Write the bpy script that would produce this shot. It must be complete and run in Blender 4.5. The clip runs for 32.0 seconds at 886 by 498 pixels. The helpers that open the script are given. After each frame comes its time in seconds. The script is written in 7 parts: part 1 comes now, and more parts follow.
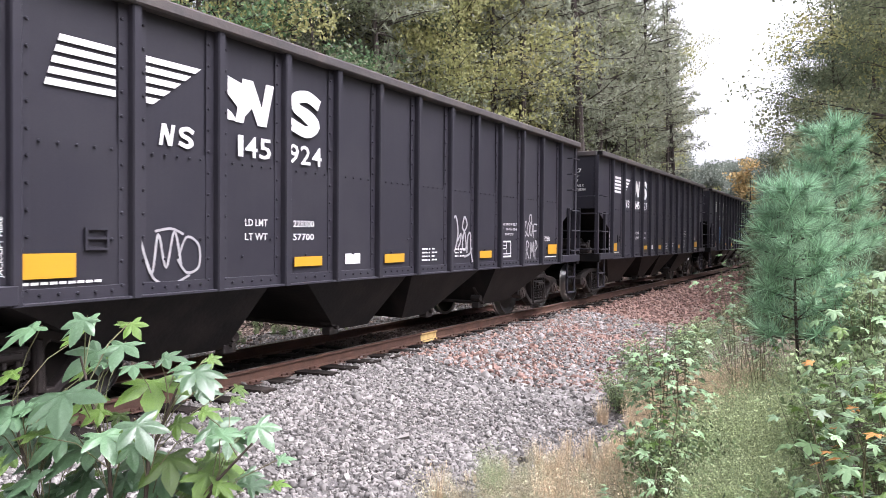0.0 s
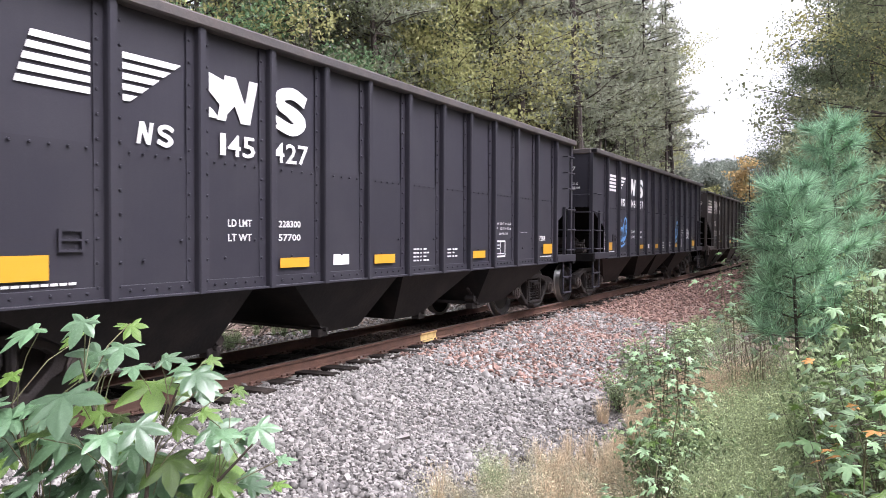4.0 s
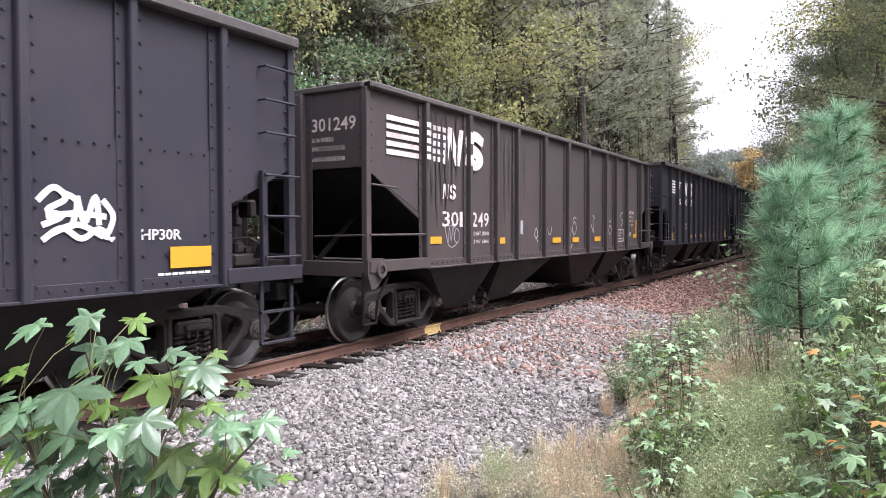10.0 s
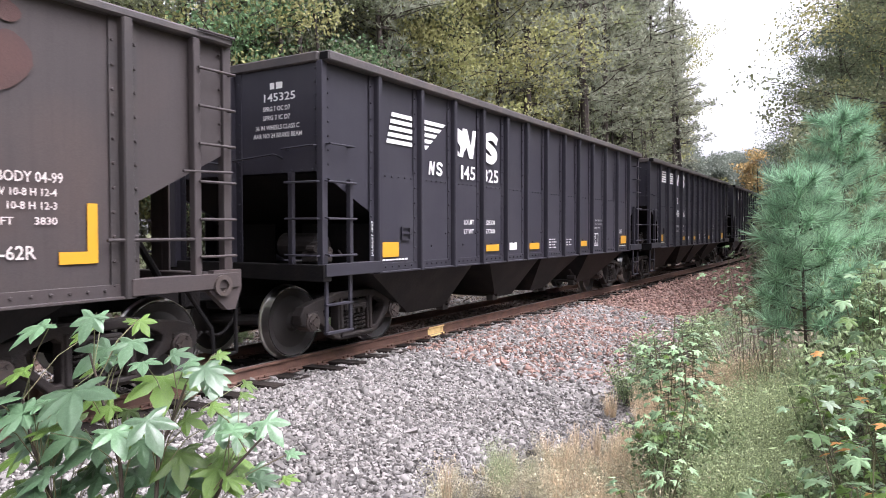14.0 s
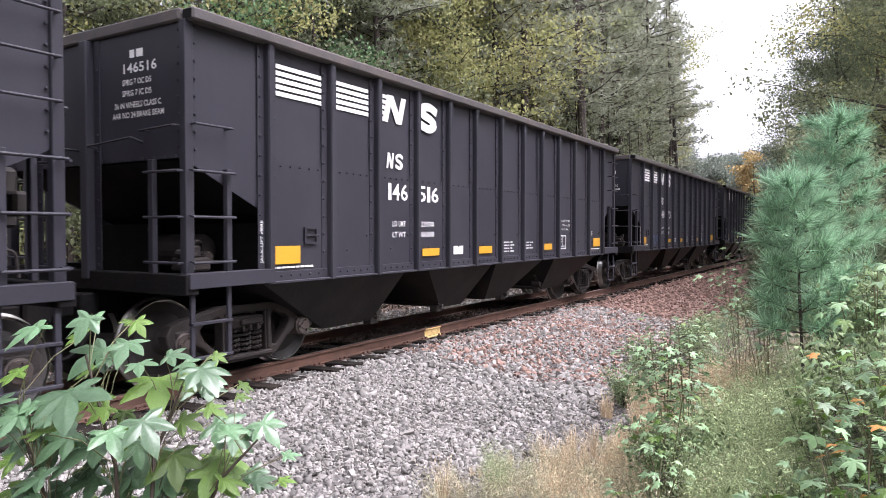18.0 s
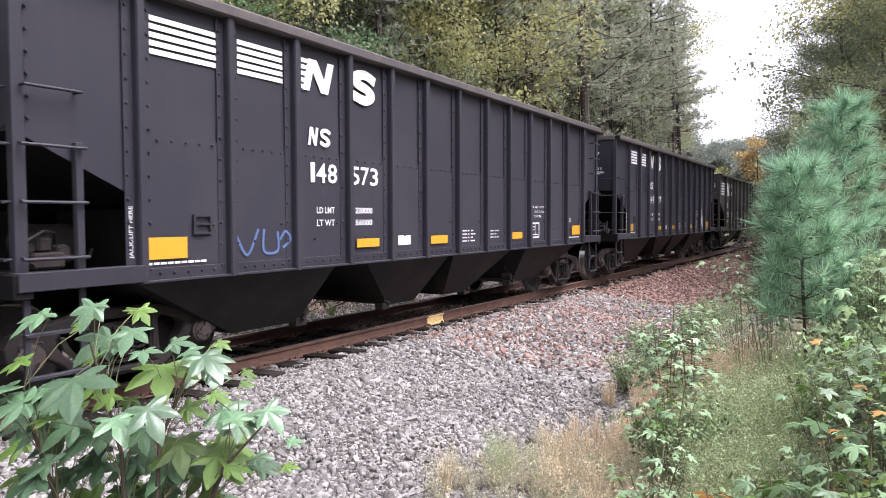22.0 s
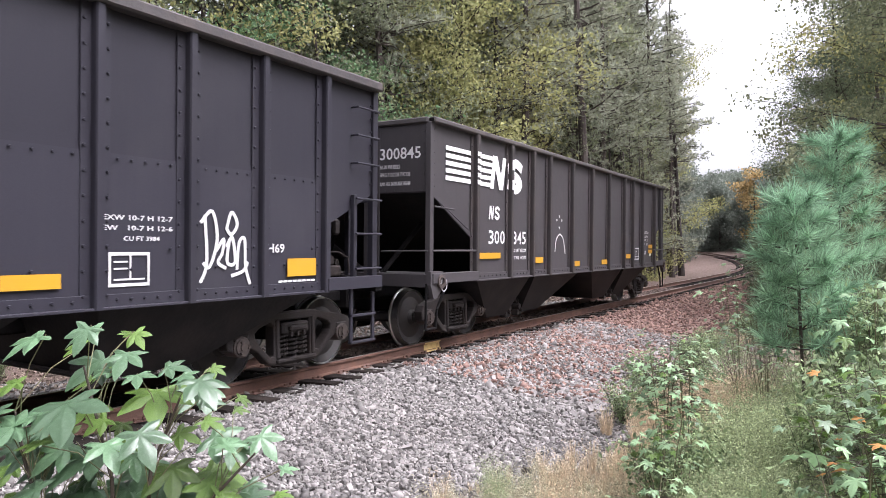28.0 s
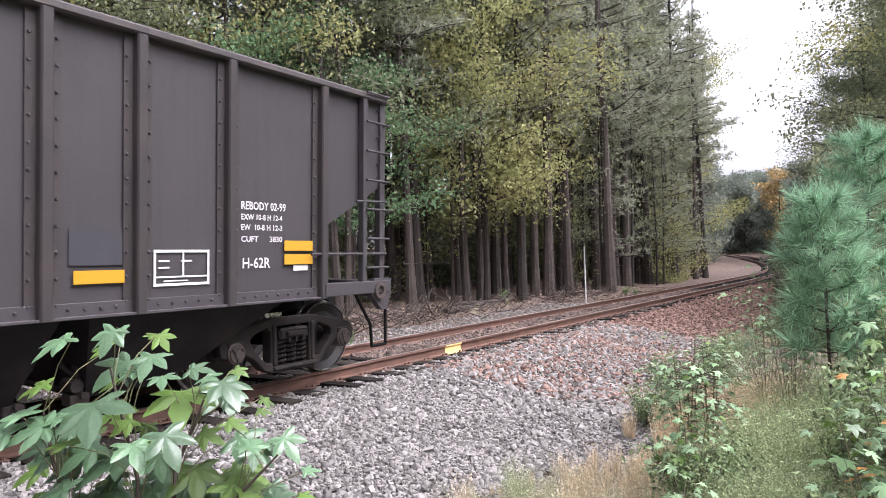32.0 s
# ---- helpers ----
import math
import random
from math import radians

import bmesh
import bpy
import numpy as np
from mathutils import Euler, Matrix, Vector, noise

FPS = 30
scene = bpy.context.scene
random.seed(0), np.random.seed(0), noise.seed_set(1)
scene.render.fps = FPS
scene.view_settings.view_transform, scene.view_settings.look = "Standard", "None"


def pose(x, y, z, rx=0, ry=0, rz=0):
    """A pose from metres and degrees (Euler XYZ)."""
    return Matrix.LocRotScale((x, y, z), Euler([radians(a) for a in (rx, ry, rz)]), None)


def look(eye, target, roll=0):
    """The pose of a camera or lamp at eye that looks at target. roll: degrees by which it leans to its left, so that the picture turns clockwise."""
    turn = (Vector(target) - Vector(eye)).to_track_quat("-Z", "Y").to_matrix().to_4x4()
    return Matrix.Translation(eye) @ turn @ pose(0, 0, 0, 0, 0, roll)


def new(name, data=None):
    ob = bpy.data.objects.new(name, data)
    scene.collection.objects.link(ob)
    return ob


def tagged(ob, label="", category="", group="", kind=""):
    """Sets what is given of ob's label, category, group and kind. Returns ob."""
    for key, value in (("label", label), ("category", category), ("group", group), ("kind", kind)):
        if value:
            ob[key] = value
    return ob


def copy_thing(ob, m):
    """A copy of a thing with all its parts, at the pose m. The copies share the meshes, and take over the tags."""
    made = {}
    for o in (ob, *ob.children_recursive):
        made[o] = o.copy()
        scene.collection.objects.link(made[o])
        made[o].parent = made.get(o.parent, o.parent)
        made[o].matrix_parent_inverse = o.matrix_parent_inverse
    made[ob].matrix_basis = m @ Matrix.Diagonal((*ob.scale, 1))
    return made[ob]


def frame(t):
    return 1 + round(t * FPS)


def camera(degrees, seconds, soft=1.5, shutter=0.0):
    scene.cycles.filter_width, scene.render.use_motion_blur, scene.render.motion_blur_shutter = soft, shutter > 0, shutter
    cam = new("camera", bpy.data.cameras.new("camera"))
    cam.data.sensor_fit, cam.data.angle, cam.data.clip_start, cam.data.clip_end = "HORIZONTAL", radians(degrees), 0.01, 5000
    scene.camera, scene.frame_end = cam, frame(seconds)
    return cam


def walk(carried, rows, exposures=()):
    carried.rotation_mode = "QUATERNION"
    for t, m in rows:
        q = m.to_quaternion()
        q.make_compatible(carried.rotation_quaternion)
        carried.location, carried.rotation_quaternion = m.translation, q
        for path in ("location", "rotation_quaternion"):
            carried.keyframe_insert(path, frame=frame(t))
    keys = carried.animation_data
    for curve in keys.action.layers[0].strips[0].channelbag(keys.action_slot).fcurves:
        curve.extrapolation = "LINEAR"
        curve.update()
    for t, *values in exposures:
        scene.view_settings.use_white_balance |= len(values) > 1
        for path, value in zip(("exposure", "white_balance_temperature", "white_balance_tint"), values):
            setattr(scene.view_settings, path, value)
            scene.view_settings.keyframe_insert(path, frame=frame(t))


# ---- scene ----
# ---- camera: held by hand on the spot, it only turns a little ----
EYE = (0.0, -7.17, 1.38)
cam = camera(65.0, 32.0, soft=0.6, shutter=0.12)
TURNS = [
    (0, -59.07, 0.11, 1.57),
    (0.5, -59.06, 0.06, 1.60),
    (1, -58.60, -0.02, 1.57),
    (1.5, -58.59, -0.03, 1.88),
    (2, -58.98, -0.12, 1.79),
    (2.5, -59.21, -0.16, 1.81),
    (3, -59.27, -0.21, 1.90),
    (3.5, -59.14, 0.05, 1.77),
    (5.5, -59.04, 0.04, 2.09),
    (6, -59.18, -0.09, 1.84),
    (6.5, -59.02, -0.02, 1.83),
    (7, -59.11, 0.08, 2.11),
    (7.5, -59.02, -0.04, 2.15),
    (8, -59.11, -0.20, 2.14),
    (8.5, -59.06, -0.49, 2.12),
    (9, -59.02, -0.52, 2.13),
    (9.5, -58.92, -0.77, 2.17),
    (10, -58.81, -0.48, 2.15),
    (10.5, -58.62, -0.43, 2.09),
    (11, -58.53, -0.29, 2.17),
    (11.5, -58.43, -0.00, 2.34),
    (12, -58.64, -0.23, 1.93),
    (12.5, -58.46, -0.13, 1.91),
    (13, -58.30, -0.25, 1.89),
    (13.5, -58.39, -0.24, 2.07),
    (14, -58.55, -0.35, 2.12),
    (14.5, -58.74, -0.31, 2.01),
    (16.5, -58.72, -0.33, 1.78),
    (17, -58.67, -0.14, 1.98),
    (17.5, -58.81, -0.27, 2.09),
    (18, -58.81, -0.25, 2.01),
    (18.5, -58.64, -0.35, 2.16),
    (19, -58.79, -0.22, 1.84),
    (19.5, -59.08, -0.29, 1.96),
    (20, -58.68, -0.54, 1.98),
    (20.5, -58.64, -0.83, 1.83),
    (21, -58.54, -0.98, 2.11),
    (21.5, -58.61, -1.34, 2.07),
    (22, -58.59, -1.29, 2.19),
    (22.5, -58.60, -1.05, 2.38),
    (23, -58.62, -0.86, 2.32),
    (23.5, -58.63, -0.86, 2.24),
    (24, -58.66, -0.83, 2.12),
    (24.5, -58.55, -0.69, 2.02),
    (25, -58.49, -0.69, 1.88),
    (25.5, -58.61, -0.49, 1.80),
    (26, -58.95, 0.53, 1.78),
    (26.5, -59.13, 0.78, 1.67),
    (28.5, -58.73, 0.94, 1.53),
    (29, -58.93, 1.07, 1.58),
    (29.5, -59.05, 1.00, 1.60),
    (30, -59.08, 1.09, 1.72),
    (30.5, -58.84, 1.09, 1.65),
    (31, -58.71, 1.30, 1.31),
    (31.5, -58.89, 1.36, 1.32),
    (32, -57.07, 1.14, 1.69),
]
walk(cam, [(t, pose(*EYE, 90 + p, r, y)) for t, y, p, r in TURNS],
     exposures=[(0.0, 1.66, 6120, 20.5), (26.0, 1.66, 6120, 20.5), (29.0, 1.55, 6120, 20.5), (32.0, 1.55, 6120, 20.5)])

# ---- light: a bright, fully clouded sky ----
world = bpy.data.worlds.new("world")
scene.world = world
world.use_nodes = True
wt = world.node_tree
sky = wt.nodes.new("ShaderNodeTexSky")
sky.sky_type, sky.sun_disc = "NISHITA", False
sky.sun_elevation, sky.sun_rotation = radians(58), radians(169)
sky.air_density, sky.dust_density, sky.ozone_density = 1.0, 6.0, 1.0
grey = wt.nodes.new("ShaderNodeHueSaturation")
grey.inputs["Saturation"].default_value = 0.12
wt.links.new(sky.outputs[0], grey.inputs["Color"])
wt.links.new(grey.outputs[0], wt.nodes["Background"].inputs["Color"])
wt.nodes["Background"].inputs["Strength"].default_value = 0.15
sun_data = bpy.data.lights.new("sun", "SUN")
sun_data.energy, sun_data.angle, sun_data.color = 1.15, radians(50), (1.0, 0.98, 0.95)
sun = new("sun", sun_data)
sun.matrix_world = look((0, 0, 0), (-0.10, 0.52, -0.85))

# ---- materials ----
def material(name, colour, rough=0.7, metal=0.0, spots=None, spot_amount=0.5, spot_scale=3.0, grain=40.0, grain_amount=0.15,
             bump=0.0, bump_scale=60.0, vary=0.0, island=False, streak=None, streak_amount=0.0, spec=0.5, through_light=0.0):
    """A node material: base colour, large stains, fine grain, fall of streaks, relief, and a change from piece to piece."""
    m = bpy.data.materials.new(name)
    m.use_nodes = True
    nt = m.node_tree
    n, l = nt.nodes, nt.links
    bsdf = n["Principled BSDF"]
    bsdf.inputs["Roughness"].default_value = rough
    bsdf.inputs["Metallic"].default_value = metal
    bsdf.inputs["Specular IOR Level"].default_value = spec
    co = n.new("ShaderNodeTexCoord")
    out = n.new("ShaderNodeRGB").outputs[0]
    out.default_value = (*colour, 1)

    def tex(scale, detail=4.0, stretch=None):
        t = n.new("ShaderNodeTexNoise")
        t.inputs["Scale"].default_value = scale
        t.inputs["Detail"].default_value = detail
        if stretch:
            mp = n.new("ShaderNodeMapping")
            mp.inputs["Scale"].default_value = stretch
            l.new(co.outputs["Object"], mp.inputs["Vector"])
            l.new(mp.outputs[0], t.inputs["Vector"])
        else:
            l.new(co.outputs["Object"], t.inputs["Vector"])
        return t.outputs["Fac"]

    def ramp(fac, a, b, top):
        r = n.new("ShaderNodeMapRange")
        r.inputs["From Min"].default_value, r.inputs["From Max"].default_value = a, b
        r.inputs["To Max"].default_value = top
        l.new(fac, r.inputs["Value"])
        return r.outputs[0]

    def mix(a, b, fac, mode="MIX"):
        x = n.new("ShaderNodeMix")
        x.data_type, x.blend_type = "RGBA", mode
        l.new(a, x.inputs[6])
        if isinstance(b, tuple):
            x.inputs[7].default_value = (*b, 1)
        else:
            l.new(b, x.inputs[7])
        if isinstance(fac, float):
            x.inputs[0].default_value = fac
        else:
            l.new(fac, x.inputs[0])
        return x.outputs[2]

    if spots:
        out = mix(out, spots, ramp(tex(spot_scale, 6.0), 0.45, 0.7, spot_amount))
    if streak:
        out = mix(out, streak, ramp(tex(2.0, 5.0, (9.0, 9.0, 0.35)), 0.48, 0.75, streak_amount))
    if grain_amount:
        g = n.new("ShaderNodeMapRange")
        g.inputs["To Min"].default_value, g.inputs["To Max"].default_value = 1 - grain_amount, 1 + grain_amount
        l.new(tex(grain, 3.0), g.inputs["Value"])
        out = mix(out, g.outputs[0], 1.0, "MULTIPLY")
    if vary:
        rnd = n.new("ShaderNodeNewGeometry").outputs["Random Per Island"] if island else n.new("ShaderNodeObjectInfo").outputs["Random"]
        v = n.new("ShaderNodeMapRange")
        v.inputs["To Min"].default_value, v.inputs["To Max"].default_value = 1 - vary, 1 + vary
        l.new(rnd, v.inputs["Value"])
        out = mix(out, v.outputs[0], 1.0, "MULTIPLY")
    l.new(out, bsdf.inputs["Base Color"])
    if bump:
        b = n.new("ShaderNodeBump")
        b.inputs["Strength"].default_value, b.inputs["Distance"].default_value = bump, 0.02
        l.new(tex(bump_scale, 6.0), b.inputs["Height"])
        l.new(b.outputs[0], bsdf.inputs["Normal"])
    if through_light:
        tr = n.new("ShaderNodeBsdfTranslucent")
        l.new(out, tr.inputs["Color"])
        mx = n.new("ShaderNodeMixShader")
        mx.inputs[0].default_value = through_light
        l.new(bsdf.outputs[0], mx.inputs[1])
        l.new(tr.outputs[0], mx.inputs[2])
        l.new(mx.outputs[0], n["Material Output"].inputs["Surface"])
    return m


BLACK = material("black_car_paint", (0.0275, 0.0262, 0.0345), 0.48, spec=0.22, spots=(0.040, 0.038, 0.045), spot_scale=0.9, spot_amount=0.6,
                 streak=(0.044, 0.041, 0.045), streak_amount=0.12, grain=120, grain_amount=0.18, bump=0.10, bump_scale=3, vary=0.10)
BROWN = material("weathered_brown_black_paint", (0.052, 0.044, 0.044), 0.6, spec=0.25, spots=(0.074, 0.054, 0.048), spot_scale=0.9, spot_amount=0.65,
                 streak=(0.034, 0.029, 0.029), streak_amount=0.25, grain=90, grain_amount=0.2, bump=0.15, bump_scale=6, vary=0.08)
GREYBLACK = material("faded_grey_black_paint", (0.052, 0.047, 0.050), 0.58, spec=0.3, spots=(0.064, 0.056, 0.059), spot_scale=0.9, spot_amount=0.6,
                     streak=(0.034, 0.031, 0.031), streak_amount=0.2, grain=90, grain_amount=0.2, bump=0.15, bump_scale=6, vary=0.08)
# Grimy steel, set near black so the shade under the cars is in its colour.
UNDER = material("grimy_shade_black_steel", (0.0055, 0.005, 0.0054), 0.85, spots=(0.013, 0.010, 0.009), spot_scale=3, spot_amount=0.6, grain=60, spec=0.15,
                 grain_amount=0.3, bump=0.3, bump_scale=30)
CAST = material("brown_grey_cast_steel", (0.024, 0.0198, 0.0190), 0.7, spots=(0.042, 0.031, 0.026), spot_scale=5, spot_amount=0.6, grain=80, spec=0.3,
                grain_amount=0.25, bump=0.25, bump_scale=50)
WHEEL = material("dark_wheel_steel", (0.022, 0.019, 0.018), 0.6, spots=(0.036, 0.028, 0.024), spot_scale=4, grain=60, bump=0.1)
TREAD = material("polished_tread_steel", (0.55, 0.54, 0.52), 0.28, 1.0, grain=90, grain_amount=0.1)
STAIN = material("dark_grime_streak", (0.022, 0.0185, 0.0190), 0.7, spots=(0.032, 0.027, 0.027), spot_scale=8, spot_amount=0.7, grain=60, grain_amount=0.3)
# Dirty chute paint, taken down to near black for the shade it hangs in.
CHUTE = material("grimy_shade_chute_steel", (0.0070, 0.0060, 0.0060), 0.62, spots=(0.026, 0.020, 0.018), spot_scale=2.5, spot_amount=0.6, grain=60, grain_amount=0.25, bump=0.2, bump_scale=20, spec=0.25)
PRIMER = material("dull_grey_primer", (0.034, 0.034, 0.040), 0.7, spots=(0.045, 0.043, 0.046), spot_scale=4, grain=90)
CAP = material("bearing_cap_steel", (0.075, 0.060, 0.055), 0.55, 0.3, spots=(0.12, 0.09, 0.075), spot_scale=20, grain=90)
# Dust and rust on the chord, plus its top-lit paleness as colour.
CHORD = material("dusty_toplit_chord_paint", (0.050, 0.044, 0.044), 0.7, spots=(0.085, 0.068, 0.060), spot_scale=3, spot_amount=0.7, grain=50, grain_amount=0.25, bump=0.2, bump_scale=25)
WHITE = material("white_stencil_paint", (0.70, 0.69, 0.68), 0.6, spots=(0.50, 0.48, 0.47), spot_scale=6, spot_amount=0.35, grain=150, grain_amount=0.06)
OLDWHITE = material("worn_white_stencil_paint", (0.62, 0.56, 0.53), 0.7, spots=(0.22, 0.18, 0.16), spot_scale=4, spot_amount=0.7, grain=150,
                    grain_amount=0.12, streak=(0.25, 0.21, 0.2), streak_amount=0.5)
YELLOW = material("yellow_reflective_sheet", (0.52, 0.27, 0.016), 0.45, spots=(0.50, 0.27, 0.03), spot_scale=9, spot_amount=0.4, grain=150, grain_amount=0.06)
BLUE = material("blue_spray_paint", (0.10, 0.27, 0.55), 0.5, spots=(0.16, 0.36, 0.62), spot_scale=9, grain_amount=0.1)
PALESPRAY = material("pale_grey_spray_paint", (0.36, 0.35, 0.36), 0.6, spots=(0.2, 0.2, 0.2), spot_scale=12, grain_amount=0.1)
DARKBLUE = material("dull_blue_spray_paint", (0.08, 0.13, 0.27), 0.6, spots=(0.05, 0.07, 0.13), spot_scale=9, grain_amount=0.1)
RUSTPATCH = material("bare_rust_patch", (0.060, 0.028, 0.024), 0.8, spots=(0.04, 0.022, 0.02), spot_scale=6, bump=0.2)
RAIL = material("rusty_rail_steel", (0.105, 0.055, 0.040), 0.75, spots=(0.17, 0.085, 0.055), spot_scale=4, spot_amount=0.6, grain=60, grain_amount=0.25, bump=0.2)
RAILTOP = material("worn_rail_head_steel", (0.32, 0.28, 0.26), 0.4, 0.8, spots=(0.2, 0.13, 0.1), spot_scale=3, grain=80)
TIE = material("creosoted_tie_wood", (0.014, 0.011, 0.0095), 0.9, spec=0.15, spots=(0.030, 0.023, 0.019), spot_scale=4, spot_amount=0.7, grain=30, grain_amount=0.4, bump=0.4, bump_scale=25, vary=0.3)
YPAINT = material("yellow_track_paint", (0.74, 0.55, 0.24), 0.7, spots=(0.45, 0.28, 0.12), spot_scale=14, spot_amount=0.5, grain=60)
STONE = material("grey_ballast_stone", (0.196, 0.184, 0.173), 0.88, spots=(0.10, 0.092, 0.086), spot_scale=9, spot_amount=0.6, grain=70, grain_amount=0.25, vary=0.52, island=True, spec=0.3)
# Ballast stone with the shade under the passing train put into its colour.
SHADESTONE = material("shade_dark_ballast_stone", (0.035, 0.030, 0.028), 0.8, spots=(0.06, 0.05, 0.045), spot_scale=9, spot_amount=0.6, grain=70, grain_amount=0.25, vary=0.5, island=True, spec=0.25)
REDSTONE = material("rust_dusted_ballast_stone", (0.20, 0.128, 0.105), 0.9, spots=(0.12, 0.07, 0.055), spot_scale=9, spot_amount=0.6, grain=70, grain_amount=0.25, vary=0.5, island=True, spec=0.3)
BROWNSTONE = material("brown_dusty_ballast_stone", (0.13, 0.098, 0.083), 0.9, spots=(0.075, 0.055, 0.047), spot_scale=9, spot_amount=0.6, grain=70, grain_amount=0.25, vary=0.5, island=True, spec=0.3)
# Rib paint darker than the side sheets of the two brown cars.
DARKRIB = material("dark_brown_rib_paint", (0.036, 0.031, 0.031), 0.6, spots=(0.055, 0.042, 0.038), spot_scale=2, spot_amount=0.6, grain=90, grain_amount=0.25, bump=0.2, bump_scale=20, spec=0.4)
LITTER = material("dry_leaf_litter", (0.23, 0.185, 0.15), 0.9, spots=(0.13, 0.10, 0.08), spot_scale=3, spot_amount=0.6, vary=0.6, island=True, spec=0.2)
BARK = material("grey_brown_bark", (0.050, 0.039, 0.034), 0.95, spots=(0.095, 0.077, 0.068), spot_scale=2.5, spot_amount=0.6, grain=20, grain_amount=0.4, bump=0.8, bump_scale=18, vary=0.35, streak=(0.025, 0.02, 0.018), streak_amount=0.6)
STALK = material("green_red_leaf_stalk", (0.115, 0.120, 0.055), 0.6, spots=(0.11, 0.06, 0.045), spot_scale=12, spot_amount=0.6, grain=60)
STEM = material("grey_brown_stem", (0.060, 0.046, 0.036), 0.9, grain=60, grain_amount=0.3, spots=(0.035, 0.028, 0.022), spot_scale=20)


def leafy(name, colour, other, vary=0.45, rough=0.55, thru=0.35):
    return material(name, colour, rough, spots=other, spot_scale=0.55, spot_amount=0.85, grain=3.0, grain_amount=0.3, vary=vary, island=True, through_light=thru, spec=0.3)


LEAF_DARK = leafy("dark_green_leaves", (0.120, 0.150, 0.090), (0.165, 0.190, 0.112), vary=0.35, thru=0.5)
LEAF_MID = leafy("mid_green_leaves", (0.195, 0.220, 0.128), (0.260, 0.272, 0.158), vary=0.35, thru=0.5)
LEAF_GREEN = leafy("fresh_green_leaves", (0.135, 0.230, 0.115), (0.180, 0.270, 0.135), vary=0.35, thru=0.5)
LEAF_YELLOW = leafy("yellow_green_leaves", (0.300, 0.310, 0.135), (0.385, 0.360, 0.165), vary=0.3, thru=0.5)
LEAF_ORANGE = leafy("orange_autumn_leaves", (0.40, 0.29, 0.13), (0.48, 0.36, 0.17))
# Far leaves greyed and lightened: distance haze put into their colour.
LEAF_GREY = leafy("haze_grey_green_leaves", (0.165, 0.190, 0.155), (0.200, 0.220, 0.178), vary=0.3, thru=0.4)
NEEDLE = leafy("pine_needles", (0.270, 0.290, 0.215), (0.340, 0.345, 0.250), vary=0.35, thru=0.45)
YOUNGPINE = leafy("fresh_pine_needles", (0.255, 0.420, 0.270), (0.355, 0.490, 0.305), vary=0.6, thru=0.35)
WEED = leafy("weed_leaves", (0.200, 0.270, 0.135), (0.300, 0.335, 0.190), vary=0.6, thru=0.4)
WEEDFINE = leafy("fine_green_weed", (0.330, 0.395, 0.215), (0.440, 0.455, 0.275), vary=0.55, thru=0.4)
STRAW = leafy("dry_straw_grass", (0.64, 0.52, 0.36), (0.50, 0.41, 0.28))
DRYWEED = leafy("dry_brown_weed", (0.45, 0.42, 0.29), (0.35, 0.35, 0.23), thru=0.35)
DRYBRUSH = leafy("dry_grey_brush", (0.20, 0.16, 0.13), (0.14, 0.11, 0.09), thru=0.1)
GUMTOP = material("blue_green_lobed_leaf", (0.088, 0.165, 0.082), 0.28, spots=(0.145, 0.235, 0.140), spot_scale=9, spot_amount=0.6, grain=60, grain_amount=0.25, vary=0.35, through_light=0.18, spec=0.6, bump=0.06, bump_scale=40)
# Paler copy of the lobed leaf: the sky's sheen is in the colour.
GUMPALE = material("sheen_pale_lobed_leaf", (0.190, 0.305, 0.155), 0.40, spots=(0.260, 0.350, 0.205), spot_scale=6, spot_amount=0.6, grain=45, grain_amount=0.2, vary=0.5, through_light=0.3, spec=0.5)
GUMORANGE = material("orange_lobed_leaf", (0.42, 0.20, 0.06), 0.45, spots=(0.40, 0.28, 0.08), spot_scale=8, spot_amount=0.6, grain=45, grain_amount=0.2, vary=0.3, through_light=0.35, spec=0.35)
GUMGREEN = material("bright_green_lobed_leaf", (0.105, 0.185, 0.034), 0.34, spots=(0.070, 0.120, 0.030), spot_scale=22, spot_amount=0.5, grain=60, grain_amount=0.25, vary=0.4, through_light=0.30, spec=0.5, bump=0.25, bump_scale=70)
POST = material("white_marker_post", (0.62, 0.62, 0.60), 0.6, spots=(0.4, 0.38, 0.35), spot_scale=5)


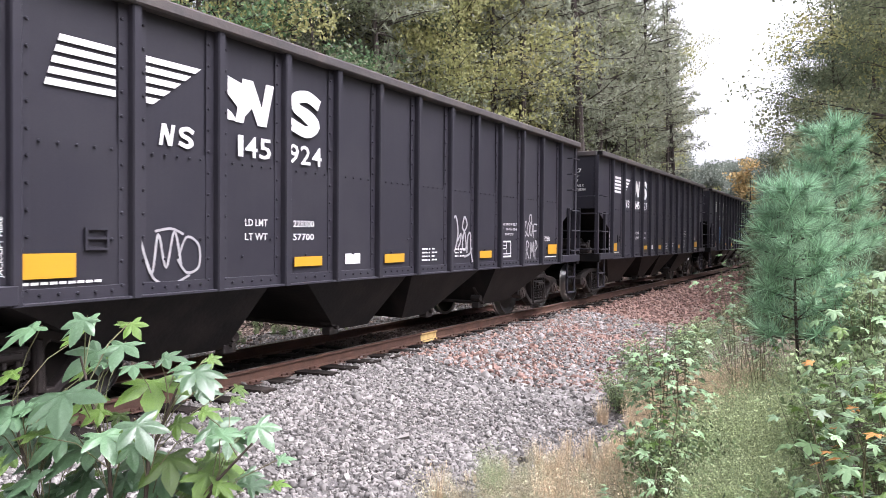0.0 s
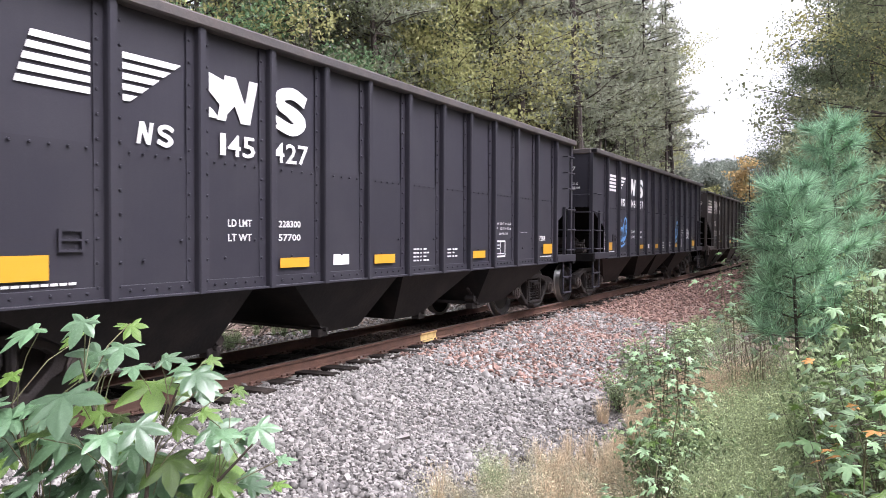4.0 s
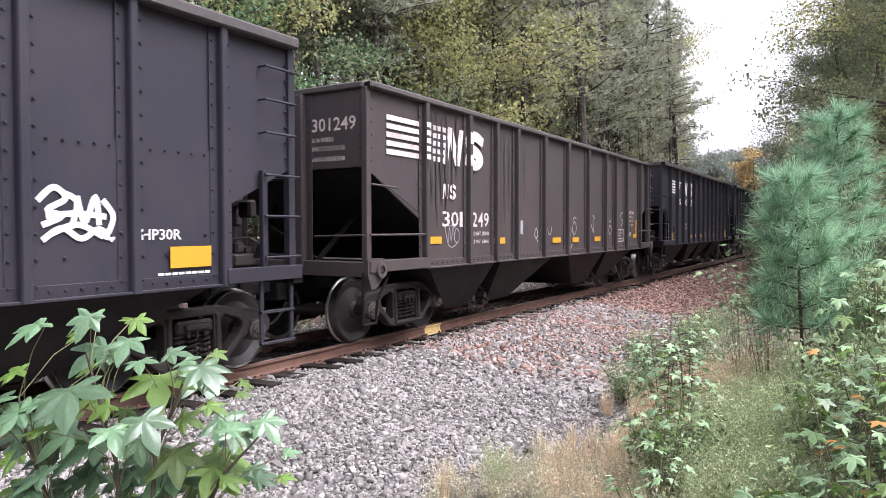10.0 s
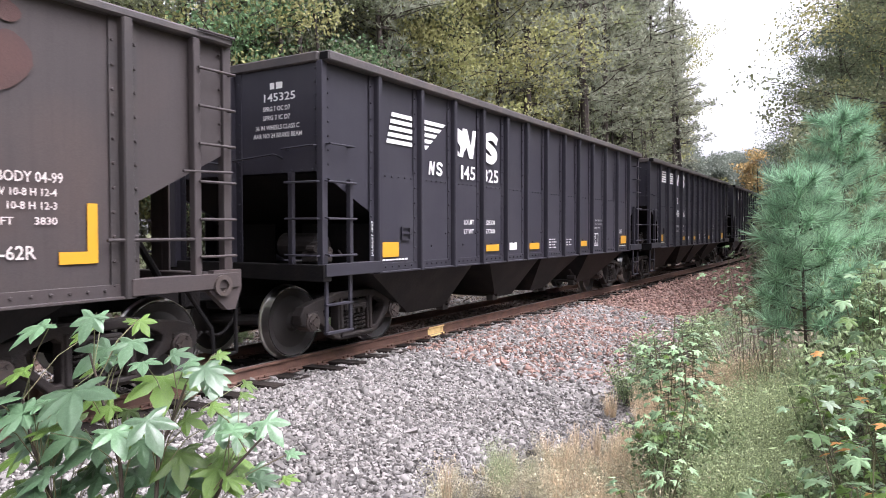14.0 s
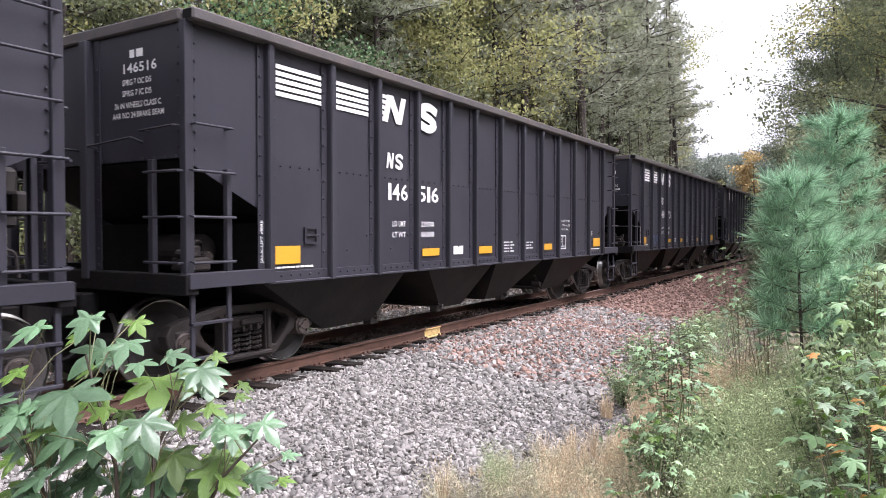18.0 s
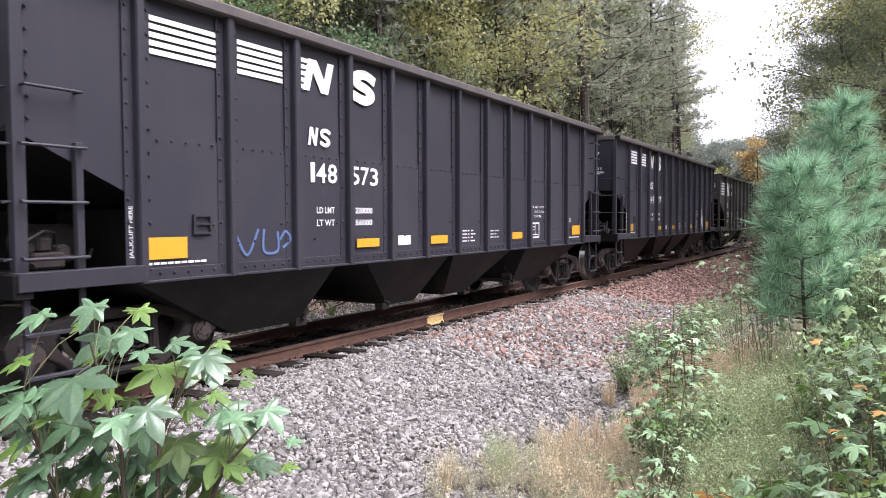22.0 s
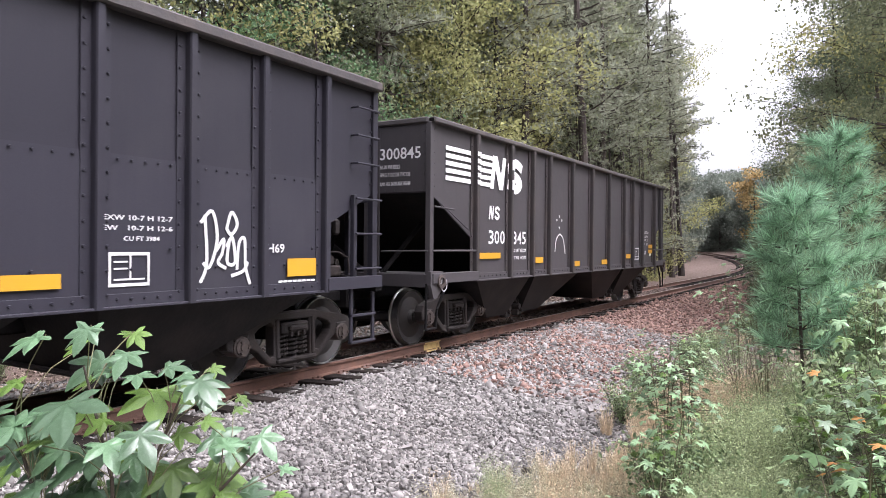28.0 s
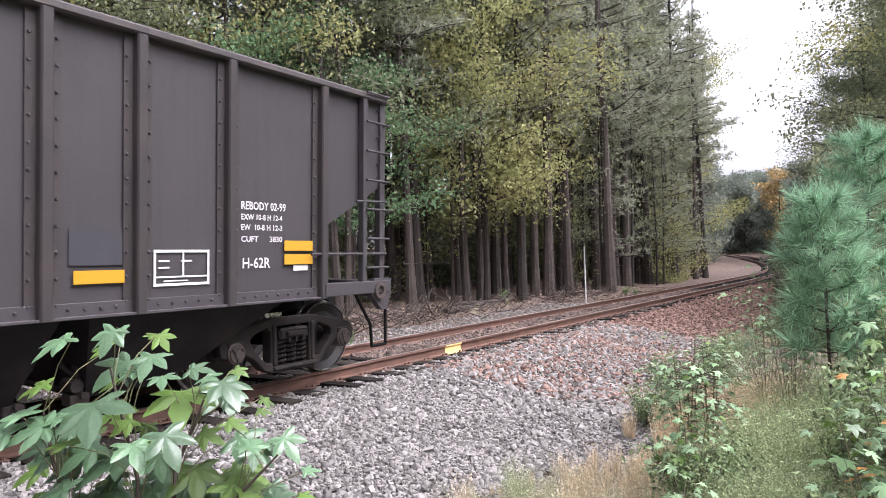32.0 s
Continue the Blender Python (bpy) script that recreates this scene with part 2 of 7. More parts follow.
def ground_material():
    """Grey ballast by the track that turns red with dust further off, leaf litter beneath the trees, soil beneath the weeds."""
    m = bpy.data.materials.new("ground_soil_and_litter")
    m.use_nodes = True
    n, l = m.node_tree.nodes, m.node_tree.links
    bsdf = n["Principled BSDF"]
    bsdf.inputs["Roughness"].default_value = 0.95
    co = n.new("ShaderNodeTexCoord")
    sep = n.new("ShaderNodeSeparateXYZ")
    l.new(co.outputs["Object"], sep.inputs[0])

    def noise(scale, detail=6.0):
        t = n.new("ShaderNodeTexNoise")
        t.inputs["Scale"].default_value, t.inputs["Detail"].default_value = scale, detail
        l.new(co.outputs["Object"], t.inputs["Vector"])
        return t.outputs["Fac"]

    def add(a, b, k):
        x = n.new("ShaderNodeMath")
        x.operation = "MULTIPLY_ADD"
        l.new(b, x.inputs[0])
        x.inputs[1].default_value = k
        l.new(a, x.inputs[2])
        return x.outputs[0]

    def step(a, lo, hi):
        x = n.new("ShaderNodeMapRange")
        x.inputs["From Min"].default_value, x.inputs["From Max"].default_value = lo, hi
        l.new(a, x.inputs["Value"])
        return x.outputs[0]

    def mix(a, b, fac):
        x = n.new("ShaderNodeMix")
        x.data_type = "RGBA"
        for s, v in ((6, a), (7, b)):
            if isinstance(v, tuple):
                x.inputs[s].default_value = (*v, 1)
            else:
                l.new(v, x.inputs[s])
        l.new(fac, x.inputs[0])
        return x.outputs[2]

    fine, coarse = noise(22), noise(0.8)
    grey = mix((0.06, 0.054, 0.052), (0.16, 0.148, 0.142), fine)
    red = mix((0.12, 0.075, 0.06), (0.24, 0.165, 0.135), fine)
    litter = mix((0.045, 0.030, 0.023), (0.15, 0.10, 0.078), noise(9))
    soil = mix((0.10, 0.085, 0.055), (0.20, 0.17, 0.11), noise(7))
    c = mix(grey, red, step(add(sep.outputs["X"], coarse, 7.0), 14.0, 19.0))
    # Near-black band between the rails: the train's shade, painted into the ground.
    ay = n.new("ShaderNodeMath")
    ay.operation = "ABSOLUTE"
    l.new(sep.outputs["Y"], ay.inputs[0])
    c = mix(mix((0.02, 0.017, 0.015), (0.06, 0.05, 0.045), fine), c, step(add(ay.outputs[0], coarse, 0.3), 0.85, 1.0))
    c = mix(c, litter, step(add(sep.outputs["Y"], coarse, 2.0), 2.6, 3.8))
    c = mix(c, soil, step(add(sep.outputs["Y"], coarse, -1.2), -4.6, -5.6))
    l.new(c, bsdf.inputs["Base Color"])
    b = n.new("ShaderNodeBump")
    b.inputs["Strength"].default_value, b.inputs["Distance"].default_value = 0.9, 0.04
    l.new(fine, b.inputs["Height"])
    l.new(b.outputs[0], bsdf.inputs["Normal"])
    return m


GROUND = ground_material()

# ---- mesh helpers ----
def mesh_ob(name, bm, mat, parent=None, smooth=False):
    me = bpy.data.meshes.new(name)
    bm.to_mesh(me)
    bm.free()
    if smooth:
        for p in me.polygons:
            p.use_smooth = True
    me.materials.append(mat)
    ob = new(name, me)
    ob.parent = parent
    return ob


def part(name, bm, mat, parent, label="", smooth=False):
    """ONE mesh object under a thing or under a part."""
    ob = mesh_ob(name, bm, mat, parent, smooth)
    if label:
        ob["label"] = label
    return ob


def raw(name, verts, faces, mat, parent=None, mats=None, index=None):
    me = bpy.data.meshes.new(name)
    me.from_pydata(verts, [], faces)
    for m in (mats or [mat]):
        me.materials.append(m)
    if index is not None:
        me.polygons.foreach_set("material_index", index)
    me.update()
    ob = new(name, me)
    ob.parent = parent
    return ob


def box(bm, x0, x1, y0, y1, z0, z1, bevel=0.0):
    v = [bm.verts.new((x, y, z)) for x in (x0, x1) for y in (y0, y1) for z in (z0, z1)]
    fs = [bm.faces.new([v[i] for i in f]) for f in ((0, 1, 3, 2), (4, 6, 7, 5), (0, 4, 5, 1), (2, 3, 7, 6), (0, 2, 6, 4), (1, 5, 7, 3))]
    if bevel:
        es = list({e for f in fs for e in f.edges})
        bmesh.ops.bevel(bm, geom=es, offset=bevel, segments=1, affect="EDGES", profile=0.5)
    return fs


def prism(bm, outline, axis, a, b, mid=None):
    """Extrude a closed outline of 2D points from a to b along an axis (x: points are y,z; y: points are x,z; z: points are x,y)."""
    def put(p, q, w):
        return {"x": (w, p, q), "y": (p, w, q), "z": (p, q, w)}[axis]
    va = [bm.verts.new(put(p, q, a)) for p, q in outline]
    vb = [bm.verts.new(put(p, q, b)) for p, q in outline]
    n = len(outline)
    fs = [bm.faces.new(va), bm.faces.new(vb[::-1])]
    for i in range(n):
        fs.append(bm.faces.new((va[i], vb[i], vb[(i + 1) % n], va[(i + 1) % n])))
    bmesh.ops.recalc_face_normals(bm, faces=fs)
    return fs


def bar(bm, p, q, r, sides=8, r2=None):
    """A round bar from p to q."""
    p, q = Vector(p), Vector(q)
    d = (q - p)
    m = d.to_track_quat("Z", "Y").to_matrix()
    rings = []
    for c, rad in ((p, r), (q, r if r2 is None else r2)):
        rings.append([bm.verts.new(c + m @ Vector((rad * math.cos(6.2832 * i / sides), rad * math.sin(6.2832 * i / sides), 0))) for i in range(sides)])
    for i in range(sides):
        j = (i + 1) % sides
        bm.faces.new((rings[0][i], rings[0][j], rings[1][j], rings[1][i]))
    bm.faces.new(rings[0][::-1])
    bm.faces.new(rings[1])


def chain(bm, pts, r, sides=6):
    for a, b in zip(pts, pts[1:]):
        bar(bm, a, b, r, sides)


def lathe(bm, profile, centre, axis="y", sides=28, caps=True):
    """Turn a profile of (radius, place along the axis) round an axis through centre."""
    cx, cy, cz = centre
    rings = []
    for r, w in profile:
        ring = []
        for i in range(sides):
            a = 2 * math.pi * i / sides
            if axis == "y":
                ring.append(bm.verts.new((cx + r * math.cos(a), cy + w, cz + r * math.sin(a))))
            else:
                ring.append(bm.verts.new((cx + r * math.cos(a), cy + r * math.sin(a), cz + w)))
        rings.append(ring)
    fs = []
    for a, b in zip(rings, rings[1:]):
        for i in range(sides):
            j = (i + 1) % sides
            fs.append(bm.faces.new((a[i], a[j], b[j], b[i])))
    if caps:
        fs.append(bm.faces.new(rings[0]))
        fs.append(bm.faces.new(rings[-1][::-1]))
    bmesh.ops.recalc_face_normals(bm, faces=fs)


def dome(bm, x, y, z, r, side=-1):
    """A small rivet head on a side wall."""
    base = [bm.verts.new((x + r * math.cos(k * 1.0472), y, z + r * math.sin(k * 1.0472))) for k in range(6)]
    top = [bm.verts.new((x + 0.55 * r * math.cos(k * 1.0472), y + side * r * 0.9, z + 0.55 * r * math.sin(k * 1.0472))) for k in range(6)]
    for k in range(6):
        j = (k + 1) % 6
        bm.faces.new((base[k], base[j], top[j], top[k]) if side < 0 else (base[j], base[k], top[k], top[j]))
    bm.faces.new(top if side < 0 else top[::-1])


# ---- the line of the track: straight, then a bend away, rising a little in the distance ----
STEP = 0.5
_s = np.arange(0, 330, STEP)
_kap = np.interp(_s, [0, 30, 58, 330], [0, 0, 1 / 210, 1 / 210])
_th = np.cumsum(_kap) * STEP
_px = np.cumsum(np.cos(_th)) * STEP - STEP
_py = np.cumsum(np.sin(_th)) * STEP
_pz = 1.9 * np.clip((_s - 60) / 80, 0, None) ** 1.7
_pz = np.minimum(_pz, 6.0)


def track(s, side=0.0, up=0.0):
    """The point s metres along the track, side metres to its far side, and the way it runs there."""
    if s <= 0:
        return Vector((s, side, up)), 0.0
    x, y, z, th = (float(np.interp(s, _s, q)) for q in (_px, _py, _pz, _th))
    return Vector((x - math.sin(th) * side, y + math.cos(th) * side, z + up)), th


def off_track(x, y):
    """How far points lie to the far side of the track, and the track's height beside them."""
    x, y = np.asarray(x, float), np.asarray(y, float)
    d, z = y.copy(), np.zeros_like(y)
    far = x > 22
    if far.any():
        sel = slice(40, None, 6)
        X, Y, TH, Z = _px[sel], _py[sel], _th[sel], _pz[sel]
        fx, fy = x[far], y[far]
        k = np.argmin((fx[:, None] - X) ** 2 + (fy[:, None] - Y) ** 2, axis=1)
        d[far] = -np.sin(TH[k]) * (fx - X[k]) + np.cos(TH[k]) * (fy - Y[k])
        z[far] = Z[k]
    return d, z


def ground_height(x, y):
    d, z = off_track(x, y)
    prof = np.interp(d, [-60, -12, -6.2, -4.6, -3.4, -1.85, -1.5, 1.5, 1.85, 3.2, 5, 9, 40], [0.6, -0.35, -0.45, -0.52, -0.50, -0.235, -0.205, -0.205, -0.25, -0.42, -0.35, -0.2, 1.0])
    x, y = np.asarray(x, float), np.asarray(y, float)
    bumps = 0.035 * (np.sin(1.3 * x + 0.4 * y) + np.sin(0.7 * y - 1.9 * x + 1)) + 0.02 * np.sin(3.1 * x + 2.3 * y)
    return prof + z + bumps * np.clip((np.abs(d) - 1.4) / 2.0, 0, 1)


# ---- ground: one sheet out to the horizon ----
gx = np.concatenate([[-2500, -900, -300, -120, -60, -30, -16], np.arange(-10, 40, 0.4), np.arange(40, 180, 2.0), [190, 220, 300, 500, 1000, 2500]])
gy = np.concatenate([[-2500, -900, -300, -100, -50, -30, -20], np.arange(-14, 14, 0.4), np.arange(14, 90, 2.0), [100, 140, 300, 1000, 2500]])
GX, GY = np.meshgrid(gx, gy, indexing="ij")
GZ = ground_height(GX.ravel(), GY.ravel())
nx, ny = len(gx), len(gy)
gi = np.arange(nx * ny).reshape(nx, ny)
faces = np.stack([gi[:-1, :-1], gi[1:, :-1], gi[1:, 1:], gi[:-1, 1:]], -1).reshape(-1, 4)
ground = raw("ground", np.stack([GX.ravel(), GY.ravel(), GZ], -1).tolist(), faces.tolist(), GROUND)
for p in ground.data.polygons:
    p.use_smooth = True
tagged(ground, "trackside ground of grey ballast, red soil and leaf litter", "ground", kind="structure")


# ---- track: two rails on wooden ties ----
railway = tagged(new("railway_track"), "rusty single railway track on dark wooden ties", "track", kind="structure")
RAIL_PROFILE = [(-0.07, -0.165), (-0.07, -0.15), (-0.012, -0.135), (-0.010, -0.045), (-0.036, -0.035), (-0.036, -0.006), (-0.028, 0.0),
                (0.028, 0.0), (0.036, -0.006), (0.036, -0.035), (0.010, -0.045), (0.012, -0.135), (0.07, -0.15), (0.07, -0.165)]


def rail(side, name):
    verts, faces, idx = [], [], []
    stations = [-40.0] + [i * 2.0 for i in range(0, 130)]
    n = len(RAIL_PROFILE)
    for s in stations:
        for w, z in RAIL_PROFILE:
            p, _ = track(s, side + w, z)
            verts.append(tuple(p))
    for k in range(len(stations) - 1):
        for i in range(n):
            j = (i + 1) % n
            faces.append((k * n + i, k * n + j, (k + 1) * n + j, (k + 1) * n + i))
            idx.append(1 if i == 6 else 0)
    ob = raw(name, verts, faces, RAIL, railway, mats=[RAIL, RAILTOP], index=idx)
    ob["label"] = "rusty steel rail with a worn top"
    return ob


rail(-0.755, "rail")
rail(0.755, "rail")

# yellow paint on the web of the near rail
for s, side, length in ((10.12, -0.755, 0.50),):
    bm = bmesh.new()
    prism(bm, [(side - 0.074, -0.148), (side - 0.074, -0.166), (side - 0.014, -0.132), (side - 0.0145, -0.05), (side - 0.038, -0.036), (side - 0.040, -0.012), (side - 0.0345, -0.012), (side - 0.0345, -0.034), (side - 0.009, -0.046), (side - 0.011, -0.137)][::-1], "x", s - length / 2, s + length / 2)
    part("paint_mark", bm, YPAINT, railway, "yellow paint sprayed on the rail")

# ties under the rails: the near ones are pieces of their own
rng = random.Random(3)
tie_meshes = []
for k in range(4):
    bm = bmesh.new()
    box(bm, -0.112, 0.112, -1.30 - 0.03 * k, 1.29, -0.36, -0.168 + 0.006 * k, 0.012)
    for v in bm.verts:
        v.co += Vector((rng.uniform(-0.006, 0.006), rng.uniform(-0.02, 0.02), rng.uniform(-0.004, 0.003)))
    me = bpy.data.meshes.new("tie")
    bm.to_mesh(me)
    bm.free()
    me.materials.append(TIE)
    tie_meshes.append(me)
s = -6.0
while s < 110:
    p, th = track(s)
    t = new("tie", tie_meshes[rng.randrange(4)])
    t.parent = railway
    t.matrix_basis = Matrix.Translation(p + Vector((0, 0, rng.uniform(-0.006, 0.008)))) @ Matrix.Rotation(th + rng.uniform(-0.02, 0.02), 4, "Z")
    s += 0.53 + rng.uniform(-0.03, 0.03)
# tie plates under the near rail
plate_bm = bmesh.new()
box(plate_bm, -0.09, 0.09, -0.16, 0.16, -0.168, -0.158, 0.003)
for dx, dy in ((-0.05, -0.1), (0.05, -0.1), (-0.05, 0.1), (0.05, 0.1)):
    box(plate_bm, dx - 0.014, dx + 0.014, dy - 0.014, dy + 0.014, -0.158, -0.128, 0.004)
plate_me = bpy.data.meshes.new("tie_plate")
plate_bm.to_mesh(plate_me)
plate_bm.free()
plate_me.materials.append(RAIL)
for k in range(60):
    s = -3 + k * 0.53
    for side in (-0.755, 0.755):
        p, th = track(s, side)
        o = new("tie_plate", plate_me)
        o.parent = railway
        o.matrix_basis = Matrix.Translation(p) @ Matrix.Rotation(th, 4, "Z")

# ---- the train: nine open hopper cars ----
LEAN = Matrix.Rotation(radians(2.4), 4, "X") @ Matrix.Diagonal((1, 1.05, 1, 1))   # the bodies lean a little to the near side


def body(name, bm, mat, parent, label="", smooth=False, lean=True):
    if lean:
        bm.transform(LEAN)
    return part(name, bm, mat, parent, label, smooth)


def side_frame_bm(y):
    """The cast side frame of a truck: an arched upper member, a dropped lower one, two slanted windows and the spring box."""
    bm = bmesh.new()
    outer = [(-1.07, 0.44), (-1.09, 0.56), (-1.02, 0.66), (-0.86, 0.71), (-0.60, 0.745), (-0.34, 0.80), (0.34, 0.80), (0.60, 0.745), (0.86, 0.71), (1.02, 0.66), (1.09, 0.56), (1.07, 0.44), (0.99, 0.40),
             (0.97, 0.52), (0.77, 0.52), (0.74, 0.43), (0.62, 0.36), (0.46, 0.21), (0.34, 0.165), (-0.34, 0.165), (-0.46, 0.21), (-0.62, 0.36), (-0.74, 0.43), (-0.77, 0.52), (-0.97, 0.52), (-0.99, 0.40)]
    holes = [[(-0.26, 0.235), (0.26, 0.235), (0.26, 0.70), (-0.26, 0.70)],
             [(-0.65, 0.52), (-0.60, 0.45), (-0.43, 0.29), (-0.37, 0.29), (-0.36, 0.64), (-0.42, 0.69), (-0.60, 0.63), (-0.66, 0.58)],
             [(0.65, 0.52), (0.66, 0.58), (0.60, 0.63), (0.42, 0.69), (0.36, 0.64), (0.37, 0.29), (0.43, 0.29), (0.60, 0.45)]]
    edges = []
    for loop in [outer] + holes:
        vs = [bm.verts.new((p, y - 0.075, q)) for p, q in loop]
        edges += [bm.edges.new((vs[i], vs[(i + 1) % len(vs)])) for i in range(len(vs))]
    res = bmesh.ops.triangle_fill(bm, edges=edges, use_beauty=True, use_dissolve=False)
    fs = [g for g in res["geom"] if isinstance(g, bmesh.types.BMFace)]
    ext = bmesh.ops.extrude_face_region(bm, geom=fs)
    for g in ext["geom"]:
        if isinstance(g, bmesh.types.BMVert):
            g.co.y += 0.15
    bmesh.ops.recalc_face_normals(bm, faces=bm.faces[:])
    sharp = [e for e in bm.edges if len(e.link_faces) == 2 and e.calc_face_angle() > 1.2]
    bmesh.ops.bevel(bm, geom=sharp, offset=0.018, segments=2, affect="EDGES", profile=0.5)
    # bolster end with its lug, the spring seat and the pedestal roofs
    s = -1 if y < 0 else 1
    box(bm, -0.235, 0.235, y - 0.10, y + 0.10, 0.53, 0.67, 0.025)
    box(bm, -0.15, 0.15, y + s * 0.06, y + s * 0.15, 0.57, 0.63, 0.015)
    for k in (-0.11, 0.0, 0.11):
        box(bm, k - 0.018, k + 0.018, y + s * 0.09, y + s * 0.13, 0.50, 0.56, 0.005)
    box(bm, -0.34, 0.34, y - 0.11, y + 0.11, 0.195, 0.245, 0.012)
    for x in (-0.875, 0.875):
        box(bm, x - 0.115, x + 0.115, y - 0.09, y + 0.09, 0.52, 0.60, 0.02)
    for x in (-0.31, 0.31):
        box(bm, x - 0.03, x + 0.03, y + s * 0.05, y + s * 0.10, 0.25, 0.72, 0.012)
    return bm


def spring_bm(x, y):
    """An outer coil with the slimmer one inside it."""
    bm = bmesh.new()
    for rad, wire, turns, n in ((0.066, 0.0175, 5.0, 60), (0.034, 0.011, 7.0, 56)):
        pts = [Vector((x + rad * math.cos(2 * math.pi * turns * i / n), y + rad * math.sin(2 * math.pi * turns * i / n), 0.255 + 0.27 * i / n)) for i in range(n + 1)]
        chain(bm, pts, wire, 5)
    return bm


def wheelset_bm():
    """Two wheels and an axle round the origin, and their bright treads."""
    bm = bmesh.new()
    for s in (-1, 1):
        lathe(bm, [(0.0, 0.10 * s), (0.10, 0.10 * s), (0.13, 0.05 * s), (0.33, 0.015 * s), (0.40, 0.045 * s), (0.43, 0.055 * s), (0.43, -0.06 * s), (0.40, -0.06 * s), (0.33, -0.03 * s), (0.13, -0.06 * s), (0.0, -0.06 * s)], (0, 0.76 * s, 0), sides=36)
    lathe(bm, [(0.085, -1.12), (0.085, 1.12)], (0, 0, 0), sides=12)
    for f in bm.faces:
        f.material_index = 0
    k = len(bm.faces)
    for s in (-1, 1):
        lathe(bm, [(0.448, 0.062 * s), (0.452, 0.062 * s), (0.458, 0.0), (0.462, -0.045 * s), (0.486, -0.055 * s), (0.486, -0.078 * s), (0.425, -0.078 * s)], (0, 0.76 * s, 0), sides=36, caps=False)
    bm.faces.ensure_lookup_table()
    for f in bm.faces[k:]:
        f.material_index = 1
    k = len(bm.faces)
    for s in (-1, 1):
        lathe(bm, [(0.12, 0.97 * s), (0.12, 1.16 * s), (0.10, 1.17 * s), (0.10, 1.185 * s), (0.05, 1.19 * s), (0.05, 1.205 * s), (0.0, 1.205 * s)], (0, 0, 0), sides=16)
        for a in range(3):
            c = Vector((0.07 * math.cos(a * 2.0944 + 0.5), 1.195 * s, 0.07 * math.sin(a * 2.0944 + 0.5)))
            box(bm, c.x - 0.016, c.x + 0.016, c.y - 0.016, c.y + 0.016, c.z - 0.016, c.z + 0.016)
    bm.faces.ensure_lookup_table()
    for f in bm.faces[k:]:
        f.material_index = 2
    return bm


SHARED = {}


def shared(name, key, make, mat, parent, extra=(), smooth=False):
    """A part on a mesh that alike parts share."""
    if key not in SHARED:
        bm = make()
        me = bpy.data.meshes.new(name)
        bm.to_mesh(me)
        bm.free()
        if smooth:
            for p in me.polygons:
                p.use_smooth = True
        for m in (mat, *extra):
            me.materials.append(m)
        SHARED[key] = me
    ob = new(name, SHARED[key])
    ob.parent = parent
    return ob


def truck(car, x):
    """A two-axle truck; returns its wheelsets."""
    def bolster():
        bm = bmesh.new()
        box(bm, -0.2, 0.2, -1.02, 1.02, 0.50, 0.74, 0.03)
        box(bm, -0.16, 0.16, -0.2, 0.2, 0.74, 0.86, 0.02)
        for w in (-0.5, 0.5):          # brake beams
            box(bm, w - 0.04, w + 0.04, -0.75, 0.75, 0.36, 0.44, 0.01)
        return bm
    t = shared("truck", "truck", bolster, UNDER, car)
    t.location = (x, 0, 0)
    for k, y in enumerate((-1.07, 1.07)):
        shared("side_frame", f"sf{k}", lambda: side_frame_bm(y), CAST, t)
        for j, (sx, sy) in enumerate(((-0.165, 0.0), (0.0, 0.0), (0.165, 0.0), (-0.085, 0.15), (0.085, 0.15))):
            shared("coil_spring", f"sp{k}{j}", lambda: spring_bm(sx, y - math.copysign(sy, y)), CAST, t)
    sets = []
    for dx in (-0.875, 0.875):
        w = shared("wheelset", "ws", wheelset_bm, WHEEL, t, (TREAD, CAP), smooth=False)
        w.location = (dx, 0, 0.46)
        sets.append((w, dx))
    return sets


def chute_bm(xb0, xb1, xt0, xt1, ztop, zbot):
    """A discharge hopper: wide at the sill, narrow at the gate."""
    bm = bmesh.new()
    yt, yb = 1.45, 1.02
    top = [(xt0, -yt, ztop), (xt1, -yt, ztop), (xt1, yt, ztop), (xt0, yt, ztop)]
    low = [(xb0, -yb, zbot), (xb1, -yb, zbot), (xb1, yb, zbot), (xb0, yb, zbot)]
    v = [bm.verts.new(p) for p in top + low]
    for i in range(4):
        j = (i + 1) % 4
        bm.faces.new((v[i], v[j], v[4 + j], v[4 + i]))
    bm.faces.new(v[4:])
    bm.faces.new(v[:4])
    bmesh.ops.recalc_face_normals(bm, faces=bm.faces[:])
    return bm


def gate_bm(x, z, way):
    """Latch hardware that hangs at a chute's mouth."""
    bm = bmesh.new()
    for y in (-0.98, 0.98):
        box(bm, x - 0.03, x + 0.03, y - 0.05, y + 0.05, z - 0.06, z + 0.42, 0.01)
        box(bm, x - 0.10, x + 0.08, y - 0.07, y + 0.07, z - 0.08, z + 0.03, 0.01)
        bar(bm, (x - 0.12 * way, y, z + 0.05), (x + 0.16 * way, y, z + 0.30), 0.022)
        lathe(bm, [(0.06, -0.09), (0.06, 0.09)], (x + 0.05 * way, y, z + 0.10), sides=10)
    bar(bm, (x, -1.1, z + 0.02), (x, 1.1, z + 0.02), 0.03)
    return bm


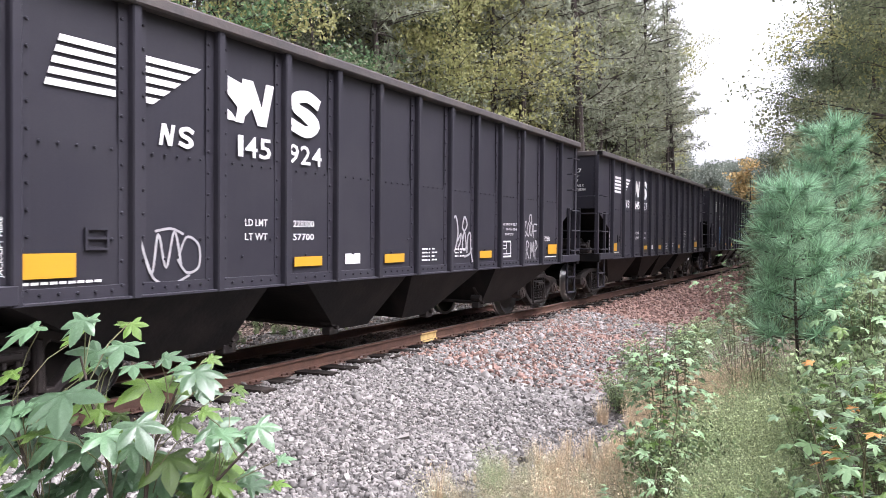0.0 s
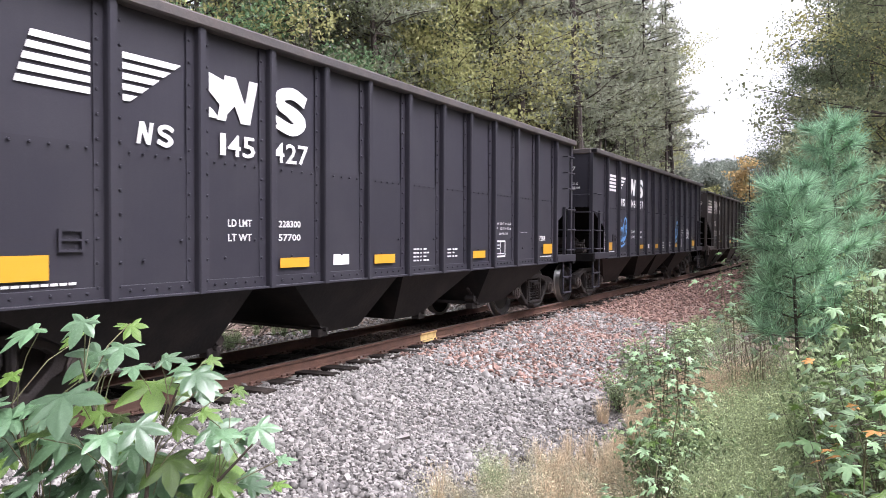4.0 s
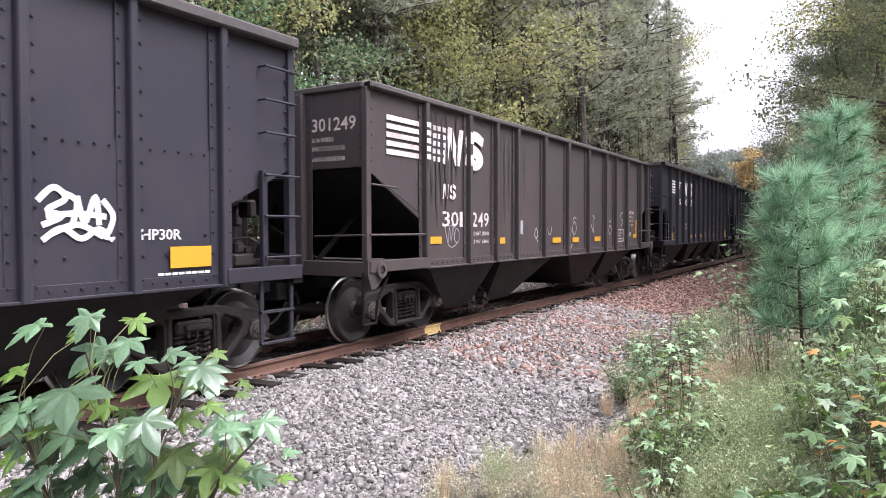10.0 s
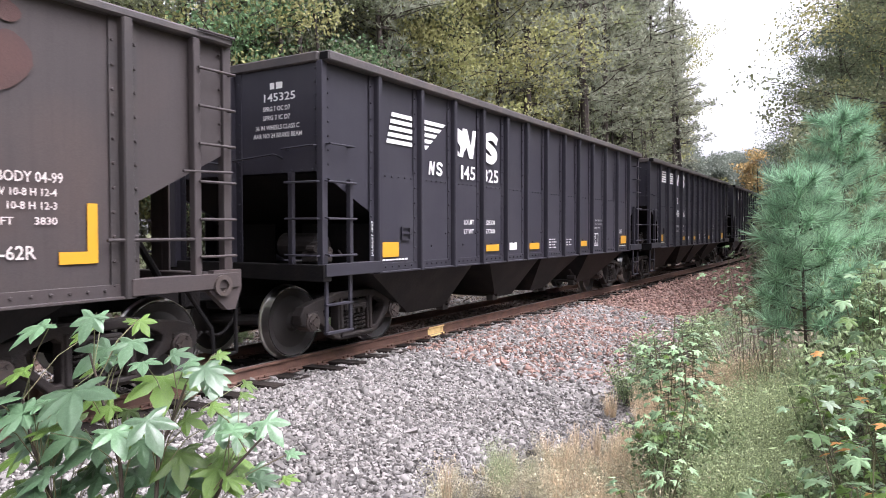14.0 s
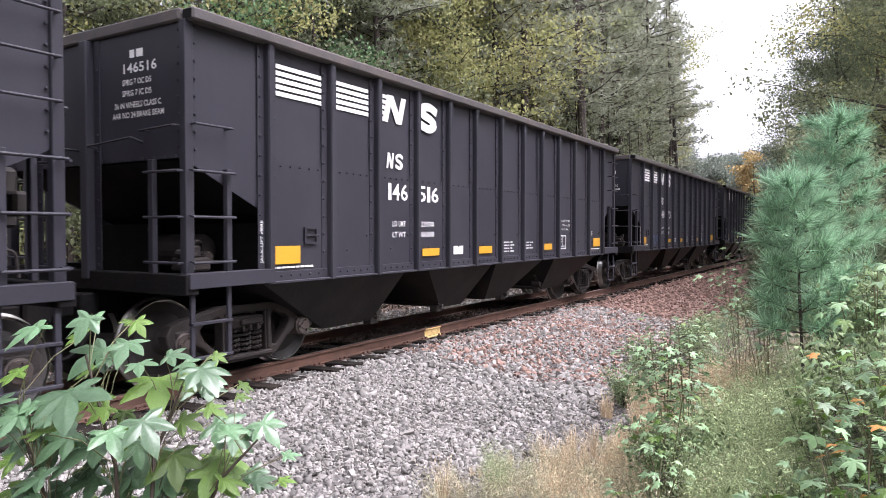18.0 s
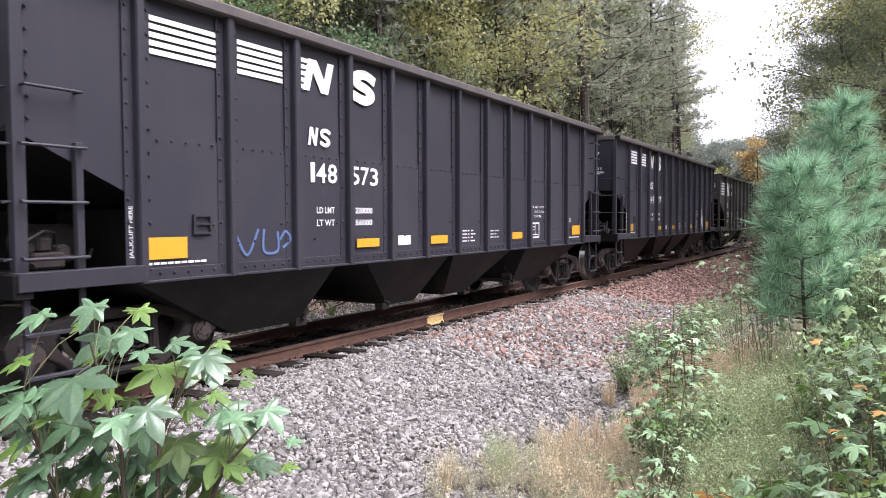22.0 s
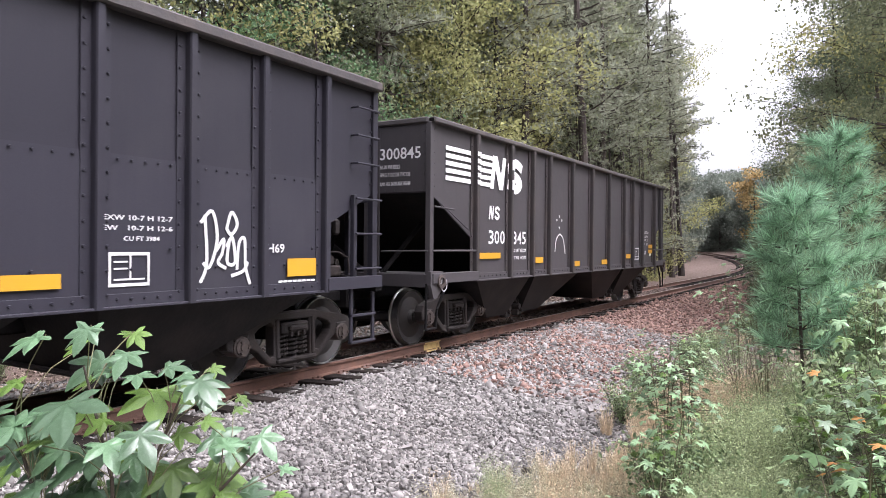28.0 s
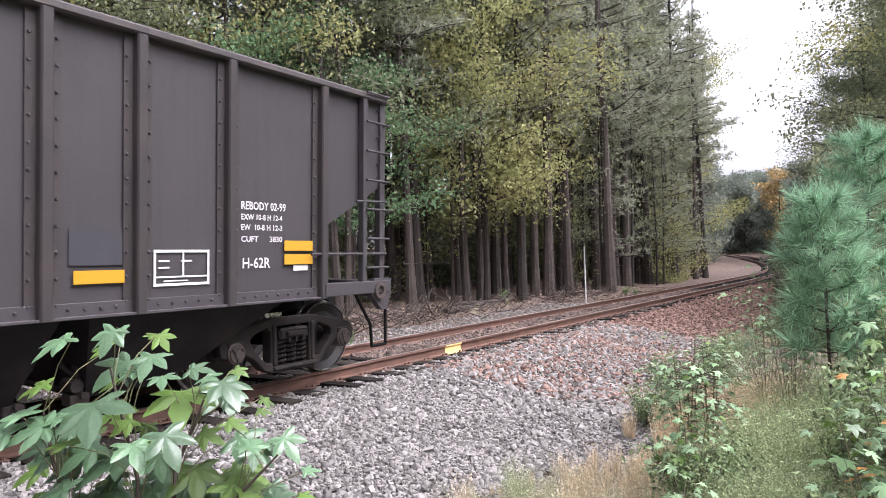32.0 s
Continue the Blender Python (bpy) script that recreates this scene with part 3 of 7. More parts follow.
def coupler_bm(way):
    """Draft gear, shank and knuckle, with the air hose and the cut lever."""
    bm = bmesh.new()
    box(bm, min(-0.02, way * 0.18), max(0.02, way * 0.18) + 0.0, -0.22, 0.22, 0.66, 1.02, 0.02)
    box(bm, min(0, way * 0.62), max(0, way * 0.62), -0.08, 0.08, 0.78, 0.94, 0.02)
    lathe(bm, [(0.10, -0.15), (0.13, -0.12), (0.13, 0.12), (0.10, 0.15)], (way * 0.66, 0.03, 0.86), axis="z", sides=12)
    box(bm, min(way * 0.55, way * 0.72), max(way * 0.55, way * 0.72), -0.16, -0.02, 0.72, 1.0, 0.03)
    return bm


def hose_bm(way):
    bm = bmesh.new()
    pts = [Vector((way * (0.15 + 0.5 * k / 9), -0.35, 0.80 - 0.42 * math.sin(math.pi * (0.12 + 0.55 * k / 9)))) for k in range(10)]
    chain(bm, pts, 0.022, 6)
    return bm


def panel_side_bm(outline, y, thick):
    bm = bmesh.new()
    prism(bm, outline, "y", y, y + thick)
    return bm


def rib_bm(x, z0, z1, s, w=0.10, depth=0.115):
    """A pressed rib: a wide foot and a narrower rounded face."""
    bm = bmesh.new()
    y, d, h = 1.50 * s, depth, w / 2
    prism(bm, [(x - 0.135, y), (x - 0.135, y + s * 0.010), (x - h * 1.06, y + s * 0.013), (x - h, y + s * d * 0.82), (x - h * 0.75, y + s * d), (x + h * 0.75, y + s * d), (x + h, y + s * d * 0.82), (x + h * 1.06, y + s * 0.013), (x + 0.135, y + s * 0.010), (x + 0.135, y)], "z", z0, z1)
    return bm


# outlines of the two kinds of car
KIND_A = dict(length=13.29, ribs=(1.07, 2.09, 3.03, 3.97, 4.86, 5.72, 6.66, 7.60, 8.47, 9.36, 10.30, 11.24, 12.24), sill=1.12, top=3.67, chord=0.12, notch=2.36, notch2=1.86,
              truck=1.12, bogies=(1.22, 12.27), chutes=((2.55, 3.60, 1.00, 3.85), (5.50, 6.20, 4.40, 6.60), (7.09, 7.79, 6.69, 8.89), (9.69, 10.74, 9.44, 12.29)), seam=2.44)
KIND_B = dict(length=13.98, ribs=(1.40, 2.71, 3.69, 4.53, 5.82, 7.10, 8.40, 9.69, 10.5, 11.48, 12.80), sill=1.10, top=3.50, chord=0.085, notch=2.46, notch2=1.86,
              truck=1.55, bogies=(1.62, 12.85), chutes=((2.85, 3.65, 1.60, 3.87), (4.30, 5.20, 4.08, 6.60), (8.78, 9.68, 7.38, 9.90), (10.33, 11.13, 10.11, 12.40)), seam=None)


def hopper_car(kind, paint, label):
    """One open hopper car at the origin: its rear corner at x = 0, rail tops at z = 0. Returns it and its wheelsets."""
    K = kind
    L, sill, top, ribs = K["length"], K["sill"], K["top"], K["ribs"]
    car = tagged(new("hopper_car"), label, "hopper car", "cars of the freight train")
    a, b = ribs[0], ribs[-1]
    n1, n2 = K["notch"], K["notch2"]
    outline = [(0.02, top + 0.02), (L - 0.02, top + 0.02), (L - 0.02, n1), (b, n2), (b, sill + 0.02), (a, sill + 0.02), (a, n2), (0.02, n1)]
    for s in (-1, 1):
        # side sheet: upper sheet, and the lower one lapped over it
        bm = panel_side_bm(outline, 1.49 * s - (0.012 if s > 0 else 0), 0.012)
        body("side_sheet", bm, paint, car)
        if K["seam"]:
            zs = K["seam"]
            low = [(a, zs), (b, zs), (b, sill + 0.02), (a, sill + 0.02)]
            bm = panel_side_bm(low, 1.502 * s - (0.008 if s > 0 else 0), 0.008)
            body("lower_sheet", bm, paint, car)
        # sill flange along the foot
        bm = bmesh.new()
        box(bm, a - 0.05, b + 0.05, min(1.49 * s, 1.57 * s), max(1.49 * s, 1.57 * s), sill - 0.02, sill + 0.005, 0.004)
        box(bm, a - 0.05, b + 0.05, min(1.495 * s, 1.516 * s), max(1.495 * s, 1.516 * s), sill, sill + 0.11, 0.004)
        box(bm, -0.02, a, min(1.46 * s, 1.60 * s), max(1.46 * s, 1.60 * s), sill, sill + 0.15, 0.006)
        box(bm, b, L + 0.02, min(1.46 * s, 1.60 * s), max(1.46 * s, 1.60 * s), sill, sill + 0.15, 0.006)
        body("side_sill", bm, paint, car)
        # top chord: a solid box for the square tube
        bm = bmesh.new()
        c = K["chord"]
        box(bm, 0.02, L - 0.02, min(1.47 * s, (1.50 + c) * s), max(1.47 * s, (1.50 + c) * s), top, top + c, 0.018)
        body("top_chord", bm, CHORD, car)
        for x in (0.0, L):      # dark sheets on its ends, painted for the shade inside the tube
            bm = bmesh.new()
            xa, xb = sorted((x + (0.019 if x == 0 else -0.019), x + (0.016 if x == 0 else -0.016)))
            box(bm, xa, xb, min(1.487 * s, (1.483 + c) * s), max(1.487 * s, (1.483 + c) * s), top + 0.017, top + c - 0.017)
            body("chord_opening", bm, UNDER, car)
        # ribs
        for i, x in enumerate(ribs):
            z0, z1 = sill - 0.015, top + 0.005
            body("rib", rib_bm(x, z0, z1, s, 0.085 if K is KIND_A else 0.10, 0.088), paint if K is KIND_A else DARKRIB, car, smooth=False)
        # corner posts
        for x in (0.0, L - 0.10):
            bm = bmesh.new()
            box(bm, x, x + 0.10, min(1.44 * s, 1.525 * s), max(1.44 * s, 1.525 * s), sill - 0.02, top + 0.01, 0.006)
            body("corner_post", bm, paint, car)
        # rivets
        bm = bmesh.new()
        for x in ribs:
            for side in (-0.106, 0.106):
                z = sill + 0.10
                while z < top - 0.05:
                    dome(bm, x + side, 1.509 * s, z, 0.019, s)
                    z += 0.21
        for x0, x1 in zip(ribs, ribs[1:]):
            m = int((x1 - x0 - 0.3) / 0.15) + 1
            for k in range(m):
                x = x0 + 0.2 + k * (x1 - x0 - 0.4) / max(1, m - 1)
                dome(bm, x, 1.516 * s, sill + 0.06, 0.018, s)
                if K["seam"]:
                    dome(bm, x, 1.51 * s, K["seam"] - 0.045, 0.016, s)
                    if k % 3 == 1:
                        dome(bm, x, 1.51 * s, sill + 0.26 + 0.06 * k, 0.019, s)
        for z in np.arange(n1 + 0.1, top, 0.17):
            for x in (0.13, L - 0.13):
                dome(bm, x, 1.502 * s, float(z), 0.018, s)
        tagged(body("rivets", bm, paint, car), kind="stuff")
    # ends and slope sheets
    for e, x0, w in ((0, 0.0, 1), (1, L, -1)):
        bm = bmesh.new()
        xa, xb = sorted((x0 + w * 0.03, x0 + w * 0.045))
        box(bm, xa, xb, -1.45, 1.45, n1, top + 0.02)
        xe = x0 + w * 0.03
        for k in range(18):
            y = -1.36 + 0.16 * k
            box(bm, min(xe, xe - w * 0.012), max(xe, xe - w * 0.012), y - 0.012, y + 0.012, n1 + 0.028, n1 + 0.052, 0.003)
        for k in range(8):
            z = n1 + 0.12 + 0.16 * k
            for y in (-1.40, 1.40):
                if z < top - 0.04:
                    box(bm, min(xe, xe - w * 0.012), max(xe, xe - w * 0.012), y - 0.012, y + 0.012, z - 0.012, z + 0.012, 0.003)
        body("end_sheet", bm, paint, car)
        bm = bmesh.new()
        c = K["chord"]
        xa, xb = sorted((x0 - w * 0.02, x0 + w * 0.10))
        box(bm, xa, xb, -1.47, 1.47, top, top + c, 0.015)
        body("end_chord", bm, CHORD, car)
        for y in ((-0.05, 1.0) if K is KIND_A else (-0.45, 0.75)):
            bm = bmesh.new()
            xa, xb = sorted((x0 - w * 0.07, x0 + w * 0.04))
            box(bm, xa, xb, y - 0.07, y + 0.05, sill + 0.05, top, 0.012)
            xa, xb = sorted((x0 + w * 0.02, x0 + w * 0.034))
            box(bm, xa, xb, y - 0.17, y + 0.12, sill + 0.05, top, 0.004)
            for k in range(14):
                z = sill + 0.2 + 0.17 * k
                if z < top - 0.05:
                    for yy in (y - 0.13, y + 0.09):
                        xx = x0 + w * 0.02
                        box(bm, min(xx, xx - w * 0.012), max(xx, xx - w * 0.012), yy - 0.012, yy + 0.012, z - 0.012, z + 0.012, 0.003)
            body("end_stake", bm, paint, car)
        # slope sheet, in the colour that carries the shade of the end recess
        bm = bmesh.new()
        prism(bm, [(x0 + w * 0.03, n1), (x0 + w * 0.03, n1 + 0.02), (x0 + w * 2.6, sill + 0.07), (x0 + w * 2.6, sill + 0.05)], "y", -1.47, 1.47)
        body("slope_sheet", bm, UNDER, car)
        # dark plates added to stand for the shade beneath the slope sheet
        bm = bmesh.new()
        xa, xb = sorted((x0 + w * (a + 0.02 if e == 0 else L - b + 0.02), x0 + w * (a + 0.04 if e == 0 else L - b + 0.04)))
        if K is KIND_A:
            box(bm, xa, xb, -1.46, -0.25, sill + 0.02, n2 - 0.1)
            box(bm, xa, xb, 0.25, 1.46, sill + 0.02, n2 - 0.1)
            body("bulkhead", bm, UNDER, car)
        else:
            bm.free()
        bm = bmesh.new()
        xa, xb = sorted((x0 - w * 0.05, x0 + w * 0.10))
        box(bm, xa, xb, -1.58, 1.58, sill - 0.06, sill + 0.14, 0.01)
        xa, xb = sorted((x0 + w * 0.1, x0 + w * 0.6))
        box(bm, xa, xb, -1.2, 1.2, sill - 0.02, sill + 0.02, 0.005)
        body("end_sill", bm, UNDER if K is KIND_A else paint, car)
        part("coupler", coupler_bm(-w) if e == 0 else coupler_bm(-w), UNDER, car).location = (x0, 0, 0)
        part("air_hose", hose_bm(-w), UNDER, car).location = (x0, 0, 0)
        if K is KIND_A:
            for s in (-1, 1):
                # ladder on the corner: stile, rungs on side and end, step below
                bm = bmesh.new()
                xs = x0 + w * 0.47
                xa, xb = sorted((xs, xs + w * 0.065))
                box(bm, xa, xb, min(1.50 * s, 1.56 * s), max(1.50 * s, 1.56 * s), sill + 0.05, 2.30, 0.006)
                ys = 1.02 * s
                box(bm, min(x0 - w * 0.03, x0 + w * 0.03), max(x0 - w * 0.03, x0 + w * 0.03), min(ys, ys + 0.07 * s), max(ys, ys + 0.07 * s), sill + 0.05, n1 + 0.02, 0.006)
                lad = body("ladder", bm, paint, car)
                for z in (1.37, 1.81, 2.25):
                    bm = bmesh.new()
                    bar(bm, (x0 + w * 0.02, 1.60 * s, z), (x0 + w * 0.54, 1.60 * s, z), 0.014)
                    for xx in (0.05, 0.50):
                        bar(bm, (x0 + w * xx, 1.50 * s, z + 0.02), (x0 + w * xx, 1.60 * s, z), 0.012)
                    bar(bm, (x0 - w * 0.06, 1.50 * s, z), (x0 - w * 0.06, 1.0 * s, z), 0.014)
                    for yy in (1.48, 1.03):
                        bar(bm, (x0, yy * s, z), (x0 - w * 0.06, yy * s, z), 0.012)
                    body("rung", bm, paint, lad)
                for z in (2.70, 3.05, 3.40)[:1 if e == 0 else 3]:
                    bm = bmesh.new()
                    bar(bm, (x0 + w * 0.06, 1.59 * s, z), (x0 + w * 0.52, 1.59 * s, z), 0.013)
                    for xx in (0.07, 0.51):
                        bar(bm, (x0 + w * xx, 1.49 * s, z), (x0 + w * xx, 1.59 * s, z), 0.012)
                    body("grab_iron", bm, paint, car)
                bm = bmesh.new()
                chain(bm, [(x0 + w * 0.03, 1.44 * s, 2.68), (x0 - w * 0.07, 1.44 * s, 2.68), (x0 - w * 0.07, 0.97 * s, 2.66), (x0 + w * 0.03, 0.97 * s, 2.66)], 0.013)
                body("grab_iron", bm, paint, car)
                bm = bmesh.new()
                chain(bm, [(x0 + w * 0.03, 0.88 * s, 2.56), (x0 - w * 0.09, 0.86 * s, 2.60), (x0 - w * 0.11, 0.2 * s, 2.55), (x0 + w * 0.03, 0.16 * s, 2.54)], 0.013)
                body("grab_iron", bm, paint, car)
                bm = bmesh.new()
                for xx in (0.05, 0.50):
                    box(bm, min(x0 + w * xx, x0 + w * (xx + 0.05)), max(x0 + w * xx, x0 + w * (xx + 0.05)), min(1.50 * s, 1.53 * s), max(1.50 * s, 1.53 * s), 0.42, sill + 0.02, 0.004)
                for z in (0.44, 0.78):
                    box(bm, min(x0 + w * 0.05, x0 + w * 0.55), max(x0 + w * 0.05, x0 + w * 0.55), min(1.49 * s, 1.55 * s), max(1.49 * s, 1.55 * s), z - 0.02, z + 0.01, 0.004)
                body("step", bm, paint, car)
            # brake cylinder, valves and pipes on the end platform
            bm = bmesh.new()
            lathe(bm, [(0.14, -0.34), (0.18, -0.30), (0.18, 0.30), (0.14, 0.34)], (x0 + w * 0.78, -0.55, 1.46), sides=18)
            body("air_reservoir", bm, UNDER if e else CAST, car)
            bm = bmesh.new()
            box(bm, x0 + w * 0.45 - 0.14, x0 + w * 0.45 + 0.14, -1.20, -0.92, 1.26, 1.40, 0.02)
            box(bm, x0 + w * 0.45 - 0.07, x0 + w * 0.45 + 0.05, -1.16, -1.00, 1.40, 1.53, 0.02)
            lathe(bm, [(0.05, -0.08), (0.065, -0.06), (0.065, 0.06), (0.05, 0.08)], (x0 + w * 0.62, -1.05, 1.40), sides=10)
            lathe(bm, [(0.04, -0.06), (0.05, 0.06)], (x0 + w * 0.33, -1.08, 1.44), sides=10)
            body("brake_valve", bm, CAST, car)
            bm = bmesh.new()
            chain(bm, [(x0 + w * 0.22, -1.25, 1.30), (x0 + w * 0.24, -1.24, 1.50), (x0 + w * 0.40, -1.20, 1.58), (x0 + w * 0.55, -1.10, 1.56), (x0 + w * 0.62, -1.0, 1.46)], 0.014)
            chain(bm, [(x0 + w * 0.62, -1.12, 1.36), (x0 + w * 0.82, -1.16, 1.34), (x0 + w * 0.95, -1.0, 1.40)], 0.014)
            chain(bm, [(x0 + w * 0.3, -1.2, 1.30), (x0 + w * 0.6, -0.95, 1.48), (x0 + w * 0.9, -0.7, 1.62)], 0.018)
            body("brake_pipe", bm, CAST, car)
            if e == 1:
                bm = bmesh.new()
                box(bm, L - 0.02, L + 0.14, -0.62, -0.34, 1.92, 2.24, 0.04)
                box(bm, L + 0.02, L + 0.16, -0.56, -0.40, 1.70, 1.94, 0.03)
                box(bm, L - 0.04, L + 0.10, -0.86, -0.66, 1.80, 2.02, 0.03)
                body("hand_brake_housing", bm, CAST, car)
                bm = bmesh.new()
                bar(bm, (L + 0.06, -0.48, sill + 0.1), (L + 0.06, -0.48, 1.72), 0.018)
                body("brake_chain_rod", bm, UNDER, car)
        else:
            for s in (-1, 1):
                bm = bmesh.new()
                bar(bm, (x0 + w * 0.02, 1.56 * s, 1.59), (x0 + w * 1.38, 1.56 * s, 1.59), 0.016)
                body("hand_rail", bm, paint, car)
                bm = bmesh.new()
                bar(bm, (x0 - w * 0.03, 1.50 * s, 1.59), (x0 - w * 0.03, 0.7 * s, 1.57), 0.014)
                body("hand_rail", bm, paint, car)
                bm = bmesh.new()
                bar(bm, (x0 + w * 0.04, 1.57 * s, 2.25), (x0 + w * 0.62, 1.57 * s, 2.23), 0.014)
                body("grab_iron", bm, paint, car)
                # jacking bracket with a round eye
                bm = bmesh.new()
                prism(bm, [(x0 - w * 0.06, sill + 0.18), (x0 + w * 0.28, sill + 0.18), (x0 + w * 0.34, sill - 0.02), (x0 + w * 0.12, sill - 0.22), (x0 + w * 0.02, sill - 0.22), (x0 - w * 0.06, sill - 0.02)], "y", min(1.50 * s, 1.58 * s), max(1.50 * s, 1.58 * s))
                body("corner_casting", bm, paint, car)
                bm = bmesh.new()
                lathe(bm, [(0.06, 0.0), (0.105, 0.0), (0.105, 0.05 * s), (0.06, 0.05 * s), (0.06, 0.0)], (x0 + w * 0.20, 1.575 * s, sill + 0.03), sides=18, caps=False)
                body("eye_ring", bm, CAP, car, "worn bright steel ring")
                # stirrup step
                bm = bmesh.new()
                bar(bm, (x0 + w * 0.55, 1.5 * s, sill), (x0 + w * 0.25, 1.5 * s, 0.70), 0.02)
                bar(bm, (x0 + w * 0.25, 1.5 * s, 0.70), (x0 + w * 0.22, 1.5 * s, 0.42), 0.02)
                bar(bm, (x0 + w * 0.22, 1.5 * s, 0.42), (x0 - w * 0.06, 1.5 * s, 0.42), 0.02)
                bar(bm, (x0 - w * 0.06, 1.5 * s, 0.42), (x0 - w * 0.05, 1.5 * s, sill), 0.02)
                body("step", bm, UNDER, car)
                # inclined braces under the end
                bm = bmesh.new()
                bar(bm, (x0 + w * 0.1, 0.55 * s, sill + 0.05), (x0 + w * 0.9, 0.85 * s, 2.05), 0.04)
                body("end_brace", bm, UNDER, car)
            if e == 1:
                bm = bmesh.new()
                box(bm, L - 0.50, L - 0.42, -1.58, -1.50, sill + 0.1, top, 0.008)
                lad = body("ladder", bm, paint, car)
                for k in range(7):
                    z = 1.42 + 0.36 * k
                    bm = bmesh.new()
                    bar(bm, (L - 0.46, -1.60, z), (L - 0.02, -1.60, z), 0.014)
                    bar(bm, (L - 0.04, -1.50, z), (L - 0.04, -1.60, z), 0.012)
                    body("rung", bm, paint, lad)
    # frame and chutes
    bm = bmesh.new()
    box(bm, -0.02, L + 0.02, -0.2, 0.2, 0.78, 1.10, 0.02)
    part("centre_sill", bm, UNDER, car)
    for k, (b0, b1, t0, t1) in enumerate(K["chutes"]):
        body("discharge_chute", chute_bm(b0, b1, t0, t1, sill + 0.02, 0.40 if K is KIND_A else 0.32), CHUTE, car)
        way = 1 if k % 2 == 0 else -1
        body("chute_gate", gate_bm(b1 + 0.05 if way > 0 else b0 - 0.05, 0.42 if K is KIND_A else 0.34, way), CAST, car)
    sets = []
    for x in K["bogies"]:
        sets += truck(car, x)
    return car, sets

# ---- one car of each look, then the whole train ----
FIRST = [1.78, 16.58, 31.24, 45.85, 61.2, 75.65, 90.42, 105.13, 119.73]    # the rear corners along the track at the start
LOOKS = "AAABAAAAC"
CARS = []
for u0, lk in zip(FIRST, LOOKS):
    if lk == "A":
        made = hopper_car(KIND_A, BLACK, "black riveted open hopper car with white lettering")
    elif lk == "B":
        made = hopper_car(KIND_B, BROWN, "weathered brown-black hopper car with faded white lettering")
    else:
        made = hopper_car(KIND_B, GREYBLACK, "faded grey-black hopper car at the train's tail")
    CARS.append((u0, KIND_A if lk == "A" else KIND_B, *made))

# ---- lettering, plates and sprayed marks on the cars ----
TEXTS = {}


def text_mesh(words, mat):
    key = (words, mat.name)
    if key not in TEXTS:
        cu = bpy.data.curves.new("lettering", "FONT")
        cu.body, cu.extrude, cu.resolution_u = words, 0.0, 2
        cu.offset = 0.012
        tmp = bpy.data.objects.new("lettering", cu)
        scene.collection.objects.link(tmp)
        bpy.context.view_layer.update()
        me = bpy.data.meshes.new_from_object(tmp.evaluated_get(bpy.context.evaluated_depsgraph_get()))
        bpy.data.objects.remove(tmp)
        xs = [v.co.x for v in me.vertices]
        ys = [v.co.y for v in me.vertices]
        x0, x1, y0, y1 = min(xs), max(xs), min(ys), max(ys)
        for v in me.vertices:
            v.co = ((v.co.x - x0) / (x1 - x0), (v.co.y - y0) / (y1 - y0), 0)
        me.materials.clear()
        me.materials.append(mat)
        TEXTS[key] = me
    return TEXTS[key]


SIDE = Matrix(((1, 0, 0, 0), (0, 0, -1, 0), (0, 1, 0, 0), (0, 0, 0, 1)))     # text plane to a side that faces the camera
END = Matrix(((0, 0, -1, 0), (-1, 0, 0, 0), (0, 1, 0, 0), (0, 0, 0, 1)))     # text plane to the rear end


def side_text(car, words, x0, x1, z0, z1, mat, y=-1.5045):
    o = new("lettering", text_mesh(words, mat))
    o.parent = car
    o.matrix_basis = LEAN @ Matrix.Translation((x0, y, z0)) @ SIDE @ Matrix.Diagonal((x1 - x0, z1 - z0, 1, 1))
    o["label"] = "painted lettering"
    return o


def number_text(car, digits, x0, x1, z0, z1, mat, y=-1.5045):
    """Each digit is a piece of its own."""
    widths = [0.42 if d == "1" else 1.0 for d in digits]
    unit = (x1 - x0) / (sum(widths) + 0.16 * (len(digits) - 1))
    x = x0
    for d, w in zip(digits, widths):
        side_text(car, d, x, x + unit * w, z0, z1, mat, y).name = "digit"
        x += unit * (w + 0.16)


def end_text(car, words, y0, y1, z0, z1, mat):
    o = new("lettering", text_mesh(words, mat))
    o.parent = car
    o.matrix_basis = LEAN @ Matrix.Translation((0.026, y0, z0)) @ END @ Matrix.Diagonal((y0 - y1, z1 - z0, 1, 1))
    o["label"] = "painted lettering"
    return o


def flat_bm(polys, y, thick=0.003):
    """Flat outlines in the plane of the side, with a little thickness."""
    bm = bmesh.new()
    for poly in polys:
        prism(bm, poly, "y", y, y - thick)
    return bm


def mark(car, name, polys, mat, label, y=-1.502, thick=0.003):
    if name in ("emblem", "stencil_lines", "stencil_bar", "data_box", "reporting_mark") and len(polys) > 1:
        return [body({"emblem": "emblem_piece", "stencil_lines": "stencil_line", "data_box": "box_line"}.get(name, name), flat_bm([q], y - 0.0003 * k, thick), mat, car, label) for k, q in enumerate(polys)]
    return body(name, flat_bm(polys, y, thick), mat, car, label)


def rect(x0, x1, z0, z1):
    return [(x0, z0), (x1, z0), (x1, z1), (x0, z1)]


def sides_of(pts, w):
    """The two edges of a band of width w along a line of points."""
    left, right = [], []
    for k, (x, z) in enumerate(pts):
        (ax, az), (bx, bz) = pts[max(0, k - 1)], pts[min(len(pts) - 1, k + 1)]
        d = math.hypot(bx - ax, bz - az) or 1e-6
        nx, nz = -(bz - az) / d * w / 2, (bx - ax) / d * w / 2
        left.append((x + nx, z + nz))
        right.append((x - nx, z - nz))
    return left, right


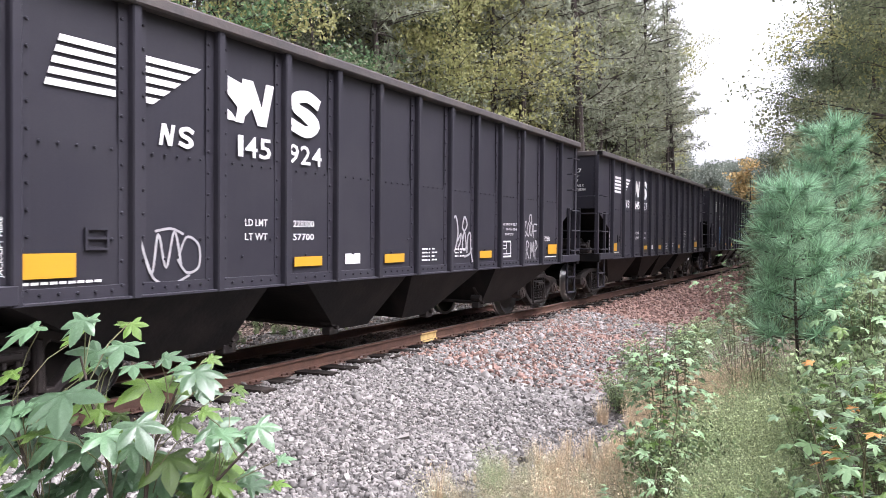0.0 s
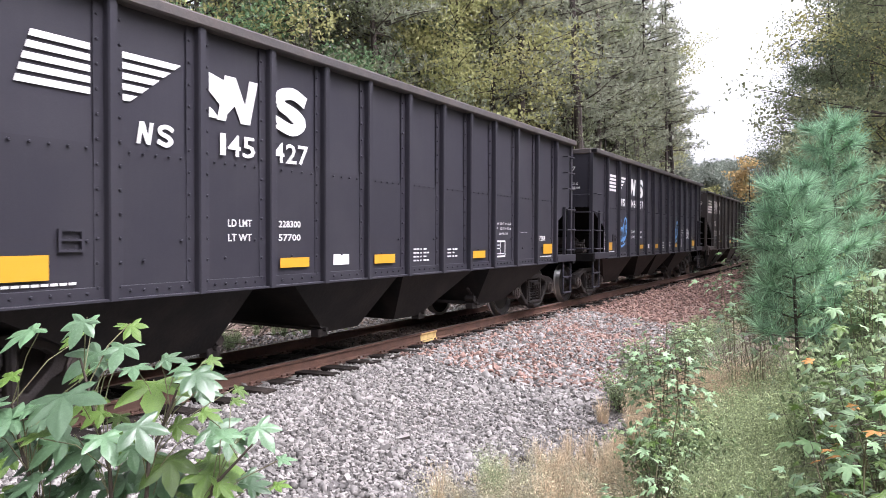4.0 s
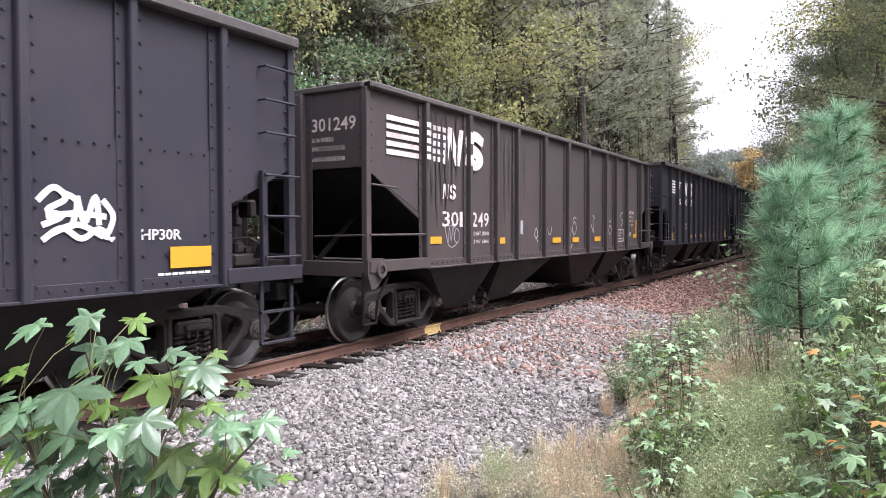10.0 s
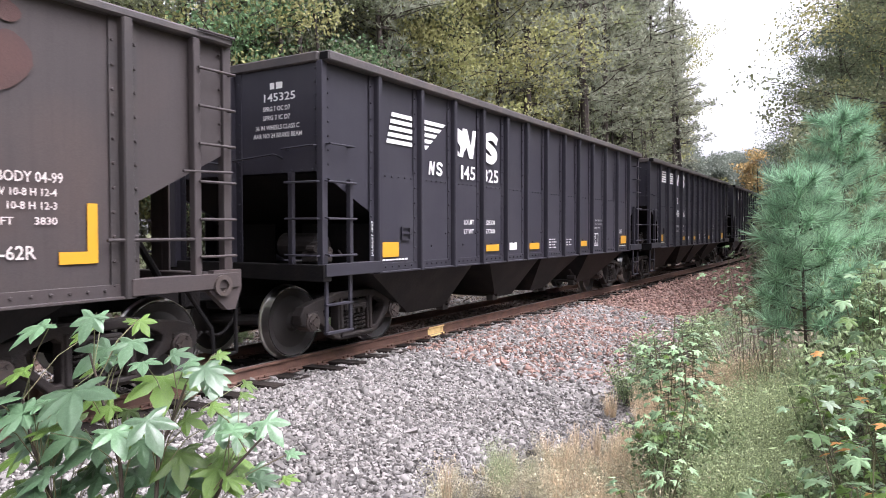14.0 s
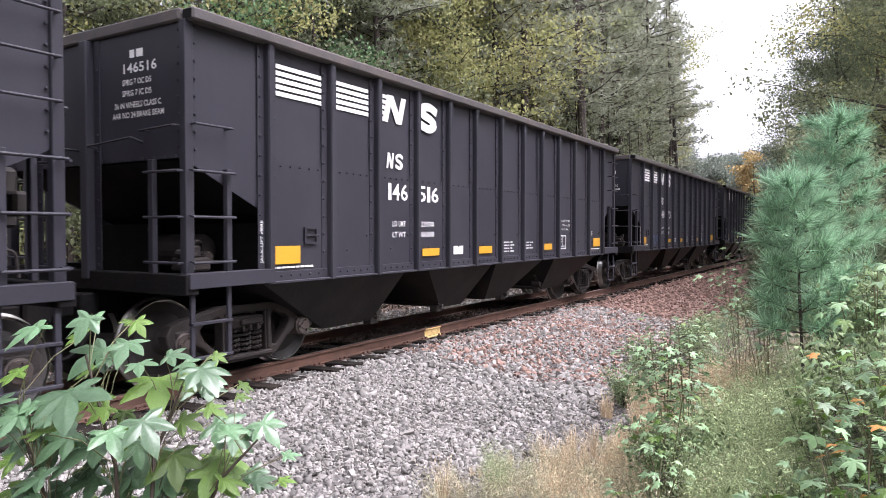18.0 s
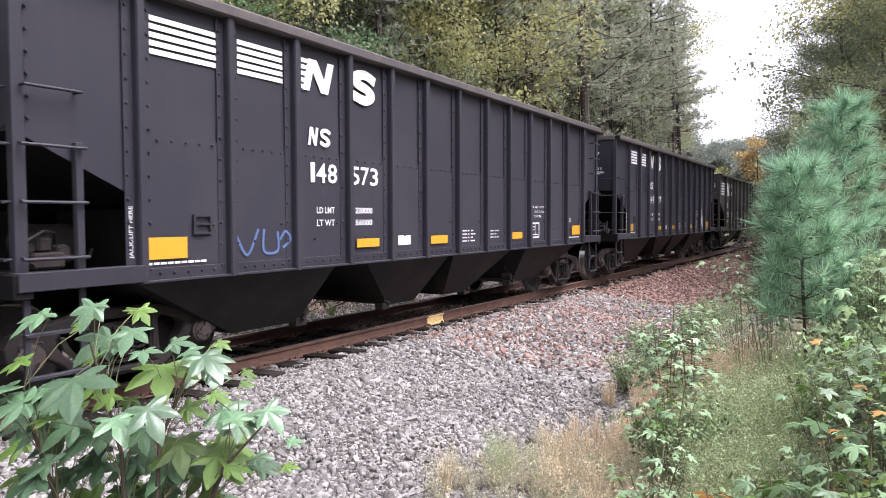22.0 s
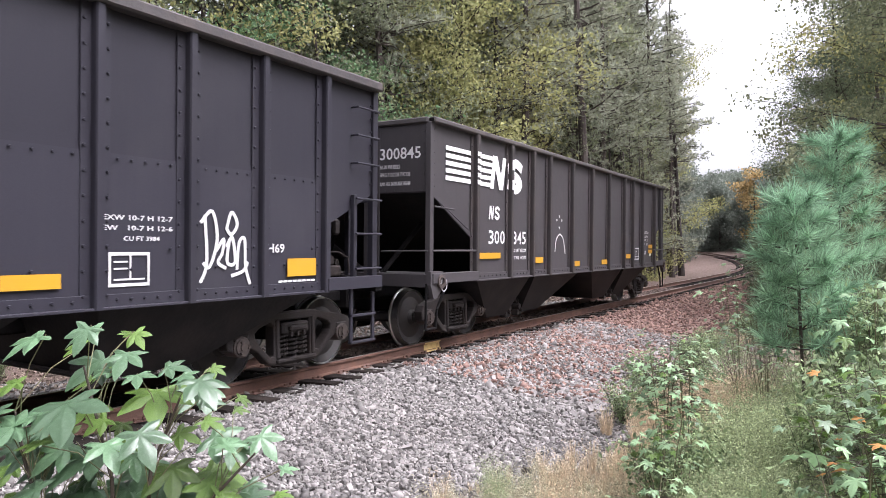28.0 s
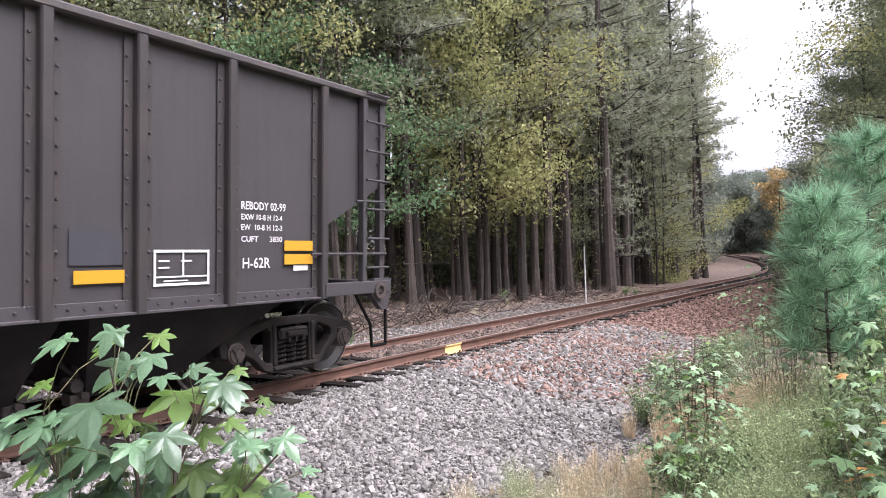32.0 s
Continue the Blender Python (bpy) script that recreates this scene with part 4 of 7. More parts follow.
def ribbon(pts, w):
    """ONE closed outline that follows a line of points."""
    left, right = sides_of(pts, w)
    return [left + right[::-1]]


def curve_pts(ctrl, n=7):
    """A smooth line through control points."""
    P = [ctrl[0]] + list(ctrl) + [ctrl[-1]]
    out = []
    for i in range(1, len(P) - 2):
        for k in range(n):
            t = k / n
            a, b, c, d = P[i - 1], P[i], P[i + 1], P[i + 2]
            out.append(tuple(0.5 * (2 * b[j] + (c[j] - a[j]) * t + (2 * a[j] - 5 * b[j] + 4 * c[j] - d[j]) * t * t + (3 * b[j] - a[j] - 3 * c[j] + d[j]) * t ** 3) for j in (0, 1)))
    out.append(tuple(ctrl[-1]))
    return out


def spray(car, strokes, x, z, w, h, width, mat, label, y=-1.5035):
    """Sprayed lines: strokes are smooth lines in a unit square, laid at x, z with that width and height."""
    bm = bmesh.new()
    for k, st in enumerate(strokes):
        left, right = sides_of(curve_pts([(x + a * w, z + b * h) for a, b in st], 6), width)
        yy = y - 0.0004 * k
        vs = [[bm.verts.new((px, yy, pz)) for px, pz in side] for side in (left, right)]
        for i in range(len(left) - 1):
            bm.faces.new((vs[0][i], vs[1][i], vs[1][i + 1], vs[0][i + 1]))
    bmesh.ops.recalc_face_normals(bm, faces=bm.faces[:])
    return body("spray_mark", bm, mat, car, label)


def emblem_s(x0, x1, z0, z1, w):
    u = lambda a, b: (x0 + a * (x1 - x0), z0 + b * (z1 - z0))
    return ribbon(curve_pts([u(0.90, 0.74), u(0.55, 0.88), u(0.20, 0.78), u(0.24, 0.58), u(0.60, 0.46), u(0.80, 0.28), u(0.52, 0.11), u(0.06, 0.24)], 4), w)


def emblem_n(x0, x1, z0, z1):
    u = lambda a, b: (x0 + a * (x1 - x0), z0 + b * (z1 - z0))
    return [[u(0.02, 0.0), u(0.22, 0.0), u(0.335, 0.60), u(0.58, 0.0), u(0.80, 0.0), u(1.0, 1.0), u(0.79, 1.0), u(0.68, 0.42), u(0.45, 1.0), u(0.20, 1.0)]]


def stripes(n, x0a, x0b, x1a, x1b, z0, z1, fill=0.62):
    """n level stripes; the left and right edges run from the lower (a) to the upper (b) place."""
    out = []
    h = (z1 - z0) / n
    for k in range(n):
        lo, hi = z0 + k * h + h * (1 - fill) / 2, z0 + (k + 1) * h - h * (1 - fill) / 2
        f0, f1 = (lo - z0) / (z1 - z0), (hi - z0) / (z1 - z0)
        L = lambda f: x0a + (x0b - x0a) * f
        R = lambda f: x1a + (x1b - x1a) * f
        out.append([(L(f0), lo), (R(f0), lo), (R(f1), hi), (L(f1), hi)])
    return out


def yellow(car, *rects):
    for r in rects:
        mark(car, "reflector", [rect(*r)], YELLOW, "yellow reflective sheet", y=-1.518)


def letter_a(car, number, style, limits, foot, springs, code, plates=(), box_x=9.48):
    """All the lettering of a black car."""
    n1, n2 = number[:3], number[3:]
    if style == "crest":
        mark(car, "emblem", stripes(5, 1.31, 1.45, 1.93, 1.93, 2.83, 3.29), WHITE, "white painted stripes")
        mark(car, "emblem", stripes(5, 2.17, 2.17, 2.28, 2.86, 2.83, 3.29), WHITE, "white painted stripes")
        crest = [[(3.10, 3.30), (3.42, 3.22), (3.52, 3.02), (3.40, 2.90), (3.10, 3.16)], [(3.10, 2.98), (3.22, 2.92), (3.30, 2.84), (3.10, 2.84)]]
        mark(car, "emblem", crest + emblem_n(3.26, 3.82, 2.83, 3.29), WHITE, "white painted emblem", thick=0.0025)
        mark(car, "emblem", emblem_s(4.03, 4.61, 2.80, 3.33, 0.135), WHITE, "white painted emblem", y=-1.5135)
        mark(car, "reporting_mark", emblem_n(2.36, 2.54, 2.49, 2.69) + emblem_s(2.57, 2.77, 2.48, 2.70, 0.042), WHITE, "white painted mark", y=-1.503)
        zn0, zn1 = 2.48, 2.70
        ld = 1.76
    else:
        mark(car, "emblem", stripes(5, 1.19, 1.19, 1.97, 1.97, 3.15, 3.52, 0.66), WHITE, "white painted stripes")
        mark(car, "emblem", stripes(5, 2.17, 2.17, 2.87, 2.87, 3.15, 3.52, 0.66), WHITE, "white painted stripes")
        mark(car, "emblem", stripes(5, 3.10, 3.10, 3.22, 3.36, 3.15, 3.52, 0.66) + emblem_n(3.18, 3.74, 3.15, 3.52), WHITE, "white painted emblem")
        mark(car, "emblem", emblem_s(4.02, 4.60, 3.13, 3.55, 0.12), WHITE, "white painted emblem", y=-1.5135)
        mark(car, "reporting_mark", emblem_n(3.27, 3.45, 2.53, 2.74) + emblem_s(3.47, 3.68, 2.52, 2.75, 0.045), WHITE, "white painted mark", y=-1.503)
        zn0, zn1 = 2.10, 2.33
        ld = 1.74
    yl = -1.5145
    number_text(car, n1, 3.30, 3.77, zn0, zn1, WHITE, yl)
    number_text(car, n2, 4.04, 4.60, zn0, zn1, WHITE, yl)
    for words, v, z in (("LD LMT", limits[0], ld), ("LT WT", limits[1], ld - 0.15)):
        side_text(car, words, 3.40, 3.72, z, z + 0.075, WHITE, yl)
        side_text(car, v, 4.12, 4.47, z, z + 0.075, WHITE, yl)
    yw = dict(y=-1.510)
    for r in ((1.13, 1.56, 1.31, 1.51), (4.13, 4.60, 1.31, 1.42), (5.88, 6.35, 1.30, 1.42), (8.60, 9.06, 1.30, 1.42), (11.62, 12.09, 1.31, 1.51)) + tuple(plates):
        mark(car, "reflector", [rect(*r)], YELLOW, "yellow reflective sheet", y=-1.526)
    mark(car, "stencil_bar", [rect(1.13 + 0.075 * k, 1.19 + 0.075 * k, 1.26, 1.282) for k in range(9)], WHITE, "small white stencilled line", **yw)
    mark(car, "placard", [rect(5.06, 5.36, 1.31, 1.44)], WHITE, "small white placard", **yw)
    mark(car, "stencil_lines", [rect(6.84 + 0.09 * j, 6.915 + 0.09 * j - 0.02 * (j * 7 % 3), 1.30 + 0.055 * k, 1.322 + 0.055 * k) for k in range(4) for j in range(5 - k % 2)] + [rect(7.80 + 0.08 * j, 7.865 + 0.08 * j - 0.018 * (j * 5 % 3), 1.34 + 0.055 * k, 1.362 + 0.055 * k) for k in range(3) for j in range(4 - k % 2)], WHITE, "small white stencilled lines", **yw)
    b = box_x
    mark(car, "data_box", [rect(b, b + 0.40, 1.29, 1.318), rect(b, b + 0.40, 1.562, 1.59), rect(b, b + 0.022, 1.318, 1.562), rect(b + 0.378, b + 0.40, 1.318, 1.562), rect(b + 0.20, b + 0.215, 1.35, 1.562), rect(b + 0.05, b + 0.18, 1.44, 1.455), rect(b + 0.05, b + 0.18, 1.50, 1.515), rect(b + 0.05, b + 0.35, 1.345, 1.36)], WHITE, "white ruled inspection box", **yw)
    side_text(car, "EXW 10-7 H 12-7", 9.42, 10.12, 1.87, 1.915, WHITE, yl)
    side_text(car, "EW   10-7 H 12-6", 9.42, 10.12, 1.78, 1.825, WHITE, yl)
    side_text(car, "CU FT " + foot, 9.62, 9.98, 1.69, 1.73, WHITE, yl)
    side_text(car, code, 11.33, 11.33 + 0.085 * len(code), 1.575, 1.675, WHITE, yl)
    mark(car, "stencil_bar", [rect(11.50 + 0.075 * k, 11.56 + 0.075 * k, 1.245, 1.268) for k in range(8)], WHITE, "small white stencilled line", **yw)
    mark(car, "handle_plate", [rect(1.64, 1.86, 1.53, 1.55), rect(1.64, 1.86, 1.62, 1.64), rect(1.64, 1.86, 1.70, 1.72), rect(1.64, 1.665, 1.55, 1.70), rect(1.835, 1.86, 1.55, 1.70)], BLACK, "small bracket", y=-1.510, thick=0.02)
    o = side_text(car, "JACK-LIFT HERE", 0, 1, 0, 1, WHITE)
    o.matrix_basis = LEAN @ Matrix.Translation((1.01, -1.516, 1.33)) @ SIDE @ Matrix.Rotation(radians(90), 4, "Z") @ Matrix.Diagonal((0.46, 0.05, 1, 1))
    # the rear end
    mark_bm = bmesh.new()
    for y0, y1 in ((-0.70, -0.77), (-0.80, -0.90)):
        box(mark_bm, 0.024, 0.026, y1, y0, 3.42, 3.50)
    body("reporting_mark", mark_bm, WHITE, car, "small white painted mark")
    end_text(car, number, -0.60, -1.10, 3.27, 3.37, WHITE)
    for words, a, b, z in ((springs[0], -0.58, -1.02, 3.15), (springs[1], -0.58, -1.02, 3.04), ("36 IN WHEELS CLASS C", -0.46, -1.16, 2.92), ("AAR NO 24 BRAKE BEAM", -0.42, -1.20, 2.82)):
        end_text(car, words, a, b, z, z + 0.06, WHITE)


def letter_b(car, number, white, limits, extra):
    mark(car, "emblem", stripes(5, 0.47, 0.47, 1.33, 1.33, 2.66, 3.24), white, "worn white painted stripes")
    mark(car, "emblem", stripes(5, 1.345, 1.345, 1.455, 1.455, 2.66, 3.24), white, "worn white painted stripes", y=-1.5895)
    mark(car, "emblem", stripes(5, 1.475, 1.475, 1.95, 2.08, 2.66, 3.24) + emblem_n(1.94, 2.58, 2.66, 3.24), white, "worn white painted emblem")
    mark(car, "emblem", [rect(2.66, 2.76, 2.68, 2.86), rect(2.66, 2.76, 3.04, 3.22)], white, "worn white painted emblem", y=-1.5895)
    mark(car, "emblem", emblem_s(2.58, 3.30, 2.64, 3.26, 0.170), white, "worn white painted emblem", y=-1.5140)
    mark(car, "reporting_mark", emblem_n(1.92, 2.12, 2.13, 2.36) + emblem_s(2.14, 2.35, 2.12, 2.37, 0.05), white, "white painted mark")
    number_text(car, number[:3], 1.92, 2.55, 1.70, 1.94, white)
    number_text(car, number[3:], 2.87, 3.46, 1.70, 1.94, white)
    side_text(car, "LD LMT " + limits[0], 2.88, 3.46, 1.555, 1.62, white)
    side_text(car, "LT WT  " + limits[1], 2.88, 3.46, 1.42, 1.485, white)
    end_text(car, number, -0.62, -1.34, 2.98, 3.16, white)
    for words, a, b, z in (("36 IN WHEELS", -0.62, -0.98, 2.84), ("SPRG 7 OC D5 7 IC D5", -0.62, -1.16, 2.72), ("AAR NO 24 BRAKE BEAM", -0.62, -1.16, 2.58)):
        end_text(car, words, a, b, z, z + 0.06, white)
    b, bw = (10.66, 0.60) if extra == "tail" else (10.80, 0.52)
    mark(car, "data_box", [rect(b, b + bw, 1.31, 1.335), rect(b, b + bw, 1.615, 1.64), rect(b, b + 0.022, 1.335, 1.615), rect(b + bw - 0.022, b + bw, 1.335, 1.615), rect(b + bw / 2, b + bw / 2 + 0.015, 1.40, 1.615), rect(b + 0.022, b + bw - 0.022, 1.385, 1.40), rect(b + 0.05, b + 0.16, 1.53, 1.545), rect(b + 0.05, b + 0.16, 1.47, 1.485), rect(b + 0.28, b + 0.4, 1.53, 1.545), rect(b + 0.10, b + 0.36, 1.35, 1.362)], white, "white ruled inspection box")
    for words, x0, x1, z, h in (("REBODY 02-99" if extra == "tail" else "REBODY 04-99", 11.65, 12.26, 2.05, 0.085), ("EXW 10-8 H 12-4", 11.65, 12.21, 1.945, 0.06), ("EW  10-8 H 12-3", 11.65, 12.21, 1.84, 0.06), ("CUFT      3830", 11.65, 12.21, 1.72, 0.06), ("H-62R", 11.67, 12.04, 1.45, 0.11)):
        side_text(car, words, x0, x1, z, z + h, white)


letter_a(CARS[0][2], "145924", "crest", ("228300", "57700"), "3737", ("SPRG 7 OC D7", "SPRG 7 IC D7"), "HP28R")
letter_a(CARS[1][2], "145427", "crest", ("228300", "57700"), "3737", ("SPRG 7 OC D7", "SPRG 7 IC D7"), "HP28R")
letter_a(CARS[2][2], "146337", "crest", ("229600", "56400"), "3737", ("SPRG 7 OC D7", "SPRG 7 IC D7"), "HP30R")
letter_b(CARS[3][2], "301249", OLDWHITE, ("222600", "63400"), "brown")
letter_a(CARS[4][2], "145325", "crest", ("228300", "57700"), "3737", ("SPRG 7 OC D7", "SPRG 7 IC D7"), "HP28E")
letter_a(CARS[5][2], "146516", "plain", ("229700", "56300"), "3984", ("SPRG 7 OC D5", "SPRG 7 IC D5"), "H65")
letter_a(CARS[6][2], "148573", "plain", ("230000", "56000"), "3984", ("SPRG 7 OC D5", "SPRG 7 IC D5"), "H69")
letter_a(CARS[7][2], "149007", "plain", ("230000", "56000"), "3984", ("SPRG 7 OC D5", "SPRG 7 IC D5"), "H69")
letter_b(CARS[8][2], "300845", WHITE, ("222000", "64200"), "tail")
# yellow sheets of the two brown cars
car = CARS[3][2]
mark(car, "reflector", [rect(1.48, 1.57, 1.44, 1.97), rect(1.57, 1.90, 1.44, 1.55)], YELLOW, "yellow reflective sheet")
yellow(car, (3.63, 4.07, 1.40, 1.51), (6.3, 6.75, 1.37, 1.48), (7.45, 7.85, 1.36, 1.47), (8.92, 9.36, 1.36, 1.47))
mark(car, "reflector", [rect(12.46, 12.55, 1.40, 1.90), rect(12.22, 12.46, 1.40, 1.50)], YELLOW, "yellow reflective sheet")
mark(car, "placard", [rect(4.49, 4.87, 1.56, 1.82)], PALESPRAY, "worn white square stencil")
car = CARS[8][2]
yellow(car, (1.50, 2.35, 1.45, 1.55), (3.84, 4.27, 1.34, 1.45), (5.91, 6.37, 1.23, 1.345), (7.92, 8.36, 1.235, 1.35), (9.93, 10.37, 1.36, 1.47), (12.23, 12.66, 1.63, 1.74), (12.23, 12.66, 1.48, 1.59))
mark(car, "placard", [rect(12.38, 12.60, 1.41, 1.475)], WHITE, "small white tag")
mark(car, "primer_patch", [rect(9.90, 10.36, 1.51, 1.80)], PRIMER, "dark grey primer patch")
# grime streaks that run down the brown car
streaks = random.Random(12)
for k, (x, top_z, drop, wide) in enumerate([(1.62, 3.40, 1.35, 0.09), (1.76, 3.44, 1.75, 0.07), (1.90, 3.36, 1.30, 0.12), (2.05, 3.44, 1.55, 0.10), (2.22, 3.30, 1.20, 0.05), (2.36, 3.44, 0.95, 0.05), (3.92, 3.35, 1.7, 0.035), (4.08, 3.30, 1.5, 0.045), (4.26, 3.38, 1.4, 0.03), (4.95, 3.2, 1.1, 0.03)]):
    line = [(x + streaks.uniform(-0.012, 0.012), top_z - drop * j / 9) for j in range(10)]
    left, right = [], []
    for j, (px, pz) in enumerate(line):
        half = wide * 0.5 * math.sin(math.pi * min(1.0, (j + 0.6) / 10.0)) * streaks.uniform(0.55, 1.1) + 0.003
        left.append((px - half, pz))
        right.append((px + half, pz))
    mark(CARS[3][2], "grime_streak", [left + right[::-1]], STAIN, "dark grime streak", y=-1.5062 - 0.0002 * k, thick=0.0008)
# rust patches on the brown car
car = CARS[3][2]
blob = lambda x, z, w, h, s: [(x + w * math.cos(a) * (1 + 0.25 * math.sin(3 * a + s)), z + h * math.sin(a) * (1 + 0.2 * math.sin(2 * a + s))) for a in [k * 0.3142 for k in range(20)]]
mark(car, "rust_patch", [blob(11.80, 2.95, 0.20, 0.27, 1)], RUSTPATCH, "dark red rust patch", thick=0.001)
mark(car, "rust_patch", [blob(11.84, 3.33, 0.10, 0.10, 2)], RUSTPATCH, "dark red rust patch", thick=0.001)

# sprayed marks, no readable words
LOOPS = [[(0.05, 0.75), (0.2, 0.2), (0.3, 0.9), (0.42, 0.3), (0.55, 0.95), (0.66, 0.35)], [(0.0, 0.95), (0.12, 0.45), (0.25, 0.1), (0.5, 0.0), (0.8, 0.15)], [(0.62, 0.5), (0.75, 0.85), (0.95, 0.7), (0.95, 0.3), (0.75, 0.2), (0.6, 0.45)], [(0.25, 0.95), (0.5, 1.0), (0.7, 0.9)]]
KNOT = [[(0.12, 1.0), (0.24, 0.88), (0.19, 0.6), (0.1, 0.3), (0.05, 0.06)], [(0.0, 0.52), (0.16, 0.47)], [(0.2, 0.28), (0.28, 0.58), (0.44, 0.62), (0.52, 0.42), (0.42, 0.2), (0.28, 0.24), (0.22, 0.5)],
        [(0.5, 0.18), (0.55, 0.6), (0.70, 0.88), (0.9, 0.92), (1.0, 0.7), (0.92, 0.4), (0.74, 0.24), (0.6, 0.3), (0.58, 0.12)], [(0.78, 0.72), (0.77, 0.4), (0.72, 0.2)], [(0.15, 0.08), (0.35, 0.02), (0.55, 0.06), (0.8, 0.12)], [(0.32, 0.18), (0.5, 0.25), (0.7, 0.3)]]
LOOSE = [[(0.08, 0.9), (0.12, 0.3), (0.0, 0.05)], [(0.0, 0.8), (0.22, 0.95), (0.32, 0.6), (0.18, 0.25), (0.05, 0.3)], [(0.3, 0.45), (0.45, 0.6), (0.42, 0.42), (0.34, 0.3), (0.5, 0.22)], [(0.5, 0.5), (0.62, 0.62), (0.68, 0.3), (0.52, 0.3), (0.56, 0.58)],
         [(0.72, 0.2), (0.76, 0.55), (0.88, 0.6), (0.9, 0.25), (1.0, 0.0)], [(0.5, 0.72), (0.6, 0.95), (0.72, 0.8), (0.6, 0.66), (0.5, 0.74)], [(0.6, 0.12), (0.85, 0.18), (0.95, 0.3)]]
BLOCK = [[(0.0, 0.75), (0.2, 0.98), (0.35, 0.8), (0.12, 0.6), (0.3, 0.5), (0.05, 0.35)], [(0.3, 0.9), (0.5, 0.75), (0.42, 0.3)], [(0.5, 0.85), (0.6, 0.4), (0.75, 0.85), (0.8, 0.35)], [(0.85, 0.8), (1.0, 0.5), (0.88, 0.1)], [(0.05, 0.1), (0.3, 0.3), (0.55, 0.12), (0.8, 0.28), (1.0, 0.08)], [(0.1, 0.5), (0.5, 0.55), (0.9, 0.5)], [(0.15, 0.2), (0.5, 0.36), (0.85, 0.15)]]
TALL = [[(0.02, 0.78), (0.2, 0.86), (0.1, 0.68), (0.22, 0.58), (0.02, 0.5)], [(0.34, 0.82), (0.25, 0.62), (0.38, 0.54), (0.44, 0.74), (0.32, 0.84)], [(0.54, 0.82), (0.46, 0.62), (0.6, 0.55), (0.64, 0.76), (0.52, 0.84)], [(0.42, 0.85), (0.44, 1.0), (0.56, 1.0), (0.58, 0.86), (0.46, 0.82)],
        [(0.72, 0.5), (0.72, 0.78), (0.98, 0.8)], [(0.66, 0.64), (0.95, 0.66)], [(0.0, 0.42), (0.06, 0.02)], [(0.2, 0.02), (0.22, 0.4), (0.4, 0.34), (0.26, 0.2), (0.42, 0.02)], [(0.5, 0.02), (0.54, 0.4), (0.62, 0.16), (0.72, 0.4), (0.76, 0.05)], [(0.84, 0.0), (0.86, 0.42), (1.0, 0.3), (0.86, 0.2)]]
WAVE = [[(0.0, 0.8), (0.2, 0.0), (0.4, 0.9)], [(0.5, 0.9), (0.5, 0.1), (0.75, 0.1), (0.75, 0.8)], [(0.85, 0.2), (1.0, 0.5), (0.9, 0.8), (0.8, 0.5)]]
spray(CARS[0][2], LOOPS, 2.14, 1.20, 0.70, 0.52, 0.024, PALESPRAY, "pale sprayed scribble", y=-1.5135)
spray(CARS[0][2], LOOSE, 7.66, 1.24, 0.74, 0.78, 0.036, PALESPRAY, "pale sprayed scribble", y=-1.5135)
spray(CARS[0][2], TALL, 10.42, 1.22, 0.66, 0.86, 0.030, PALESPRAY, "pale sprayed scribble", y=-1.5135)
spray(CARS[1][2], [[(0.0, 0.6), (0.3, 0.5), (0.5, 0.4), (0.75, 0.5), (1.0, 0.3)]], 10.42, 1.72, 0.42, 0.05, 0.010, PALESPRAY, "thin pale scratch", y=-1.5135)
spray(CARS[2][2], KNOT, 2.20, 1.38, 0.72, 0.84, 0.056, BLUE, "bright blue sprayed scribble", y=-1.5135)
spray(CARS[2][2], KNOT, 8.55, 1.44, 0.70, 0.80, 0.052, BLUE, "bright blue sprayed scribble", y=-1.5135)
spray(CARS[2][2], BLOCK, 10.42, 1.54, 0.64, 0.48, 0.050, WHITE, "white sprayed scribble", y=-1.5135)
spray(CARS[6][2], WAVE, 2.16, 1.30, 0.80, 0.30, 0.030, DARKBLUE, "dull blue sprayed scribble", y=-1.5135)
spray(CARS[7][2], LOOSE, 10.44, 1.25, 0.64, 0.78, 0.034, WHITE, "white sprayed scribble", y=-1.5135)
car = CARS[3][2]
spray(car, [[(0.5, 0.2), (0.2, 0.5), (0.5, 0.9), (0.8, 0.5), (0.5, 0.2)], [(0.5, 0.35), (0.8, 0.0)]], 5.36, 1.40, 0.26, 0.30, 0.022, PALESPRAY, "pale sprayed ring")
spray(car, [[(0.0, 1.0), (0.3, 0.2), (0.7, 0.1), (0.9, 0.6)]], 6.02, 1.52, 0.30, 0.32, 0.022, PALESPRAY, "pale sprayed curve")
spray(car, [[(0.5, 0.0), (0.1, 0.5), (0.5, 1.0), (0.9, 0.5), (0.5, 0.0)], [(0.2, 1.1), (0.5, 1.3), (0.9, 1.2)]], 7.45, 1.52, 0.32, 0.30, 0.022, PALESPRAY, "pale sprayed ring")
spray(car, [[(0.0, 0.8), (0.2, 0.0)], [(0.0, 0.8), (0.8, 0.0)], [(0.8, 0.0), (0.7, 1.0), (1.0, 0.85)]], 8.59, 1.56, 0.38, 0.40, 0.026, PALESPRAY, "pale sprayed zigzag")
spray(car, [[(0.3, 0.0), (0.0, 0.4), (0.4, 0.8), (0.8, 0.4), (0.3, 0.0)], [(0.0, 1.2), (0.4, 1.1), (0.7, 1.4)]], 10.05, 1.50, 0.30, 0.30, 0.024, PALESPRAY, "pale sprayed ring")
spray(car, [[(0.9, 1.0), (0.2, 0.9), (0.4, 0.5), (0.9, 0.4), (0.4, 0.0)]], 11.0, 1.72, 0.26, 0.36, 0.024, PALESPRAY, "pale sprayed hook")
